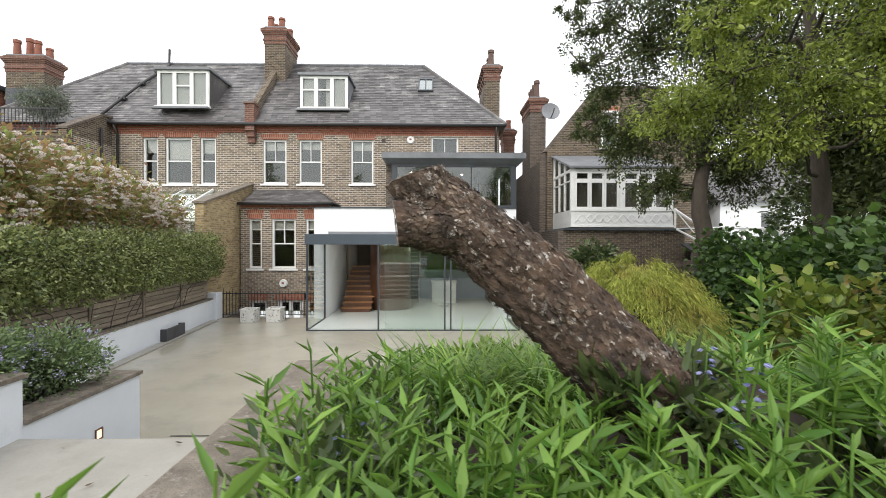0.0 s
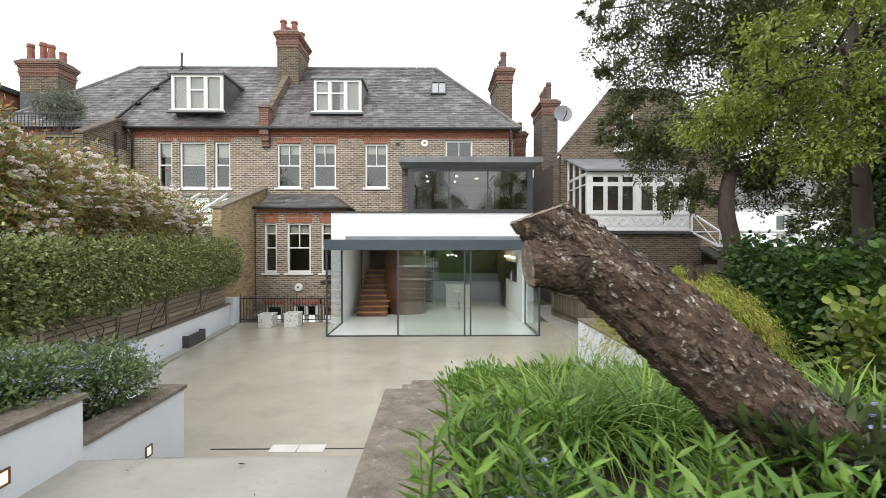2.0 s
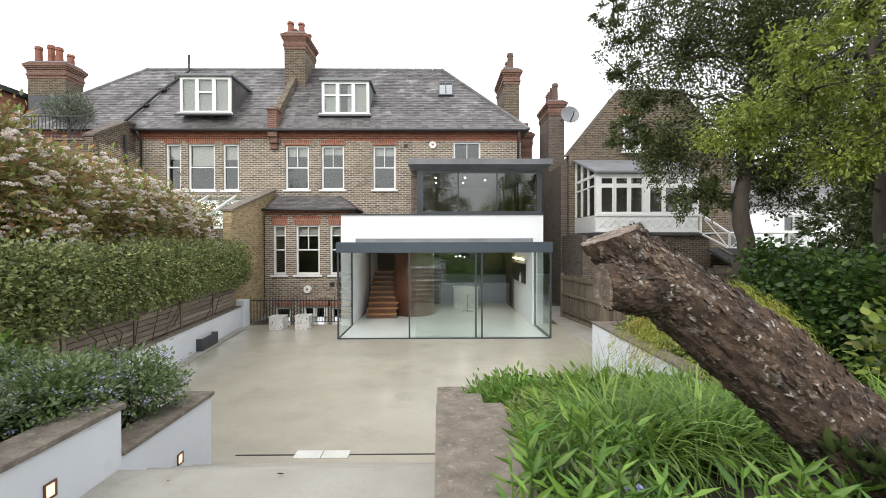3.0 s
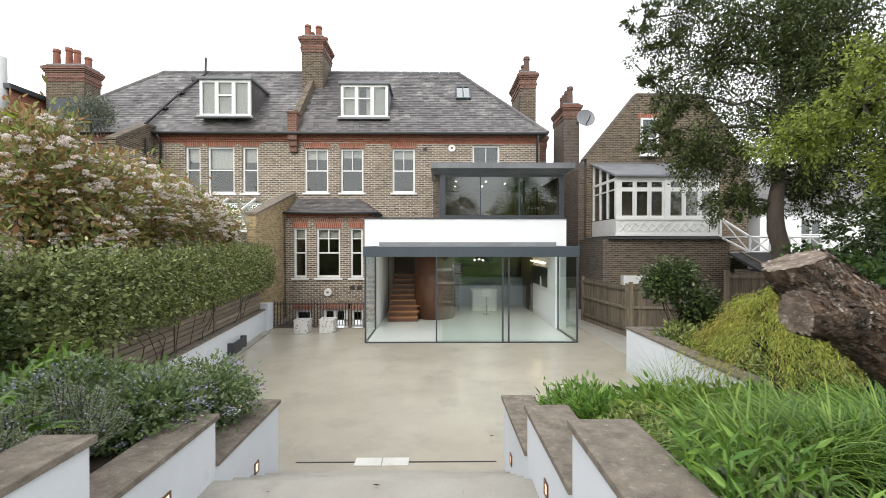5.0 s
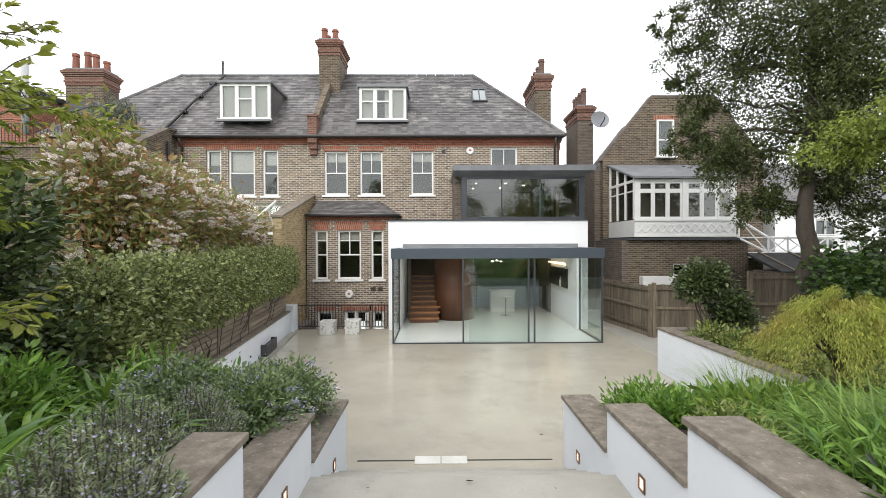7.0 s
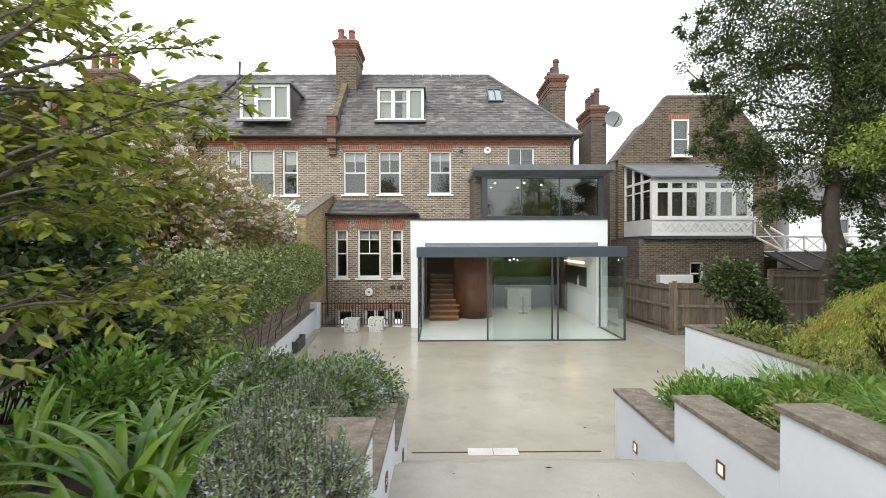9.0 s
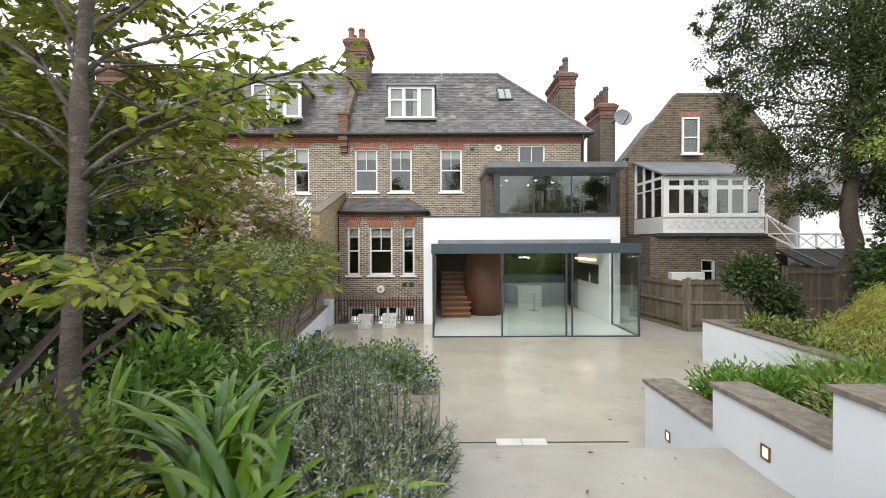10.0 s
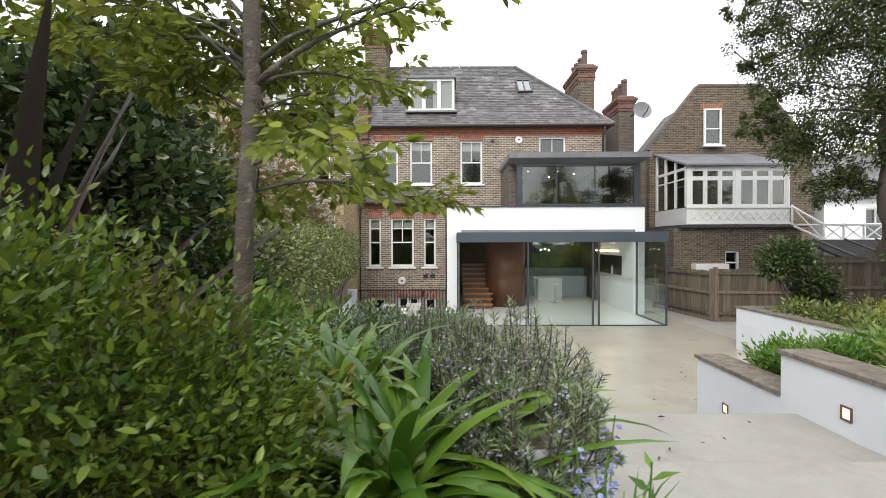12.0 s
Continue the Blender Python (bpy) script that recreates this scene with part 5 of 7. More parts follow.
# ---- plants ----
rng = np.random.default_rng(7)
DARKLEAF = foliage("dark_evergreen_leaf", (0.036, 0.062, 0.024), (0.125, 0.165, 0.055), (0.075, 0.10, 0.04), 0.28, 0.25)
HEDGELEAF = foliage("hedge_leaf", (0.10, 0.165, 0.048), (0.36, 0.41, 0.12), (0.33, 0.31, 0.12), 0.26, 0.3)
HEDGEDARK = foliage("ivy_hedge_leaf", (0.075, 0.115, 0.04), (0.39, 0.43, 0.17), (0.25, 0.27, 0.10), 0.22, 0.3)
LIMELEAF = foliage("lime_leaf", (0.14, 0.19, 0.03), (0.34, 0.40, 0.075), (0.09, 0.125, 0.03), 0.45, 0.4)
FRESHLEAF = foliage("fresh_leaf", (0.10, 0.20, 0.035), (0.24, 0.33, 0.06), (0.16, 0.24, 0.05), 0.42, 0.45)
BEDLEAF = foliage("bed_leaf", (0.075, 0.175, 0.028), (0.21, 0.35, 0.06), (0.14, 0.24, 0.045), 0.4, 0.35)
GRASSLEAF = foliage("sedge_leaf", (0.065, 0.155, 0.024), (0.26, 0.38, 0.075), (0.14, 0.24, 0.042), 0.36, 0.3)
STRAPLEAF = foliage("strap_leaf", (0.08, 0.20, 0.03), (0.17, 0.31, 0.05), (0.10, 0.22, 0.04), 0.28, 0.3)
BUSHLEAF = foliage("bush_leaf", (0.038, 0.085, 0.011), (0.17, 0.23, 0.027), (0.15, 0.13, 0.022), 0.30, 0.35)
GREYLEAF = foliage("rosemary_needle", (0.13, 0.185, 0.085), (0.36, 0.42, 0.22), (0.23, 0.25, 0.19), 0.5, 0.3)
REDLEAF = foliage("bronze_leaf", (0.38, 0.19, 0.10), (0.25, 0.33, 0.10), (0.20, 0.27, 0.09), 0.34, 0.45)
MAPLELEAF = foliage("maple_leaf", (0.25, 0.32, 0.05), (0.47, 0.47, 0.10), (0.44, 0.34, 0.09), 0.5, 0.4)
PURPLELEAF = foliage("purple_strap_leaf", (0.045, 0.032, 0.032), (0.09, 0.065, 0.06), (0.06, 0.05, 0.05), 0.4, 0.05)
SILVERLEAF = foliage("olive_leaf", (0.16, 0.19, 0.13), (0.30, 0.33, 0.25), (0.20, 0.23, 0.16), 0.5, 0.25)
CREAM = foliage("cream_blossom", (0.88, 0.80, 0.76), (0.91, 0.88, 0.85), (0.84, 0.69, 0.63), 0.7, 0.3)
BLUEBELL = foliage("violet_blue_petal", (0.30, 0.32, 0.60), (0.42, 0.44, 0.70), (0.36, 0.38, 0.64), 0.6, 0.3)
EVERLEAF = foliage("evergreen_leaf", (0.04, 0.062, 0.02), (0.135, 0.165, 0.048), (0.075, 0.10, 0.034), 0.6, 0.2)
CHERRYLEAF = foliage("cherry_leaf", (0.12, 0.165, 0.028), (0.35, 0.39, 0.065), (0.22, 0.19, 0.045), 0.36, 0.5)
TWIG = DARKBARK


def unit(v):
    return v / np.maximum(np.linalg.norm(v, axis=1, keepdims=True), 1e-6)


def mesh_from(name, verts, loops, per, material):
    """verts (N,3) and faces of a fixed corner count per face."""
    me = bpy.data.meshes.new(name)
    nf = len(loops) // per
    me.vertices.add(len(verts))
    me.vertices.foreach_set("co", np.asarray(verts, np.float32).ravel())
    me.loops.add(len(loops))
    me.loops.foreach_set("vertex_index", np.asarray(loops, np.int32))
    me.polygons.add(nf)
    me.polygons.foreach_set("loop_start", np.arange(0, nf * per, per, dtype=np.int32))
    me.update(calc_edges=True)
    me.validate()
    me.materials.append(material)
    return me


def leaves(name, pos, way, size, ratio, material, parent, label="", fold=0.18, kind="stuff", droop=0.0, oval=False):
    """Folded pointed leaves, each an island of two quads: where they start, which way they grow, how long they are."""
    n = len(pos)
    way = unit(way)
    side = unit(np.cross(way, rng.normal(size=(n, 3)) * 0.6 + np.array([0, 0, 1.0])))
    up = np.cross(side, way)
    s = np.asarray(size).reshape(-1, 1) * np.ones((n, 1))
    base = pos
    if oval:
        def at(u, w, d):
            return pos + way * s * u + side * s * ratio * w - up * s * (d + 0.22 * u * u)
        verts = np.stack([pos, at(0.28, 0.42, 0), at(0.62, 0.40, 0), at(1, 0, 0), at(0.62, -0.40, 0), at(0.28, -0.42, 0), at(0.3, 0, fold * 0.6), at(0.64, 0, fold * 0.5)], axis=1).reshape(-1, 3)
        loops = (np.arange(n)[:, None] * 8 + np.array([0, 1, 6, 5, 6, 1, 2, 7, 6, 7, 4, 5, 7, 2, 3, 4])).ravel()
        return attach(new(name, mesh_from(name, verts, loops, 4, material)), parent, label, kind)
    mid = pos + way * s * 0.45 - up * s * fold
    tip = pos + way * s - up * s * droop
    lf = pos + way * s * 0.42 + side * s * ratio / 2
    rt = pos + way * s * 0.42 - side * s * ratio / 2
    verts = np.stack([base, rt, tip, lf, mid], axis=1).reshape(-1, 3)
    k = np.arange(n)[:, None] * 5
    loops = (k + np.array([0, 1, 2, 4, 0, 4, 2, 3])).ravel()
    return attach(new(name, mesh_from(name, verts, loops, 4, material)), parent, label, kind)


def in_blobs(blobs, n, shell=0.45, clump=28, spread=0.16):
    """Points in clumps within ellipsoids (cx, cy, cz, rx, ry, rz), thicker near the outside; also the outward way."""
    vol = np.array([b[3] * b[4] + b[4] * b[5] + b[3] * b[5] for b in blobs])
    pick = rng.choice(len(blobs), size=max(1, n // clump), p=vol / vol.sum())
    b = np.array(blobs)[pick]
    d = unit(rng.normal(size=(len(pick), 3)))
    r = (shell + (1 - shell) * rng.random((len(pick), 1)) ** 0.7) * (0.86 + 0.28 * rng.random((len(pick), 1)))
    c = b[:, :3] + d * r * b[:, 3:]
    which = rng.integers(0, len(c), n)
    scale = b[which, 3:].min(axis=1, keepdims=True)
    p = c[which] + rng.normal(size=(n, 3)) * np.maximum(spread * scale, 0.02)
    return p, d[which], c


def limb(bm, a, b, r0, r1, wob=0.08, n=6, sides=7):
    a, b = Vector(a), Vector(b)
    L = (b - a).length
    pts = []
    for i in range(n + 1):
        k = i / n
        p = a.lerp(b, k)
        if 0 < i < n:
            p += Vector((noise.noise(p * 1.7), noise.noise(p * 1.7 + Vector((9, 0, 0))), noise.noise(p * 1.7 + Vector((0, 9, 0))))) * L * wob
        p.z += 0.06 * L * math.sin(math.pi * k)
        pts.append(p)
    tube(bm, pts, [r0 + (r1 - r0) * i / n for i in range(n + 1)], sides, rough=0.15)
    return pts


def tree(name, label, base, trunk, radius, blobs, count, size, ratio, leaf, bark, twigs=40, shell=0.35, clump=28, spread=0.16, hang=0.0, category="tree", kind="", oval=False):
    """A tapered trunk through points, limbs into each part of the crown, twigs, and a crown of single leaves."""
    ob = thing(name, label, category, base, kind=kind)
    bm = bmesh.new()
    pts = [Vector(base)] + [Vector(p) for p in trunk]
    fine = []
    for a, b in zip(pts, pts[1:]):
        fine += [a.lerp(b, k / 4) for k in range(4)]
    fine.append(pts[-1])
    fine = [p + Vector((noise.noise(p * 2), noise.noise(p * 2 + Vector((5, 5, 5))), 0)) * radius * 0.7 for p in fine]
    m = len(fine)
    tube(bm, fine, [radius * (1.25 if i == 0 else 1 - 0.75 * i / m) for i in range(m)], 14, rough=0.2)
    part("trunk", bm, bark, ob, smooth=True)
    pos, out, centres = in_blobs(blobs, count, shell, clump, spread)
    bm = bmesh.new()
    for b in blobs:
        start = min(fine[m // 4:], key=lambda p: (p - Vector(b[:3])).length + 0.6 * max(0, p.z - b[2]))
        limb(bm, start, b[:3], radius * 0.2, radius * 0.06, 0.16)
    for i in rng.choice(len(centres), size=min(twigs, len(centres)), replace=False):
        c = Vector(centres[i])
        b = min(blobs, key=lambda q: (Vector(q[:3]) - c).length)
        limb(bm, Vector(b[:3]).lerp(c, 0.1), c, radius * 0.1 + 0.004, 0.003, 0.12, 4, 5)
    part("limb", bm, bark, ob, kind="stuff", smooth=True)
    way = out * 0.7 + rng.normal(size=(count, 3)) * 0.7 + np.array([0, 0, -hang])
    leaves("crown", pos, way, size * (0.6 + 0.8 * rng.random(count)), ratio, leaf, ob, oval=oval)
    return ob


def shrub(name, label, base, blobs, count, size, ratio, leaf, category="shrub", shell=0.5, clump=24, spread=0.14, up=0.25, stems=14, bark=TWIG, stem_r=0.012, oval=True):
    ob = thing(name, label, category, base)
    pos, out, centres = in_blobs(blobs, count, shell, clump, spread)
    bm = bmesh.new()
    for i in rng.choice(len(centres), size=min(stems, len(centres)), replace=False):
        b0 = Vector(min(blobs, key=lambda q: (Vector(q[:3]) - Vector(centres[i])).length)[:3])
        limb(bm, Vector((b0.x * 0.6 + base[0] * 0.4, b0.y * 0.6 + base[1] * 0.4, base[2] - 0.03)), centres[i], stem_r, stem_r * 0.3, 0.1, 5, 5)
    part("stem", bm, bark, ob, kind="stuff", smooth=True)
    way = out + rng.normal(size=(count, 3)) * 0.6 + np.array([0, 0, up])
    leaves("foliage", pos, way, size * (0.6 + 0.8 * rng.random(count)), ratio * (1.25 if oval else 1.0), leaf, ob, oval=oval)
    return ob


def blades(name, centres, n, length, width, arch, material, parent, label="", spread=0.06, segs=6, lean=0.5, fold=0.15, drift=(0, 0), kind="stuff", single=False, tip=2.2):
    """Arching strap leaves from tufts; each a strip with a fold."""
    N = len(centres) * n
    c = np.repeat(np.asarray(centres, float), n, axis=0)
    az = rng.random(N) * 2 * np.pi
    le = lean * (0.25 + 0.75 * rng.random(N))
    hor = np.stack([np.cos(az) + drift[0], np.sin(az) + drift[1], np.zeros(N)], 1)
    hor = unit(hor)
    L = length * (0.6 + 0.55 * rng.random(N))
    base = c + hor * (spread * rng.random(N))[:, None] + np.stack([rng.normal(size=N), rng.normal(size=N), np.zeros(N)], 1) * spread * 0.5
    side = np.stack([-hor[:, 1], hor[:, 0], np.zeros(N)], 1)
    side = unit(side + rng.normal(size=(N, 3)) * 0.15)
    ar = arch * (0.5 + rng.random(N))
    rows, p = [], base.copy()
    ang = le.copy()
    for i in range(segs + 1):
        k = i / segs
        w = width * (0.55 + 0.9 * min(k, 0.6)) * (1 - k ** tip) + width * 0.04
        d = hor * np.sin(ang)[:, None] + np.array([0, 0, 1.0]) * np.cos(ang)[:, None]
        nrm = np.cross(side, d)
        rows.append(np.stack([p - side * w / 2 + nrm * w * fold, p, p + side * w / 2 + nrm * w * fold], 1))
        p = p + d * (L / segs)[:, None]
        ang = ang + ar / segs * (0.5 + k)
    verts = np.stack(rows, 1).reshape(N, -1, 3)
    nv = verts.shape[1]
    f = []
    for i in range(segs):
        a = i * 3
        f += [a, a + 1, a + 4, a + 3, a + 1, a + 2, a + 5, a + 4]
    if single:
        for v in verts:
            me = mesh_from(name, v, np.array(f), 4, material)
            me.polygons.foreach_set("use_smooth", [True] * len(me.polygons))
            attach(new(name, me), parent)
        return None
    loops = (np.arange(N)[:, None] * nv + np.array(f)).ravel()
    me = mesh_from(name, verts.reshape(-1, 3), loops, 4, material)
    me.polygons.foreach_set("use_smooth", [True] * len(me.polygons))
    return attach(new(name, me), parent, label, kind)


def stemmed(name, label, spots, height, leaf_len, ratio, per, leaf, category, lean=0.25, whorl=0.7, group=""):
    """Upright leafy stems with lance leaves all the way up."""
    base = spots[0]
    ob = thing(name, label, category, base, group)
    bm = bmesh.new()
    pos, way, size = [], [], []
    for x, y, z in spots:
        h = height * random.uniform(0.65, 1.15)
        a = random.uniform(0, 6.28)
        tip = Vector((x + lean * h * math.cos(a) * random.random(), y + lean * h * math.sin(a) * random.random(), z + h))
        tube(bm, [(x, y, z - 0.03), Vector((x, y, z)).lerp(tip, 0.5) + Vector((0, 0, 0.02)), tip], [0.006, 0.005, 0.003], 5)
        for i in range(per):
            k = 0.15 + 0.85 * (i + random.random() * 0.5) / per
            az = i * 2.4 + a
            pos.append(Vector((x, y, z)).lerp(tip, k))
            way.append((math.cos(az) * whorl, math.sin(az) * whorl, 0.25 + 0.6 * k))
            size.append(leaf_len * (0.75 + 0.5 * random.random()) * (1.0 - 0.35 * k))
    part("stem", bm, leaf, ob, kind="stuff")
    leaves("foliage", np.array(pos, float), np.array(way), np.array(size), ratio, leaf, ob, fold=0.08, droop=0.15)
    return ob


# leaning sawn trunk in the right bed
stump = thing("tree_trunk", "leaning sawn-off trunk with thick flaking bark", "tree trunk", (0.80, 1.50, 1.5))
axis_pts = [Vector(p) for p in ((1.2, 1.50, 1.46), (0.929, 1.576, 1.754), (0.708, 1.654, 1.976), (0.496, 1.737, 2.189), (0.279, 1.83, 2.40), (0.09, 1.90, 2.56), (-0.03, 1.92, 2.655), (-0.10, 1.92, 2.745))]
rad = [0.22, 0.188, 0.172, 0.160, 0.158, 0.138, 0.122, 0.112]


def rough_log(pts, radii, steps, sides, seed, flat=None):
    """A barked trunk: rings along a path with ridges, furrows and lumps; the last rings lean onto the saw cut."""
    line = []
    for i in range(len(pts) - 1):
        for k in range(steps):
            q = k / steps
            line.append((pts[i].lerp(pts[i + 1], q), radii[i] + (radii[i + 1] - radii[i]) * q))
    line.append((pts[-1], radii[-1]))
    verts, ways = [], []
    run = 0.0
    for i, (p, r) in enumerate(line):
        d = (line[min(i + 3, len(line) - 1)][0] - line[max(i - 3, 0)][0]).normalized()
        if i:
            run += (p - line[i - 1][0]).length
        s1 = d.cross(Vector((0, 1, 0))).normalized()
        s2 = d.cross(s1)
        for k in range(sides):
            a = 2 * math.pi * k / sides
            ca, sa = math.cos(a), math.sin(a)
            q = s1 * ca + s2 * sa
            cell = noise.voronoi(Vector((run * 26 + seed, ca * 4.2, sa * 4.2)))[0]
            plate = min(0.5, cell[1] - cell[0])
            furrow = abs(noise.noise(Vector((run * 5 + seed, ca * 4, sa * 4))))
            lump = 0.15 * noise.noise(Vector((run * 3 + 3 + seed, ca * 1.2, sa * 1.2)))
            grain = 0.05 * noise.noise(Vector((run * 60, ca * 16, sa * 16)))
            knot = 0.20 * math.exp(-((run - 0.98) / 0.09) ** 2 - ((a - 4.9) / 0.5) ** 2) if seed == 0 else 0
            at = p + q * r * (0.87 + 0.24 * plate + 0.18 * furrow + lump + grain + knot)
            if flat and i > len(line) - 12:
                c, n = flat
                over = (at - c).dot(n)
                if over > 0 or i == len(line) - 1:
                    at = at - d * (over / max(0.25, d.dot(n)))
            verts.append(at)
            ways.append(q)
    return line, verts, ways


def log_mesh(verts, sides):
    bm = bmesh.new()
    vs = [bm.verts.new(v) for v in verts]
    for i in range(len(verts) // sides - 1):
        for k in range(sides):
            a, b = i * sides + k, i * sides + (k + 1) % sides
            bm.faces.new((vs[a], vs[b], vs[b + sides], vs[a + sides]))
    return bm


def saw_cut(ring, n, label):
    """A slightly dished cut face inside a ring of bark, with a pale rim of sapwood."""
    c = sum(ring, Vector()) / len(ring)
    bm = bmesh.new()
    rows = []
    for f, h in ((1.0, 0.002), (0.93, 0.006), (0.72, 0.003), (0.45, 0.005), (0.2, 0.001)):
        rows.append([bm.verts.new(c + (v - c) * f + n * (h + 0.004 * noise.noise(v * 40 * f))) for v in ring])
    for a, b in zip(rows, rows[1:]):
        for k in range(len(ring)):
            bm.faces.new((a[k], a[(k + 1) % len(ring)], b[(k + 1) % len(ring)], b[k]))
    bm.faces.new(rows[-1])
    part("sawn_end", bm, CUTWOOD, stump, label)


TOPN, SIDEN = Vector((-0.33, -0.02, 0.94)).normalized(), Vector((-0.98, -0.08, -0.12)).normalized()
S = 120
line, logv, ways = rough_log(axis_pts, rad, 15, S, 0, (axis_pts[-1], TOPN))
part("trunk", log_mesh(logv, S), BARK, stump, smooth=True)
saw_cut(logv[-S:], TOPN, "pale weathered sawn end")
fork = [Vector((0.10, 1.86, 2.53)), Vector((-0.04, 1.84, 2.54)), Vector((-0.165, 1.82, 2.548))]
line2, forkv, ways2 = rough_log(fork, [0.115, 0.100, 0.088], 14, 72, 7, (fork[-1], SIDEN))
part("cut_branch", log_mesh(forkv, 72), BARK, stump, smooth=True)
saw_cut(forkv[-72:], SIDEN, "greyish sawn branch stub")
# flaking plates of bark, lying along the trunk and lifting at their upper edge
verts, loops = [], []
for i in range(7600):
    if i < 6900:
        src, qs, n_side = logv, ways, S
    else:
        src, qs, n_side = forkv, ways2, 72
    rows_n = len(src) // n_side
    j, k = random.randrange(3, rows_n - 4), random.randrange(n_side)
    p, q = src[j * n_side + k], qs[j * n_side + k]
    along = (src[(j + 3) * n_side + k] - src[(j - 3) * n_side + k]).normalized()
    across = along.cross(q).normalized()
    turn = random.gauss(0, 0.35)
    u = along * math.cos(turn) + across * math.sin(turn)
    w = across * math.cos(turn) - along * math.sin(turn)
    L, W = random.uniform(0.004, 0.016), random.uniform(0.003, 0.008)
    lift = random.uniform(0.001, 0.008)
    n0 = len(verts)
    for a, b, h in ((-1, -0.7, 0.0), (-0.8, 0.8, 0.0), (0.1, 1.0, 0.5), (0.9, 0.6, 1.0), (1.0, -0.5, 1.0), (0.2, -1.0, 0.5)):
        verts.append(p + u * L * a * random.uniform(0.8, 1.2) + w * W * b * random.uniform(0.8, 1.2) + q * (0.0015 + lift * h))
    loops += [n0, n0 + 1, n0 + 2, n0 + 5, n0 + 5, n0 + 2, n0 + 3, n0 + 4]
attach(new("bark_flake", mesh_from("bark_flake", np.array([tuple(v) for v in verts]), np.array(loops), 4, BARKPLATE)), stump, "grey curling bark flakes", "stuff")

# west side: clipped hedge, flowering shrubs, dark laurels
hb = []
for k in range(13):
    q = Vector(LA).lerp(Vector(LB), 0.02 + 0.98 * k / 12) + Vector((-0.08, 0.02))
    hb += [(q.x, q.y, 2.15, 0.34, 0.62, 0.62), (q.x + 0.04, q.y, 1.74, 0.26, 0.62, 0.36)]
hedge = shrub("hedge", "clipped dark evergreen hedge along the fence", (-7.0, 9.5, 0.0), hb, 50000, 0.056, 0.55, HEDGEDARK, "hedge", 0.6, 9, 0.2, 0.1, 26)
tagged(hedge, kind="")
# plain slab inside the hedge; its dark colour gives the shade among the twigs
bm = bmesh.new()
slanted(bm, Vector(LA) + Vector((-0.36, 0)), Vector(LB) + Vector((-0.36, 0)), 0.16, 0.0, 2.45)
part("shade_core", bm, DARKBARK, hedge, "dark slab for the twiggy, shaded inside")


def blossoming(base, blobs, count, heads, label, leaf=REDLEAF):
    ob = shrub("flowering_shrub", label, base, blobs, count, 0.12, 0.36, leaf, "shrub", 0.3, 16, 0.2, 0.4, 20, DARKBARK, 0.02)
    pos, out, cen = in_blobs(blobs, heads, 0.9, 1, 0.02)
    keep = out[:, 2] > -0.35
    pos, out = pos[keep], out[keep]
    k = 44
    P = np.repeat(pos, k, axis=0)
    off = unit(rng.normal(size=P.shape))
    off[:, 2] = np.abs(off[:, 2]) * 0.7
    P = P + off * np.repeat(0.028 + 0.034 * rng.random(len(pos)), k)[:, None]
    leaves("blossom", P, off + np.array([0, 0, 0.6]), 0.032 * np.ones(len(P)), 0.9, CREAM, ob, "flat heads of creamy-white blossom", fold=0.1)
    return ob


blossoming((-8.0, 12.0, 0), [(-8.1, 13.0, 3.1, 0.7, 0.9, 0.75), (-8.0, 11.7, 3.35, 0.8, 0.9, 0.85), (-8.2, 12.4, 2.4, 0.7, 0.9, 0.8)], 6500, 1500, "bronze-leaved shrub covered in creamy blossom")
blossoming((-7.9, 9.8, 0), [(-8.0, 10.4, 3.5, 0.85, 0.9, 0.9), (-7.8, 9.2, 3.5, 0.8, 0.9, 0.95), (-8.3, 9.8, 2.7, 0.8, 1.1, 0.9)], 8000, 1600, "bronze-leaved shrub covered in creamy blossom")
blossoming((-7.6, 7.2, 0), [(-7.7, 7.8, 3.5, 0.75, 0.8, 0.9), (-7.5, 6.8, 3.8, 0.7, 0.7, 0.95), (-7.4, 7.3, 2.8, 0.7, 0.8, 0.7)], 9500, 900, "tall bronze-leaved shrub with scattered creamy blossom")
shrub("laurel", "tall dark glossy laurel bush", (-6.5, 5.6, 0.8), [(-6.6, 5.9, 1.7, 0.6, 0.7, 0.65), (-6.3, 5.0, 1.45, 0.55, 0.6, 0.6), (-6.7, 5.3, 1.95, 0.55, 0.7, 0.6)], 11000, 0.075, 0.55, HEDGEDARK, stems=16, clump=10)
shrub("laurel", "tall dark glossy laurel bush", (-6.4, 3.4, 1.0), [(-6.5, 3.9, 2.4, 0.6, 0.6, 0.9), (-6.5, 3.0, 2.7, 0.55, 0.6, 0.9), (-6.7, 3.3, 3.4, 0.5, 0.7, 0.5), (-6.2, 4.2, 1.8, 0.5, 0.5, 0.6)], 11000, 0.075, 0.55, DARKLEAF, stems=16, clump=10)
shrub("laurel", "tall dark glossy laurel bush", (-6.9, 1.6, 1.2), [(-6.9, 1.6, 2.6, 0.6, 0.7, 1.0), (-7.0, 0.8, 2.2, 0.6, 0.6, 0.9)], 4500, 0.10, 0.42, DARKLEAF, stems=12)
shrub("laurel", "tall dark glossy laurel bush", (-7.3, 2.9, 1.0), [(-7.0, 3.6, 3.5, 0.6, 0.7, 0.8), (-6.9, 4.4, 3.0, 0.6, 0.7, 0.7), (-7.3, 2.7, 3.2, 0.6, 0.8, 0.9)], 8500, 0.11, 0.42, DARKLEAF, stems=16)
fl = thing("flax", "dark purple strap-leaved flax clump", "plant", (-5.98, 1.45, 1.6))
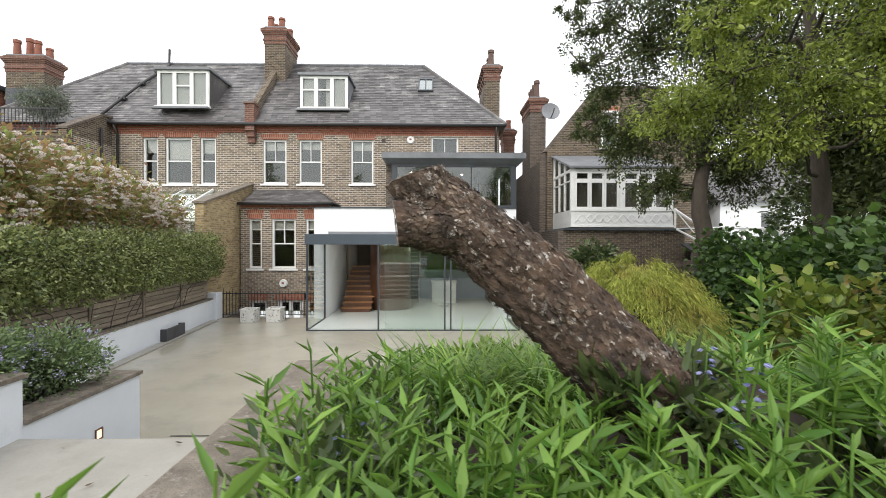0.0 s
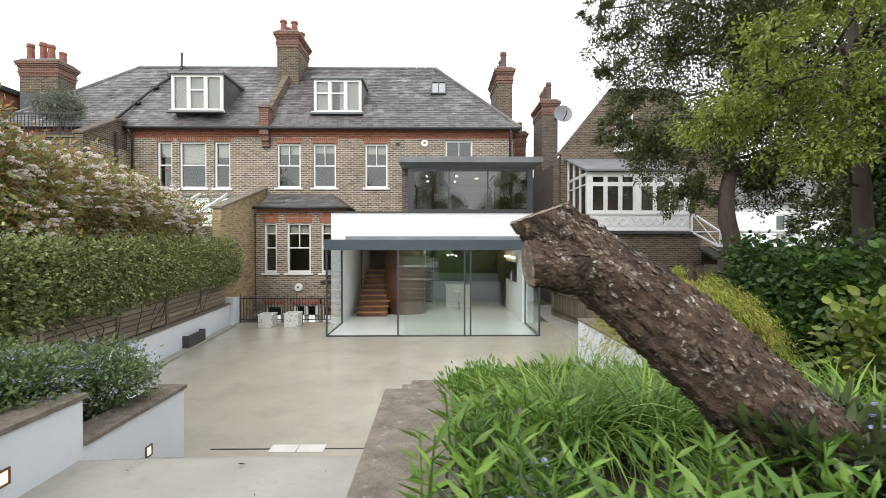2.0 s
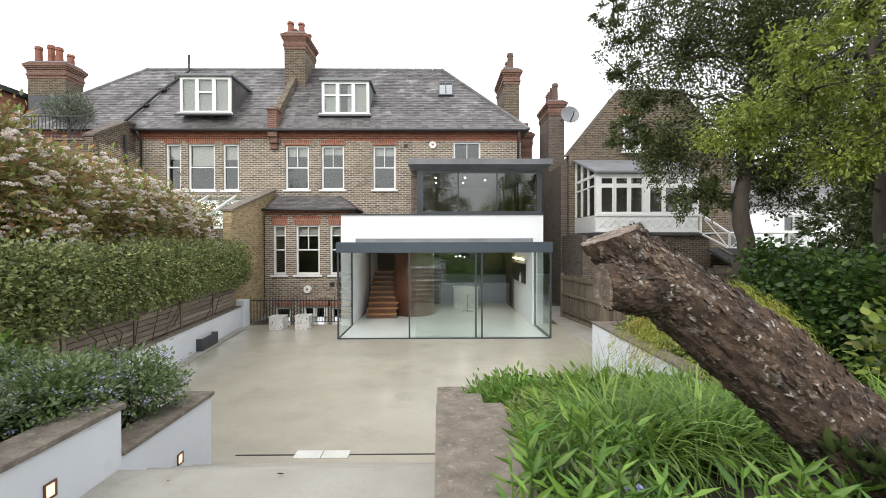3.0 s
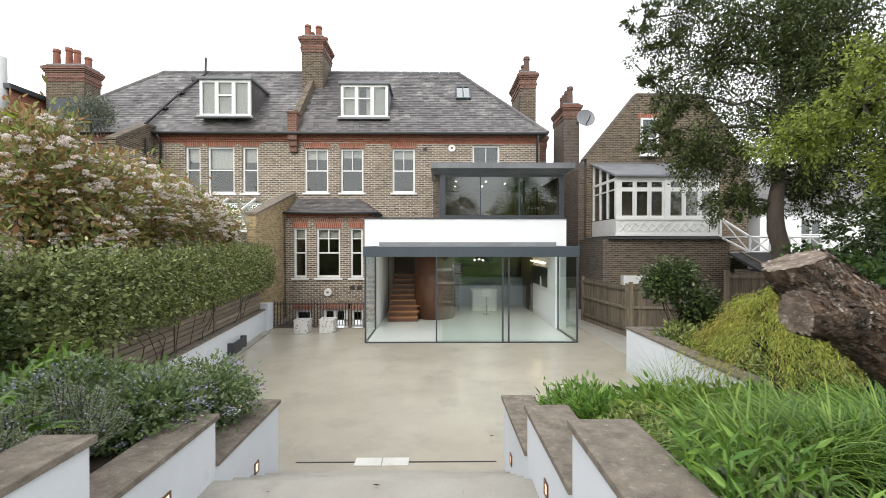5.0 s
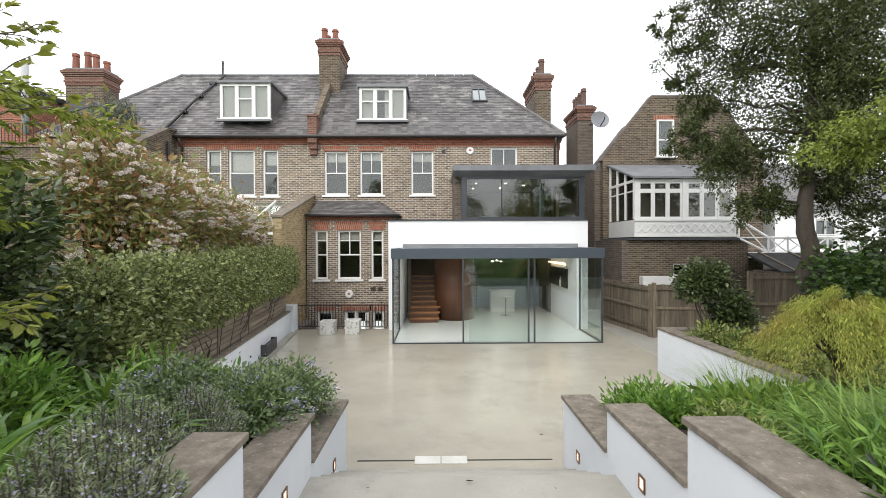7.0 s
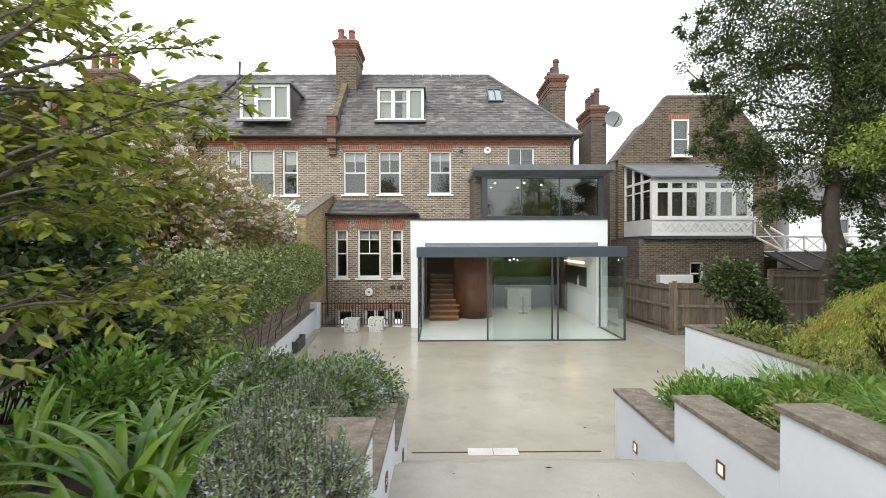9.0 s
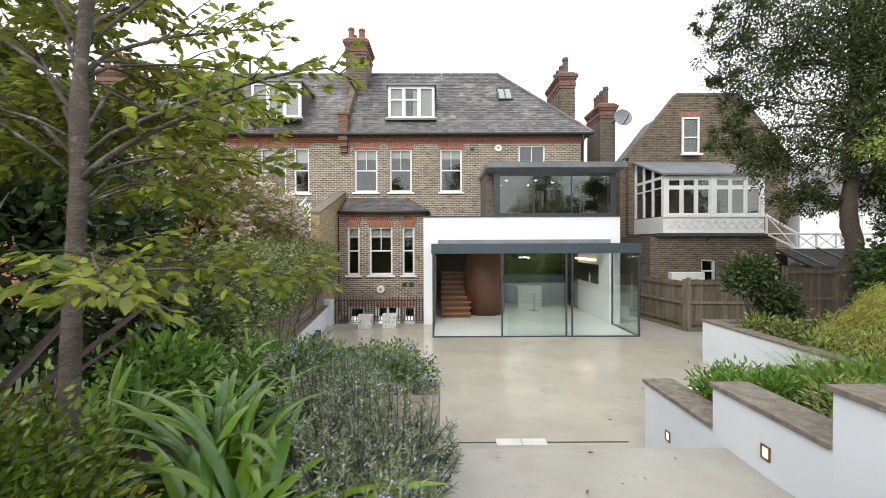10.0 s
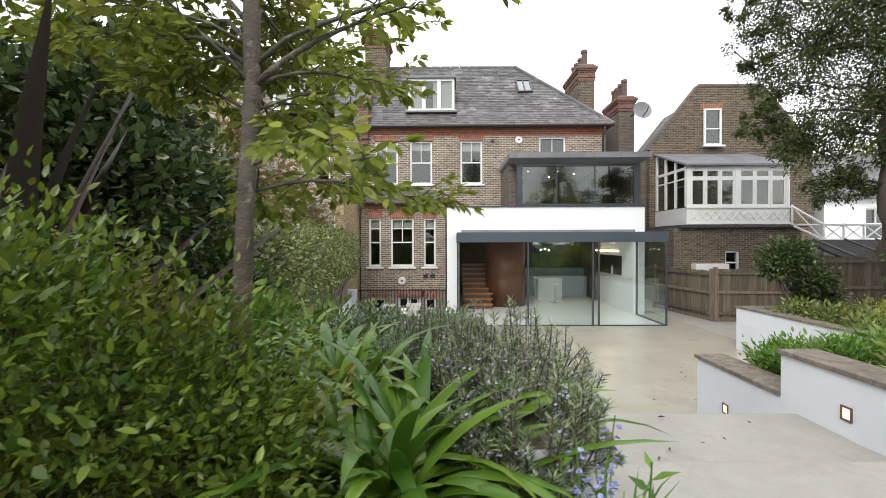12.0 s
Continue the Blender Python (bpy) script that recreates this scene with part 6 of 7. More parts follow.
blades("leaf", [(-5.98, 1.45, 1.42)], 18, 1.95, 0.13, 0.3, PURPLELEAF, fl, "", 0.12, 6, 0.95, 0.22, (0.35, -0.1), single=True)

# small tree close by on the west: layered sprays of toothed leaves on spreading branches
def cherry():
    rc = random.Random(21)
    ob = thing("cherry_tree", "young tree with fresh toothed leaves and ringed grey bark", "tree", (-4.68, 1.24, 1.35))
    way_up = [Vector(p) for p in ((-4.68, 1.24, 1.33), (-4.67, 1.24, 1.9), (-4.64, 1.24, 2.5), (-4.61, 1.24, 2.95), (-4.62, 1.26, 3.3), (-4.60, 1.30, 3.8), (-4.64, 1.34, 4.4))]
    bm = bmesh.new()
    smooth_line, thick = [], []
    for i in range(len(way_up) - 1):
        for k in range(5):
            smooth_line.append(way_up[i].lerp(way_up[i + 1], k / 5))
            thick.append((0.040, 0.032, 0.028, 0.026, 0.021, 0.017)[i] * (1 + 0.05 * rc.random()))
    tube(bm, smooth_line, thick, 16, rough=0.18)
    part("trunk", bm, TRUNKBARK, ob, smooth=True)
    bm = bmesh.new()
    pos, way, size = [], [], []

    def leaf_twig(a, b, n, s):
        """Leaves in two ranks along a twig, drooping a little, with a tuft at the tip."""
        d = (b - a).normalized()
        side = d.cross(UP)
        side = side.normalized() if side.length > 0.1 else Vector((1, 0, 0))
        for i in range(n):
            k = 0.15 + 0.85 * (i + 0.5 * rc.random()) / n
            sgn = 1 if i % 2 else -1
            pos.append(a.lerp(b, k))
            way.append(side * sgn * rc.uniform(0.5, 1.0) + d * rc.uniform(0.4, 0.9) + UP * rc.uniform(-0.8, 0.35))
            size.append(s * rc.uniform(0.6, 1.15))
        for i in range(3):
            pos.append(b)
            way.append(d + side * rc.uniform(-0.7, 0.7) + UP * rc.uniform(-0.5, 0.2))
            size.append(s * rc.uniform(0.7, 1.1))

    # where each branch leaves the trunk, its tip, its thickness and how leafy it is
    arms = [(2.62, (-3.92, 1.65, 2.60), 0.011, 1.0), (2.66, (-4.12, 0.78, 2.62), 0.010, 0.9), (2.60, (-4.35, 1.75, 2.66), 0.009, 1.0),
            (2.85, (-4.55, 2.05, 2.95), 0.010, 1.0), (2.95, (-4.05, 1.25, 3.22), 0.022, 0.75), (3.05, (-3.72, 1.42, 3.36), 0.016, 0.35),
            (2.95, (-4.15, 1.75, 3.08), 0.013, 1.0), (3.15, (-5.15, 1.55, 3.55), 0.016, 1.0), (3.1, (-5.45, 2.1, 3.45), 0.014, 1.0), (3.3, (-4.28, 2.2, 3.95), 0.013, 0.55),
            (3.3, (-4.75, 2.3, 3.65), 0.012, 0.9), (3.4, (-5.0, 1.3, 3.95), 0.013, 0.8), (3.45, (-4.3, 1.5, 3.85), 0.012, 0.45), (3.55, (-4.9, 2.1, 4.1), 0.012, 0.7),
            (2.98, (-5.0, 0.95, 3.35), 0.011, 0.9), (2.8, (-5.7, 2.3, 3.3), 0.012, 1.0), (3.2, (-5.75, 1.4, 3.75), 0.012, 1.0),
            (3.35, (-4.1, 1.95, 3.5), 0.011, 0.45), (2.70, (-4.78, 1.75, 2.55), 0.008, 1.0), (2.9, (-4.4, 1.35, 2.95), 0.008, 0.9), (3.7, (-5.4, 1.9, 4.2), 0.012, 0.8),
            (2.95, (-5.9, 2.7, 3.6), 0.014, 1.1), (3.1, (-5.3, 2.8, 3.3), 0.012, 1.1), (3.2, (-5.0, 2.9, 3.8), 0.012, 1.1), (3.3, (-5.8, 2.4, 4.0), 0.013, 1.1), (3.0, (-5.9, 1.9, 3.4), 0.012, 1.1),
            (3.4, (-5.3, 2.6, 4.3), 0.012, 1.0), (3.1, (-4.7, 3.2, 3.7), 0.012, 0.9), (2.9, (-5.0, 2.6, 3.0), 0.010, 1.1), (3.5, (-5.9, 1.7, 4.1), 0.012, 1.1), (3.1, (-5.5, 1.2, 3.3), 0.010, 1.1),
            (3.6, (-5.2, 1.5, 4.3), 0.011, 1.0), (3.35, (-5.05, 1.75, 3.75), 0.010, 1.1), (3.2, (-4.85, 2.6, 3.35), 0.010, 1.0), (3.0, (-5.3, 1.7, 3.1), 0.010, 1.2)]
    for z, tip, r, leafy in arms:
        t = Vector(tip)
        k = min(smooth_line, key=lambda p: abs(p.z - z))
        pts = limb(bm, k, t, 0.62 * r, 0.003, 0.10, 8, 7)
        L = (t - k).length
        d = (t - k).normalized()
        side = d.cross(UP).normalized()
        n = max(5, int(26 * L * leafy))
        for i in range(n):
            q = 0.28 + 0.72 * (i + rc.random()) / n
            seg = min(int(q * 8), 7)
            p = pts[seg].lerp(pts[seg + 1], q * 8 - seg)
            sgn = 1 if i % 2 else -1
            reach = rc.uniform(0.10, 0.30) * (1.15 - 0.5 * q)
            e = p + (side * sgn * rc.uniform(0.5, 1.0) + d * rc.uniform(0.4, 1.0) + UP * rc.uniform(-0.65, 0.7)).normalized() * reach
            tube(bm, [p, p.lerp(e, 0.5) + UP * 0.012, e], [0.003, 0.0024, 0.0014], 4)
            leaf_twig(p, e, 4 + int(reach * 24), 0.060)
        leaf_twig(pts[-3], t, 7, 0.07)
    part("limb", bm, TRUNKBARK, ob, kind="stuff", smooth=True)
    P = np.array([tuple(p) for p in pos])
    leaves("crown", P, np.array([tuple(w) for w in way]), np.array(size), 0.5, CHERRYLEAF, ob, oval=True)


cherry()
# bush close to the camera's end
shrub("bush", "dense green bush with some yellowing leaves", (-4.75, 0.75, 1.30), [(-4.75, 0.84, 1.88, 0.50, 0.40, 0.50), (-5.05, 0.72, 2.14, 0.45, 0.36, 0.40), (-4.56, 0.96, 1.70, 0.28, 0.30, 0.40), (-5.2, 0.95, 2.0, 0.4, 0.4, 0.4), (-5.02, 1.45, 1.78, 0.32, 0.3, 0.33)], 30000, 0.030, 0.40, BUSHLEAF, "bush", 0.5, 8, 0.15, 0.5, 40, DARKBARK, 0.005)


def strap_material():
    """Glossy green straps; each leaf has its own tone."""
    m, nt, p, out = nodes_of("strap_leaf_piece")
    info = nt.nodes.new("ShaderNodeObjectInfo")
    col = mixed(nt, (0.045, 0.12, 0.011), (0.155, 0.26, 0.028), info.outputs["Random"])
    col = mixed(nt, col, (0.07, 0.16, 0.03), ramp(nt, noise_of(nt, 14.0, 3.0, 0.6), 0.5, 0.8))
    nt.links.new(col, p.inputs["Base Color"])
    p.inputs["Roughness"].default_value = 0.28
    tl = nt.nodes.new("ShaderNodeBsdfTranslucent")
    nt.links.new(col, tl.inputs["Color"])
    mx = node(nt, "ShaderNodeMixShader", Fac=0.25)
    nt.links.new(p.outputs[0], mx.inputs[1])
    nt.links.new(tl.outputs[0], mx.inputs[2])
    nt.links.new(mx.outputs[0], out.inputs[0])
    return m


STRAPPIECE = strap_material()


def straps(x, y, z, n, L, w, label="clump of broad arching green strap leaves"):
    ob = thing("agapanthus", label, "plant", (x, y, z), "strap-leaved clumps")
    blades("leaf", [(x, y, z - 0.02), (x + 0.09, y + 0.06, z - 0.02), (x - 0.07, y + 0.08, z - 0.02)], n, L, w, 1.9, STRAPPIECE, ob, "", 0.05, 10, 0.8, 0.16, single=True, tip=4.5)


straps(-4.12, 1.2, 1.45, 40, 0.80, 0.062)
straps(-4.26, 1.02, 1.42, 20, 0.74, 0.06)
straps(-3.98, 0.98, 1.40, 24, 0.64, 0.06)
straps(-4.45, 1.75, 1.58, 18, 0.78, 0.05)
straps(-4.75, 2.5, 1.52, 16, 0.62, 0.04)
straps(-4.35, 2.75, 1.48, 14, 0.55, 0.038)
straps(-5.2, 2.1, 1.58, 16, 0.6, 0.04)
straps(-4.9, 3.5, 1.32, 16, 0.6, 0.04)
straps(-5.25, 3.75, 1.25, 22, 0.85, 0.042)
straps(-5.4, 4.3, 1.15, 18, 0.8, 0.042)


def rosemary(x, y, z, r, h, n, count=1):
    """Bristling upright sprays of narrow grey-green needles with small mauve flowers."""
    ob = thing("rosemary_bush", "grey-green rosemary bush with mauve flowers", "shrub", (x, y, z), "rosemary bushes")
    bm = bmesh.new()
    pos, way, fp = [], [], []
    for i in range(n):
        a, q = random.uniform(0, 6.283), math.sqrt(random.random())
        bx_, by_ = x + 0.3 * r * q * math.cos(a), y + 0.3 * r * q * math.sin(a)
        tip = Vector((x + r * q * math.cos(a), y + r * q * math.sin(a), z + h * (1 - 0.45 * q * q) * random.uniform(0.68, 1.3)))
        b0 = Vector((bx_, by_, z - 0.03))
        arch = 0.16 * max(0.0, q - 0.45)
        m = b0.lerp(tip, 0.55) + Vector((0.04 * math.cos(a) + random.gauss(0, 0.03), 0.04 * math.sin(a) + random.gauss(0, 0.03), arch - 0.02))
        tube(bm, [b0, m, tip], [0.005, 0.004, 0.002], 4)
        for k in range(85):
            t = 0.3 + 0.7 * random.random()
            p = b0.lerp(m, t / 0.55) if t < 0.55 else m.lerp(tip, (t - 0.55) / 0.45)
            d = (tip - m).normalized()
            az = random.uniform(0, 6.283)
            o = d.orthogonal().normalized()
            o = o * math.cos(az) + d.cross(o) * math.sin(az)
            pos.append(p)
            way.append(o * 0.9 + d * 0.7)
            if random.random() < 0.16:
                fp.append(p + o * 0.012)
    part("stem", bm, TWIG, ob, kind="stuff")
    leaves("needle", np.array([tuple(p) for p in pos]), np.array([tuple(w) for w in way]), 0.036 * (0.7 + 0.6 * rng.random(len(pos))), 0.14, GREYLEAF, ob, fold=0.02)
    fp = np.array([tuple(p) for p in fp])
    leaves("flower", fp, rng.normal(size=fp.shape), 0.014 * np.ones(len(fp)), 0.9, MAUVE, ob, "tiny mauve flowers")


MAUVE = foliage("mauve_petal", (0.33, 0.31, 0.50), (0.52, 0.51, 0.66), (0.38, 0.38, 0.52), 0.6, 0.2)
rosemary(-3.70, 1.62, 1.54, 0.40, 0.52, 230)
rosemary(-3.66, 1.28, 1.54, 0.30, 0.40, 170)
rosemary(-4.02, 2.3, 1.50, 0.36, 0.46, 190)
rosemary(-4.10, 3.05, 1.38, 0.42, 0.42, 150)
CEANLEAF = foliage("small_dark_leaf", (0.09, 0.15, 0.055), (0.23, 0.30, 0.12), (0.19, 0.235, 0.13), 0.4, 0.25)
for x, y, z, blobs in ((-3.95, 3.75, 1.15, [(-3.95, 3.75, 1.42, 0.42, 0.45, 0.30)]), (-3.9, 4.6, 0.92, [(-3.88, 4.65, 1.26, 0.42, 0.48, 0.36), (-4.3, 4.3, 1.35, 0.4, 0.4, 0.3)]), (-4.7, 3.9, 1.1, [(-4.7, 3.9, 1.5, 0.45, 0.45, 0.28)])):
    ob = shrub("ceanothus", "dense small-leaved evergreen shrub dusted with blue flowers", (x, y, z), blobs, 9500, 0.042, 0.45, CEANLEAF, "shrub", 0.2, 16, 0.16, 0.4, 24, TWIG, 0.006)
    fpos, fout, _ = in_blobs(blobs, 1300, 0.9, 10, 0.07)
    leaves("flower", fpos, fout + rng.normal(size=fpos.shape) * 0.4, 0.022 * np.ones(len(fpos)), 0.8, MAUVE, ob, "small blue-mauve flowers")
shrub("fern_clump", "bright green ferny perennials", (-5.0, 4.3, 0.95), [(-5.1, 4.3, 1.35, 0.55, 0.5, 0.35), (-4.7, 4.75, 1.15, 0.4, 0.3, 0.3)], 2600, 0.10, 0.25, BEDLEAF, "plant", 0.3, 14, 0.2, 0.7, 20)
shrub("euphorbia", "leafy bright green garden perennial", (-5.6, 3.4, 1.3), [(-5.6, 3.2, 1.7, 0.4, 0.6, 0.35)], 1500, 0.09, 0.3, BEDLEAF, "plant", 0.3, 12, 0.2, 0.6)
spots = [(-3.62 + random.uniform(-0.1, 0.12), 1.15 + random.uniform(-0.25, 0.2), 1.47) for _ in range(14)]


def bluebells(spots, h, label="violet-blue bluebells above narrow leaves"):
    ob = thing("bluebells", label, "flowers", spots[0], "bluebells")
    bm = bmesh.new()
    pos, way = [], []
    for x, y, z in spots:
        hh = h * random.uniform(0.75, 1.15)
        dx, dy = random.uniform(-0.06, 0.06), random.uniform(-0.06, 0.06)
        tip = Vector((x + dx, y + dy, z + hh))
        tube(bm, [(x, y, z - 0.02), (x + dx * 0.4, y + dy * 0.4, z + hh * 0.6), tip], [0.004, 0.0035, 0.002], 5)
        for i in range(9):
            k = 0.62 + 0.38 * i / 9
            p = Vector((x, y, z)).lerp(tip, k)
            az = i * 2.2
            for j in range(5):
                b = az + (j - 2) * 0.25
                pos.append(p + Vector((math.cos(az), math.sin(az), 0)) * 0.012)
                way.append((math.cos(b), math.sin(b), -0.5 + 0.25 * (j % 2)))
    part("stem", bm, STRAPLEAF, ob, kind="stuff")
    leaves("bell", np.array([tuple(p) for p in pos]), np.array(way), 0.022 * np.ones(len(pos)), 0.5, BLUEBELL, ob, "violet-blue bells")
    blades("leaf", spots, 5, h * 0.8, 0.014, 1.4, STRAPLEAF, ob, "", 0.02, 5, 0.6)


bluebells([(-3.50 + random.uniform(-0.14, 0.14), 1.02 + random.uniform(-0.1, 0.08), 1.37) for _ in range(7)], 0.47)
stemmed("hellebore", "low leafy green perennials by the steps", [(-3.6 + 0.05 * i, 1.0 + 0.03 * (i % 3), 1.37) for i in range(6)], 0.36, 0.11, 0.35, 10, BEDLEAF, "plant", 0.3, 0.9)

# east side bed
def sr(x, y, dz=0.0):
    return (x, y, soil_right(x, y) + dz)


rd = random.Random(11)
for k, (cx, cy, n, h) in enumerate([(-0.1, 1.0, 26, 0.46), (0.35, 0.85, 24, 0.44), (0.75, 1.0, 24, 0.42), (0.15, 1.45, 22, 0.36), (1.3, 0.95, 26, 0.44), (1.8, 1.2, 26, 0.44), (-0.3, 1.5, 22, 0.42), (1.35, 1.45, 22, 0.36),
                                    (2.3, 1.7, 24, 0.42), (0.55, 1.25, 22, 0.30), (-0.25, 2.1, 18, 0.36), (-0.28, 0.75, 16, 0.42), (2.0, 2.1, 20, 0.4), (1.0, 0.6, 20, 0.42), (0.3, 0.5, 14, 0.40), (1.7, 0.7, 18, 0.45)]):
    sp_ = [sr(cx + rd.gauss(0, 0.16), cy + rd.gauss(0, 0.13)) for _ in range(n)]
    stemmed("peruvian_lily", "leafy green stems of lily-like perennials", sp_, h, 0.15, 0.2, 15, BEDLEAF, "plant", 0.2, 0.9, "leafy perennials")
stemmed("peruvian_lily", "tall leafy green stems over the wall", [(-0.62 + 0.05 * i, 0.95 + 0.1 * (i % 3), 1.38) for i in range(3)], 0.55, 0.13, 0.2, 16, BEDLEAF, "plant", 0.3, 0.9, "leafy perennials")
stemmed("peruvian_lily", "tall leafy green stems beside the path", [(-0.52, 0.60, 1.37), (-0.47, 0.68, 1.37), (-0.40, 0.64, 1.37), (-0.36, 0.74, 1.37), (-0.55, 0.72, 1.37), (-0.28, 0.70, 1.37), (-0.60, 0.60, 1.37), (-0.66, 0.66, 1.37)], 0.70, 0.17, 0.22, 18, BEDLEAF, "plant", 0.08, 0.7, "leafy perennials")
for cx, cy, n, L in ((0.15, 2.35, 230, 0.62), (0.62, 2.45, 260, 0.66), (1.15, 2.6, 260, 0.66), (0.4, 2.95, 230, 0.6), (0.95, 3.15, 240, 0.62), (1.6, 3.1, 230, 0.62), (1.55, 2.2, 220, 0.62), (2.1, 2.9, 220, 0.62), (2.1, 3.6, 200, 0.6), (2.7, 2.6, 200, 0.62), (1.4, 3.8, 180, 0.55)):
    ob = thing("sedge", "arching mound of fine green sedge grass", "grass", sr(cx, cy), "sedge mounds")
    for dx, dy in ((0, 0), (0.1, 0.05), (-0.1, 0.07)):
        blades("tuft", [sr(cx + dx, cy + dy, -0.02)], int(n * 0.72), L, 0.014, 2.0, GRASSLEAF, ob, "", 0.10, 7, 0.7, 0.1, (-0.35, -0.1))
ob = thing("fountain_grass", "wispy green fountain grass", "grass", (0.95, 4.75, 0.88))
blades("blade", [(0.95, 4.75, 0.86), (1.1, 4.7, 0.86)], 240, 0.92, 0.006, 1.3, GRASSLEAF, ob, "", 0.08, 7, 0.75)
for x, y, r, h, n, leaf, sz in ((-0.05, 4.75, 0.42, 0.40, 2200, BEDLEAF, 0.075), (0.5, 4.4, 0.42, 0.42, 2200, BEDLEAF, 0.08), (-0.1, 4.05, 0.32, 0.34, 1700, BEDLEAF, 0.065), (0.35, 3.7, 0.36, 0.3, 800, FRESHLEAF, 0.09), (1.0, 4.1, 0.42, 0.36, 2000, FRESHLEAF, 0.08),
                                (1.6, 4.5, 0.45, 0.4, 2200, BEDLEAF, 0.085), (-0.1, 3.35, 0.26, 0.3, 600, HEDGELEAF, 0.06), (-0.15, 2.8, 0.26, 0.22, 700, HEDGELEAF, 0.05), (2.3, 4.3, 0.45, 0.3, 900, BEDLEAF, 0.1), (1.9, 1.5, 0.4, 0.25, 600, HEDGELEAF, 0.08),
                                (0.75, 1.6, 0.3, 0.16, 500, DARKLEAF, 0.08), (1.15, 1.25, 0.3, 0.18, 500, DARKLEAF, 0.08), (-0.28, 1.2, 0.22, 0.4, 800, DARKLEAF, 0.05), (-0.22, 1.7, 0.25, 0.3, 800, DARKLEAF, 0.05)):
    b = sr(x, y)
    shrub("perennial", "low mound of lush green perennial leaves", b, [(x, y, b[2] + h * 0.45, r, r, h * 0.6)], n, sz, 0.3, leaf, "plant", 0.3, 10, 0.22, 0.8, 14, leaf, 0.004)
for cx, cy in ((-0.35, 1.05), (0.75, 1.3), (1.5, 1.25), (2.1, 1.5), (-0.28, 1.4), (1.9, 1.1)):
    bluebells([sr(cx + rd.gauss(0, 0.09), cy + rd.gauss(0, 0.09)) for _ in range(3)], 0.36)
post = thing("timber_post", "short weathered square timber post in the bed", "post", sr(0.98, 1.05))
part("post", boxes((0.92, 1.02, 1.0, 1.1, 1.3, 1.76), bevel=0.006), OAK, post)

for x, y, r in ((3.2, 8.8, 0.4), (3.25, 8.0, 0.42), (3.2, 7.2, 0.4), (3.3, 6.4, 0.42), (3.2, 5.6, 0.42), (3.9, 7.6, 0.5), (4.0, 6.3, 0.5), (4.7, 8.8, 0.5)):
    shrub("perennial", "low mound of dark green ground-cover leaves", (x, y, 0.86), [(x, y, 1.0, r, r, 0.22)], 700, 0.09, 0.35, HEDGELEAF, "plant", 0.3, 10, 0.22, 0.8, 10, HEDGELEAF, 0.004)

# dissected maple: a weeping dome of fine leaves
mp = thing("japanese_maple", "weeping golden-green cut-leaf maple", "shrub", (2.05, 4.75, 0.9))
bm = bmesh.new()
pos, way = [], []
tiers = [(rd.uniform(0, 6.283), rd.random() ** 0.5, rd.uniform(-0.10, 0.10)) for _ in range(58)]
for i in range(640):
    a, q, dz = tiers[i % 58]
    a, q = a + rd.gauss(0, 0.10), max(0.0, q + rd.gauss(0, 0.05))
    top = Vector((2.10 + 0.55 * q * math.cos(a), 4.75 + 0.50 * q * math.sin(a), 2.25 - 0.35 * q * q + dz + rd.uniform(-0.03, 0.02)))
    out = Vector((math.cos(a), math.sin(a), 0))
    L = rd.uniform(0.2, 0.55) * (0.5 + q)
    for k in range(46):
        t = rd.random()
        p = top + out * (0.32 * t) * (0.5 + q) + Vector((rd.gauss(0, 0.035), rd.gauss(0, 0.035), -L * t * t + rd.gauss(0, 0.03)))
        pos.append(tuple(p))
        way.append((out.x * 0.5 + rd.gauss(0, 0.35), out.y * 0.5 + rd.gauss(0, 0.35), -0.7 + rd.gauss(0, 0.3)))
    if i < 46:
        limb(bm, (2.05 + rd.uniform(-0.03, 0.03), 4.75, 1.5), top, 0.018, 0.004, 0.12, 6, 5)
part("limb", bm, DARKBARK, mp, kind="stuff", smooth=True)
part("trunk", tube(bmesh.new(), [(2.05, 4.75, 0.82), (2.02, 4.74, 1.15), (2.06, 4.76, 1.55)], [0.05, 0.04, 0.03], 8), DARKBARK, mp, smooth=True)
leaves("foliage", np.array(pos), np.array(way), 0.055 * (0.6 + 0.7 * rng.random(len(pos))), 0.13, MAPLELEAF, mp, fold=0.05)

# east side: camellia, ivy-clad hedge, dark evergreen tree, lime-green tree
shrub("camellia", "glossy rounded camellia bush", (3.75, 9.2, 0.86), [(3.25, 9.25, 2.12, 0.5, 0.42, 0.36), (3.0, 9.2, 1.95, 0.35, 0.35, 0.3), (3.75, 9.25, 1.6, 0.45, 0.4, 0.35), (3.9, 9.2, 1.25, 0.38, 0.38, 0.3)], 6500, 0.075, 0.55, DARKLEAF, "shrub", 0.4, 14, 0.2, 0.2, 18)
ivy = []
for k in range(10):
    q = k / 9
    x, y = 5.75 - 2.1 * q, 8.7 - 6.6 * q
    ivy += [(x, y, 2.05 - 0.15 * math.sin(q * 5), 0.6, 0.6, 0.62), (x + 0.1, y, 1.3, 0.6, 0.6, 0.6)]
shrub("ivy_hedge", "thick green ivy-covered garden hedge", (4.6, 5.5, 0.8), ivy, 27000, 0.085, 0.8, foliage("ivy_leaf", (0.025, 0.062, 0.015), (0.095, 0.165, 0.032), (0.045, 0.085, 0.025), 0.38, 0.2), "hedge", 0.55, 12, 0.2, 0.1, 26)
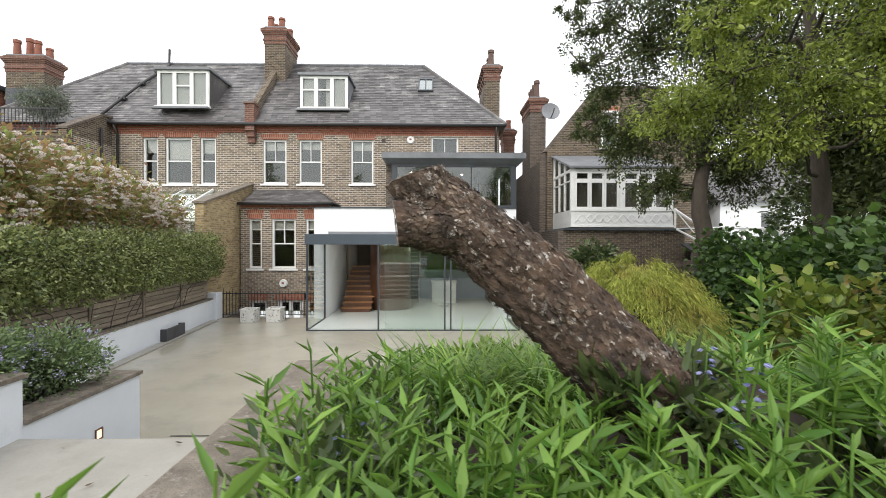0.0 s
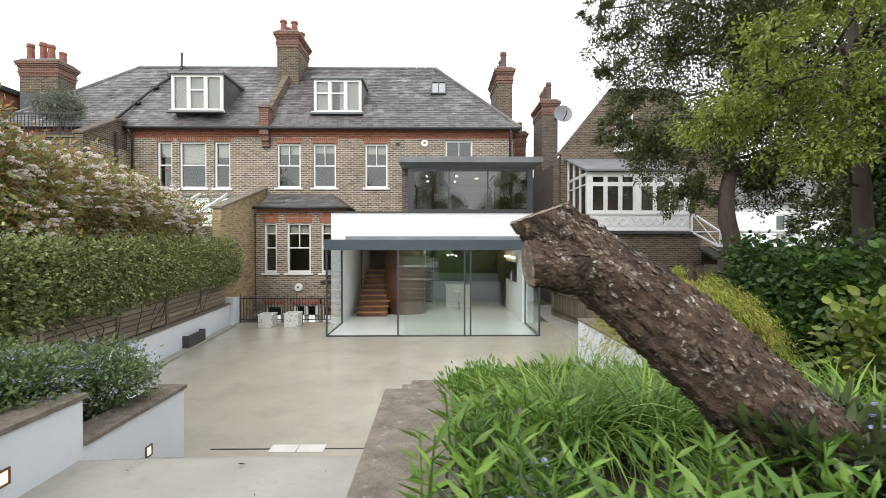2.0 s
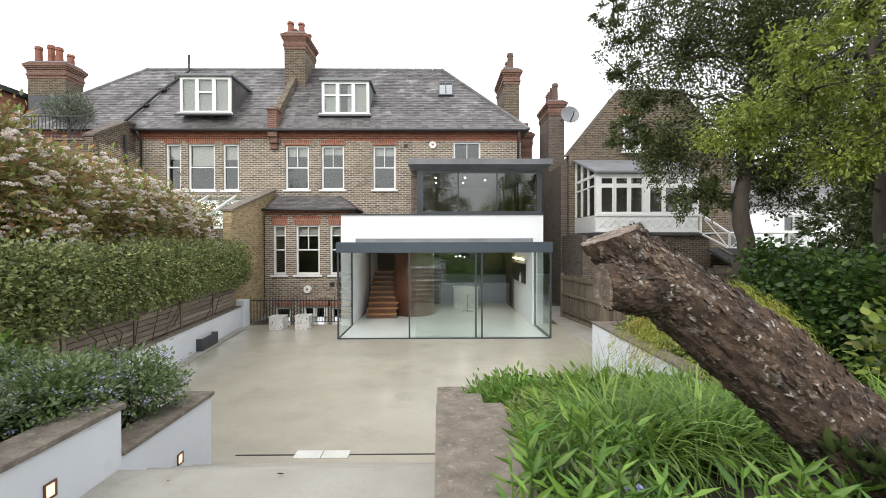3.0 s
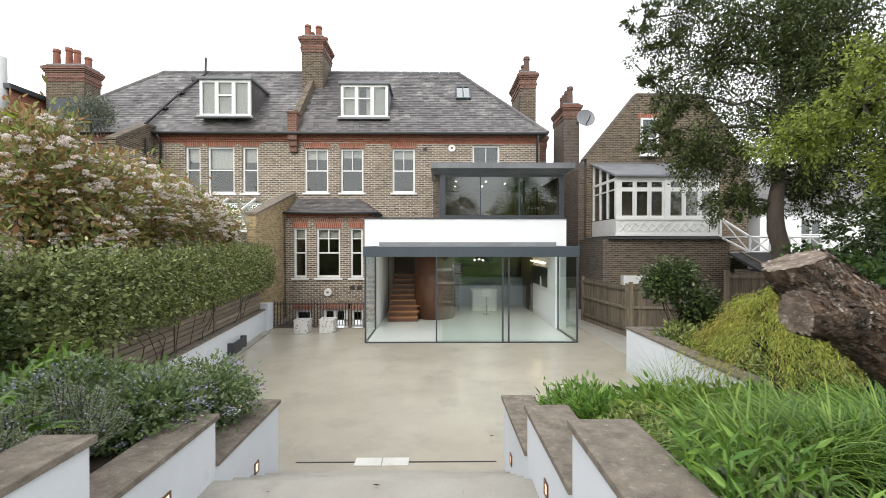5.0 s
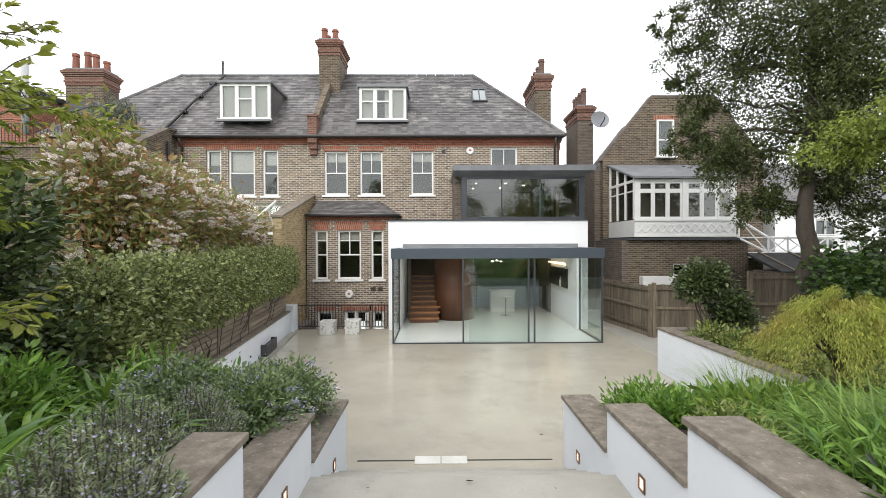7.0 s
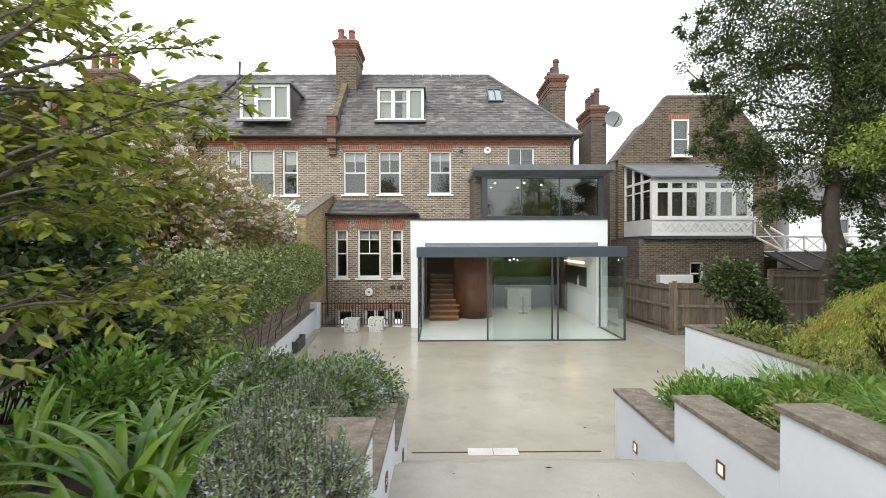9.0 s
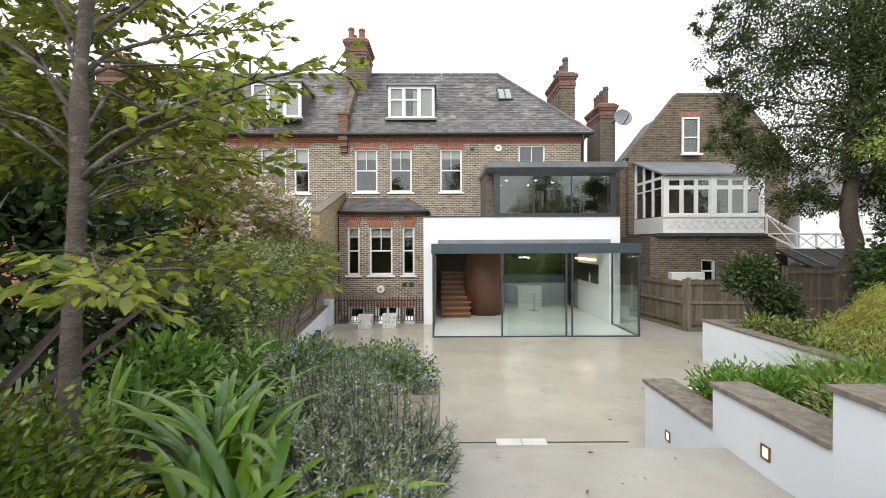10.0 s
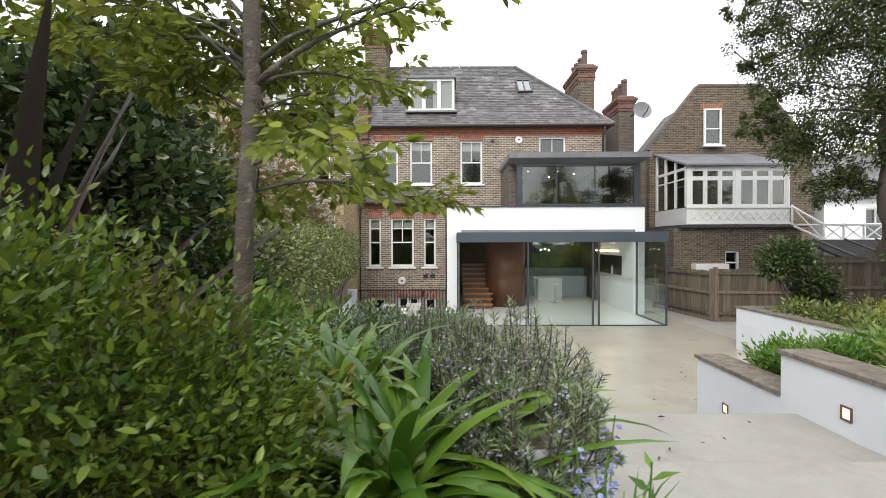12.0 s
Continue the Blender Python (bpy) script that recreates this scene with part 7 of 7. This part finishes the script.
shrub("rose_bush", "broad-leaved shrub with bronze and green leaves", (3.3, 2.4, 1.2), [(3.2, 2.6, 1.8, 0.6, 0.6, 0.5), (2.9, 1.9, 1.6, 0.5, 0.5, 0.4), (3.6, 2.0, 2.0, 0.6, 0.6, 0.5), (2.85, 3.3, 1.75, 0.45, 0.45, 0.45)], 6500, 0.085, 0.55, foliage("bronze_green_leaf", (0.08, 0.135, 0.024), (0.22, 0.27, 0.048), (0.23, 0.145, 0.055), 0.4, 0.35), "shrub", 0.4, 10, 0.22, 0.2, 20)
tree("evergreen_tree", "tall dark evergreen tree with curved trunk", (5.9, 9.4, 0.8), [(5.75, 9.55, 2.2), (5.72, 9.6, 3.4), (5.95, 9.8, 4.8), (6.3, 10, 6.8), (6.4, 10.2, 8.8), (6.3, 10.3, 10.2)], 0.21,
     [(5.0, 10.7, 7.1, 1.35, 1.4, 1.5), (4.55, 10.5, 4.9, 1.2, 1.2, 0.85), (6.2, 10.2, 5.6, 1.7, 1.6, 1.5), (6.4, 10.3, 8.2, 1.8, 1.7, 1.7), (8.0, 10.4, 6.6, 1.6, 1.6, 2.2), (4.5, 10.8, 8.9, 1.1, 1.0, 1.1), (3.9, 10.9, 7.6, 0.7, 0.7, 0.6), (3.8, 10.6, 5.4, 0.7, 0.7, 0.45), (3.45, 10.9, 8.3, 0.55, 0.5, 0.35), (3.55, 10.8, 6.8, 0.5, 0.5, 0.35), (5.35, 10.2, 3.75, 1.05, 1.1, 0.5),
      (6.9, 10.0, 4.0, 0.9, 1.0, 0.6), (4.1, 10.9, 6.2, 0.8, 0.8, 0.6), (7.6, 10.2, 9.2, 1.4, 1.4, 1.4), (8.8, 9.8, 4.6, 1.2, 1.2, 1.0), (6.0, 9.2, 5.2, 1.0, 0.7, 0.9), (6.3, 9.3, 7.0, 1.2, 0.8, 1.2), (6.2, 9.4, 4.3, 0.8, 0.6, 0.5)], 88000, 0.082, 0.42, EVERLEAF, DARKBARK, 300, 0.08, 85, 0.15, 0.1)
tree("lime_tree", "tree with drooping yellow-green young leaves", (5.68, 6.44, 0.8), [(5.61, 6.44, 2.64), (5.42, 6.31, 4.23), (5.15, 6.18, 5.81), (5.02, 6.05, 7.39)], 0.15,
     [(3.15, 5.75, 4.15, 0.72, 0.7, 0.42), (3.75, 5.6, 4.55, 0.7, 0.7, 0.35), (2.75, 4.5, 4.62, 0.55, 0.45, 0.28), (3.35, 4.5, 5.0, 0.6, 0.5, 0.3), (3.95, 5.3, 3.7, 0.7, 0.6, 0.35), (4.5, 5.2, 4.3, 0.8, 0.8, 0.45), (5.3, 5.3, 4.9, 0.9, 0.9, 0.5), (4.3, 4.6, 5.3, 0.8, 0.6, 0.35), (5.2, 4.8, 3.9, 0.8, 0.8, 0.5), (6.2, 5.2, 4.3, 0.9, 0.9, 0.7), (5.4, 5.0, 5.9, 1.0, 0.9, 0.5), (6.3, 5.3, 5.6, 1.0, 0.9, 0.7)],
     34000, 0.053, 0.52, LIMELEAF, DARKBARK, 360, 0.0, 18, 0.13, 0.3, oval=True)
shrub("laurel", "dark glossy laurel behind the fence", (9.4, 13.4, 0.0), [(10.9, 13.4, 2.0, 0.7, 0.5, 0.6), (12.4, 13.2, 2.3, 1.0, 0.6, 1.0), (11.1, 13.4, 3.4, 0.8, 0.5, 0.9), (12.7, 13.3, 3.6, 1.0, 0.6, 1.1)], 9000, 0.12, 0.45, DARKLEAF, stems=14)
tree("evergreen_tree", "dark broad evergreen behind the hedge", (7.7, 7.6, 0.0), [(7.7, 7.6, 2.4), (7.75, 7.6, 4.6), (7.7, 7.7, 6.8)], 0.2,
     [(6.7, 7.4, 3.2, 0.8, 0.9, 0.7), (7.5, 7.9, 3.9, 1.0, 1.1, 0.9), (7.3, 8.0, 5.2, 1.0, 1.1, 0.9), (7.7, 7.9, 6.5, 1.1, 1.2, 1.0), (6.9, 7.7, 4.2, 0.7, 0.8, 0.5), (8.5, 7.2, 4.6, 1.1, 1.3, 1.6), (7.4, 6.2, 4.4, 1.2, 1.2, 1.4), (6.8, 6.2, 3.0, 0.9, 0.9, 0.7)], 30000, 0.10, 0.45, EVERLEAF, DARKBARK, 180, 0.1, 30, 0.14, oval=True)

# olive on the roof terrace
tree("olive_tree", "round-headed grey-green olive tree on the terrace", (-14.6, 16.9, 6.2), [(-14.6, 16.9, 6.9), (-14.6, 16.9, 7.5)], 0.07, [(-14.6, 16.9, 7.7, 0.8, 0.7, 0.55)], 3200, 0.11, 0.22, SILVERLEAF, TRUNKBARK, 30, 0.4, 14, 0.2)

# trees in the garden behind
for x, y, h, leaf, lab in ((-8.5, -11, 9.5, HEDGELEAF, "large leafy garden tree"), (-1.0, -15, 12, DARKLEAF, "tall dark conifer-like garden tree"), (6.5, -11, 10, FRESHLEAF, "large leafy garden tree"), (13.5, 1.0, 10, DARKLEAF, "large dark garden tree"), (14.5, 29.5, 11, DARKLEAF, "large dark tree behind the houses"), (21.5, 26, 12, HEDGELEAF, "large leafy tree behind the houses"), (-13.5, 1.5, 8.5, HEDGELEAF, "large leafy garden tree")):
    g0 = 1.3 if y < 0 and abs(x) < 9 else -0.1
    bl = [(x, y, h * 0.75, 2.0, 2.0, 2.2), (x - 1.5, y, h * 0.55, 1.8, 1.8, 1.6), (x + 1.5, y + 0.4, h * 0.52, 1.8, 1.8, 1.6), (x + 0.2, y + 1.2, h * 0.45, 1.8, 1.6, 1.4), (x, y, h * 0.95, 1.1, 1.1, 1.0)]
    tree("garden_tree", lab, (x, y, g0), [(x + 0.1, y, h * 0.3), (x, y + 0.1, h * 0.6), (x, y, h * 0.9)], 0.22, bl, 7000, 0.22, 0.45, leaf, DARKBARK, 40, 0.3, 20, 0.15)
shrub("hedge", "dense hedge closing the upper garden", (0, -20, 1.3), [(x, -20, 2.3, 1.6, 0.8, 1.2) for x in range(-9, 10, 2)], 9000, 0.18, 0.5, HEDGELEAF, "hedge", 0.5, 14, 0.2, 0.1, 20)

# dead leaves and twigs on the concrete
DEADLEAF = foliage("dead_leaf", (0.06, 0.04, 0.025), (0.12, 0.08, 0.045), (0.09, 0.06, 0.035), 0.8, 0.0)
n = 36
litter_x = np.concatenate([rng.uniform(-0.9, 1.9, 26), rng.uniform(-3.3, -0.9, 10)])
litter_y = np.concatenate([rng.normal(7.2, 0.5, 26), rng.uniform(2.6, 3.7, 10)])
litter_z = np.concatenate([np.full(26, 0.012), np.full(10, 0.878)])
leaves("leaf_litter", np.stack([litter_x, litter_y, litter_z], 1), np.stack([rng.normal(size=n), rng.normal(size=n), np.zeros(n)], 1), 0.055 * (0.4 + rng.random(n)), 0.35, DEADLEAF, None, "scattered dead leaves on the concrete", fold=0.02)
tagged(bpy.data.objects["leaf_litter"], category="leaves")
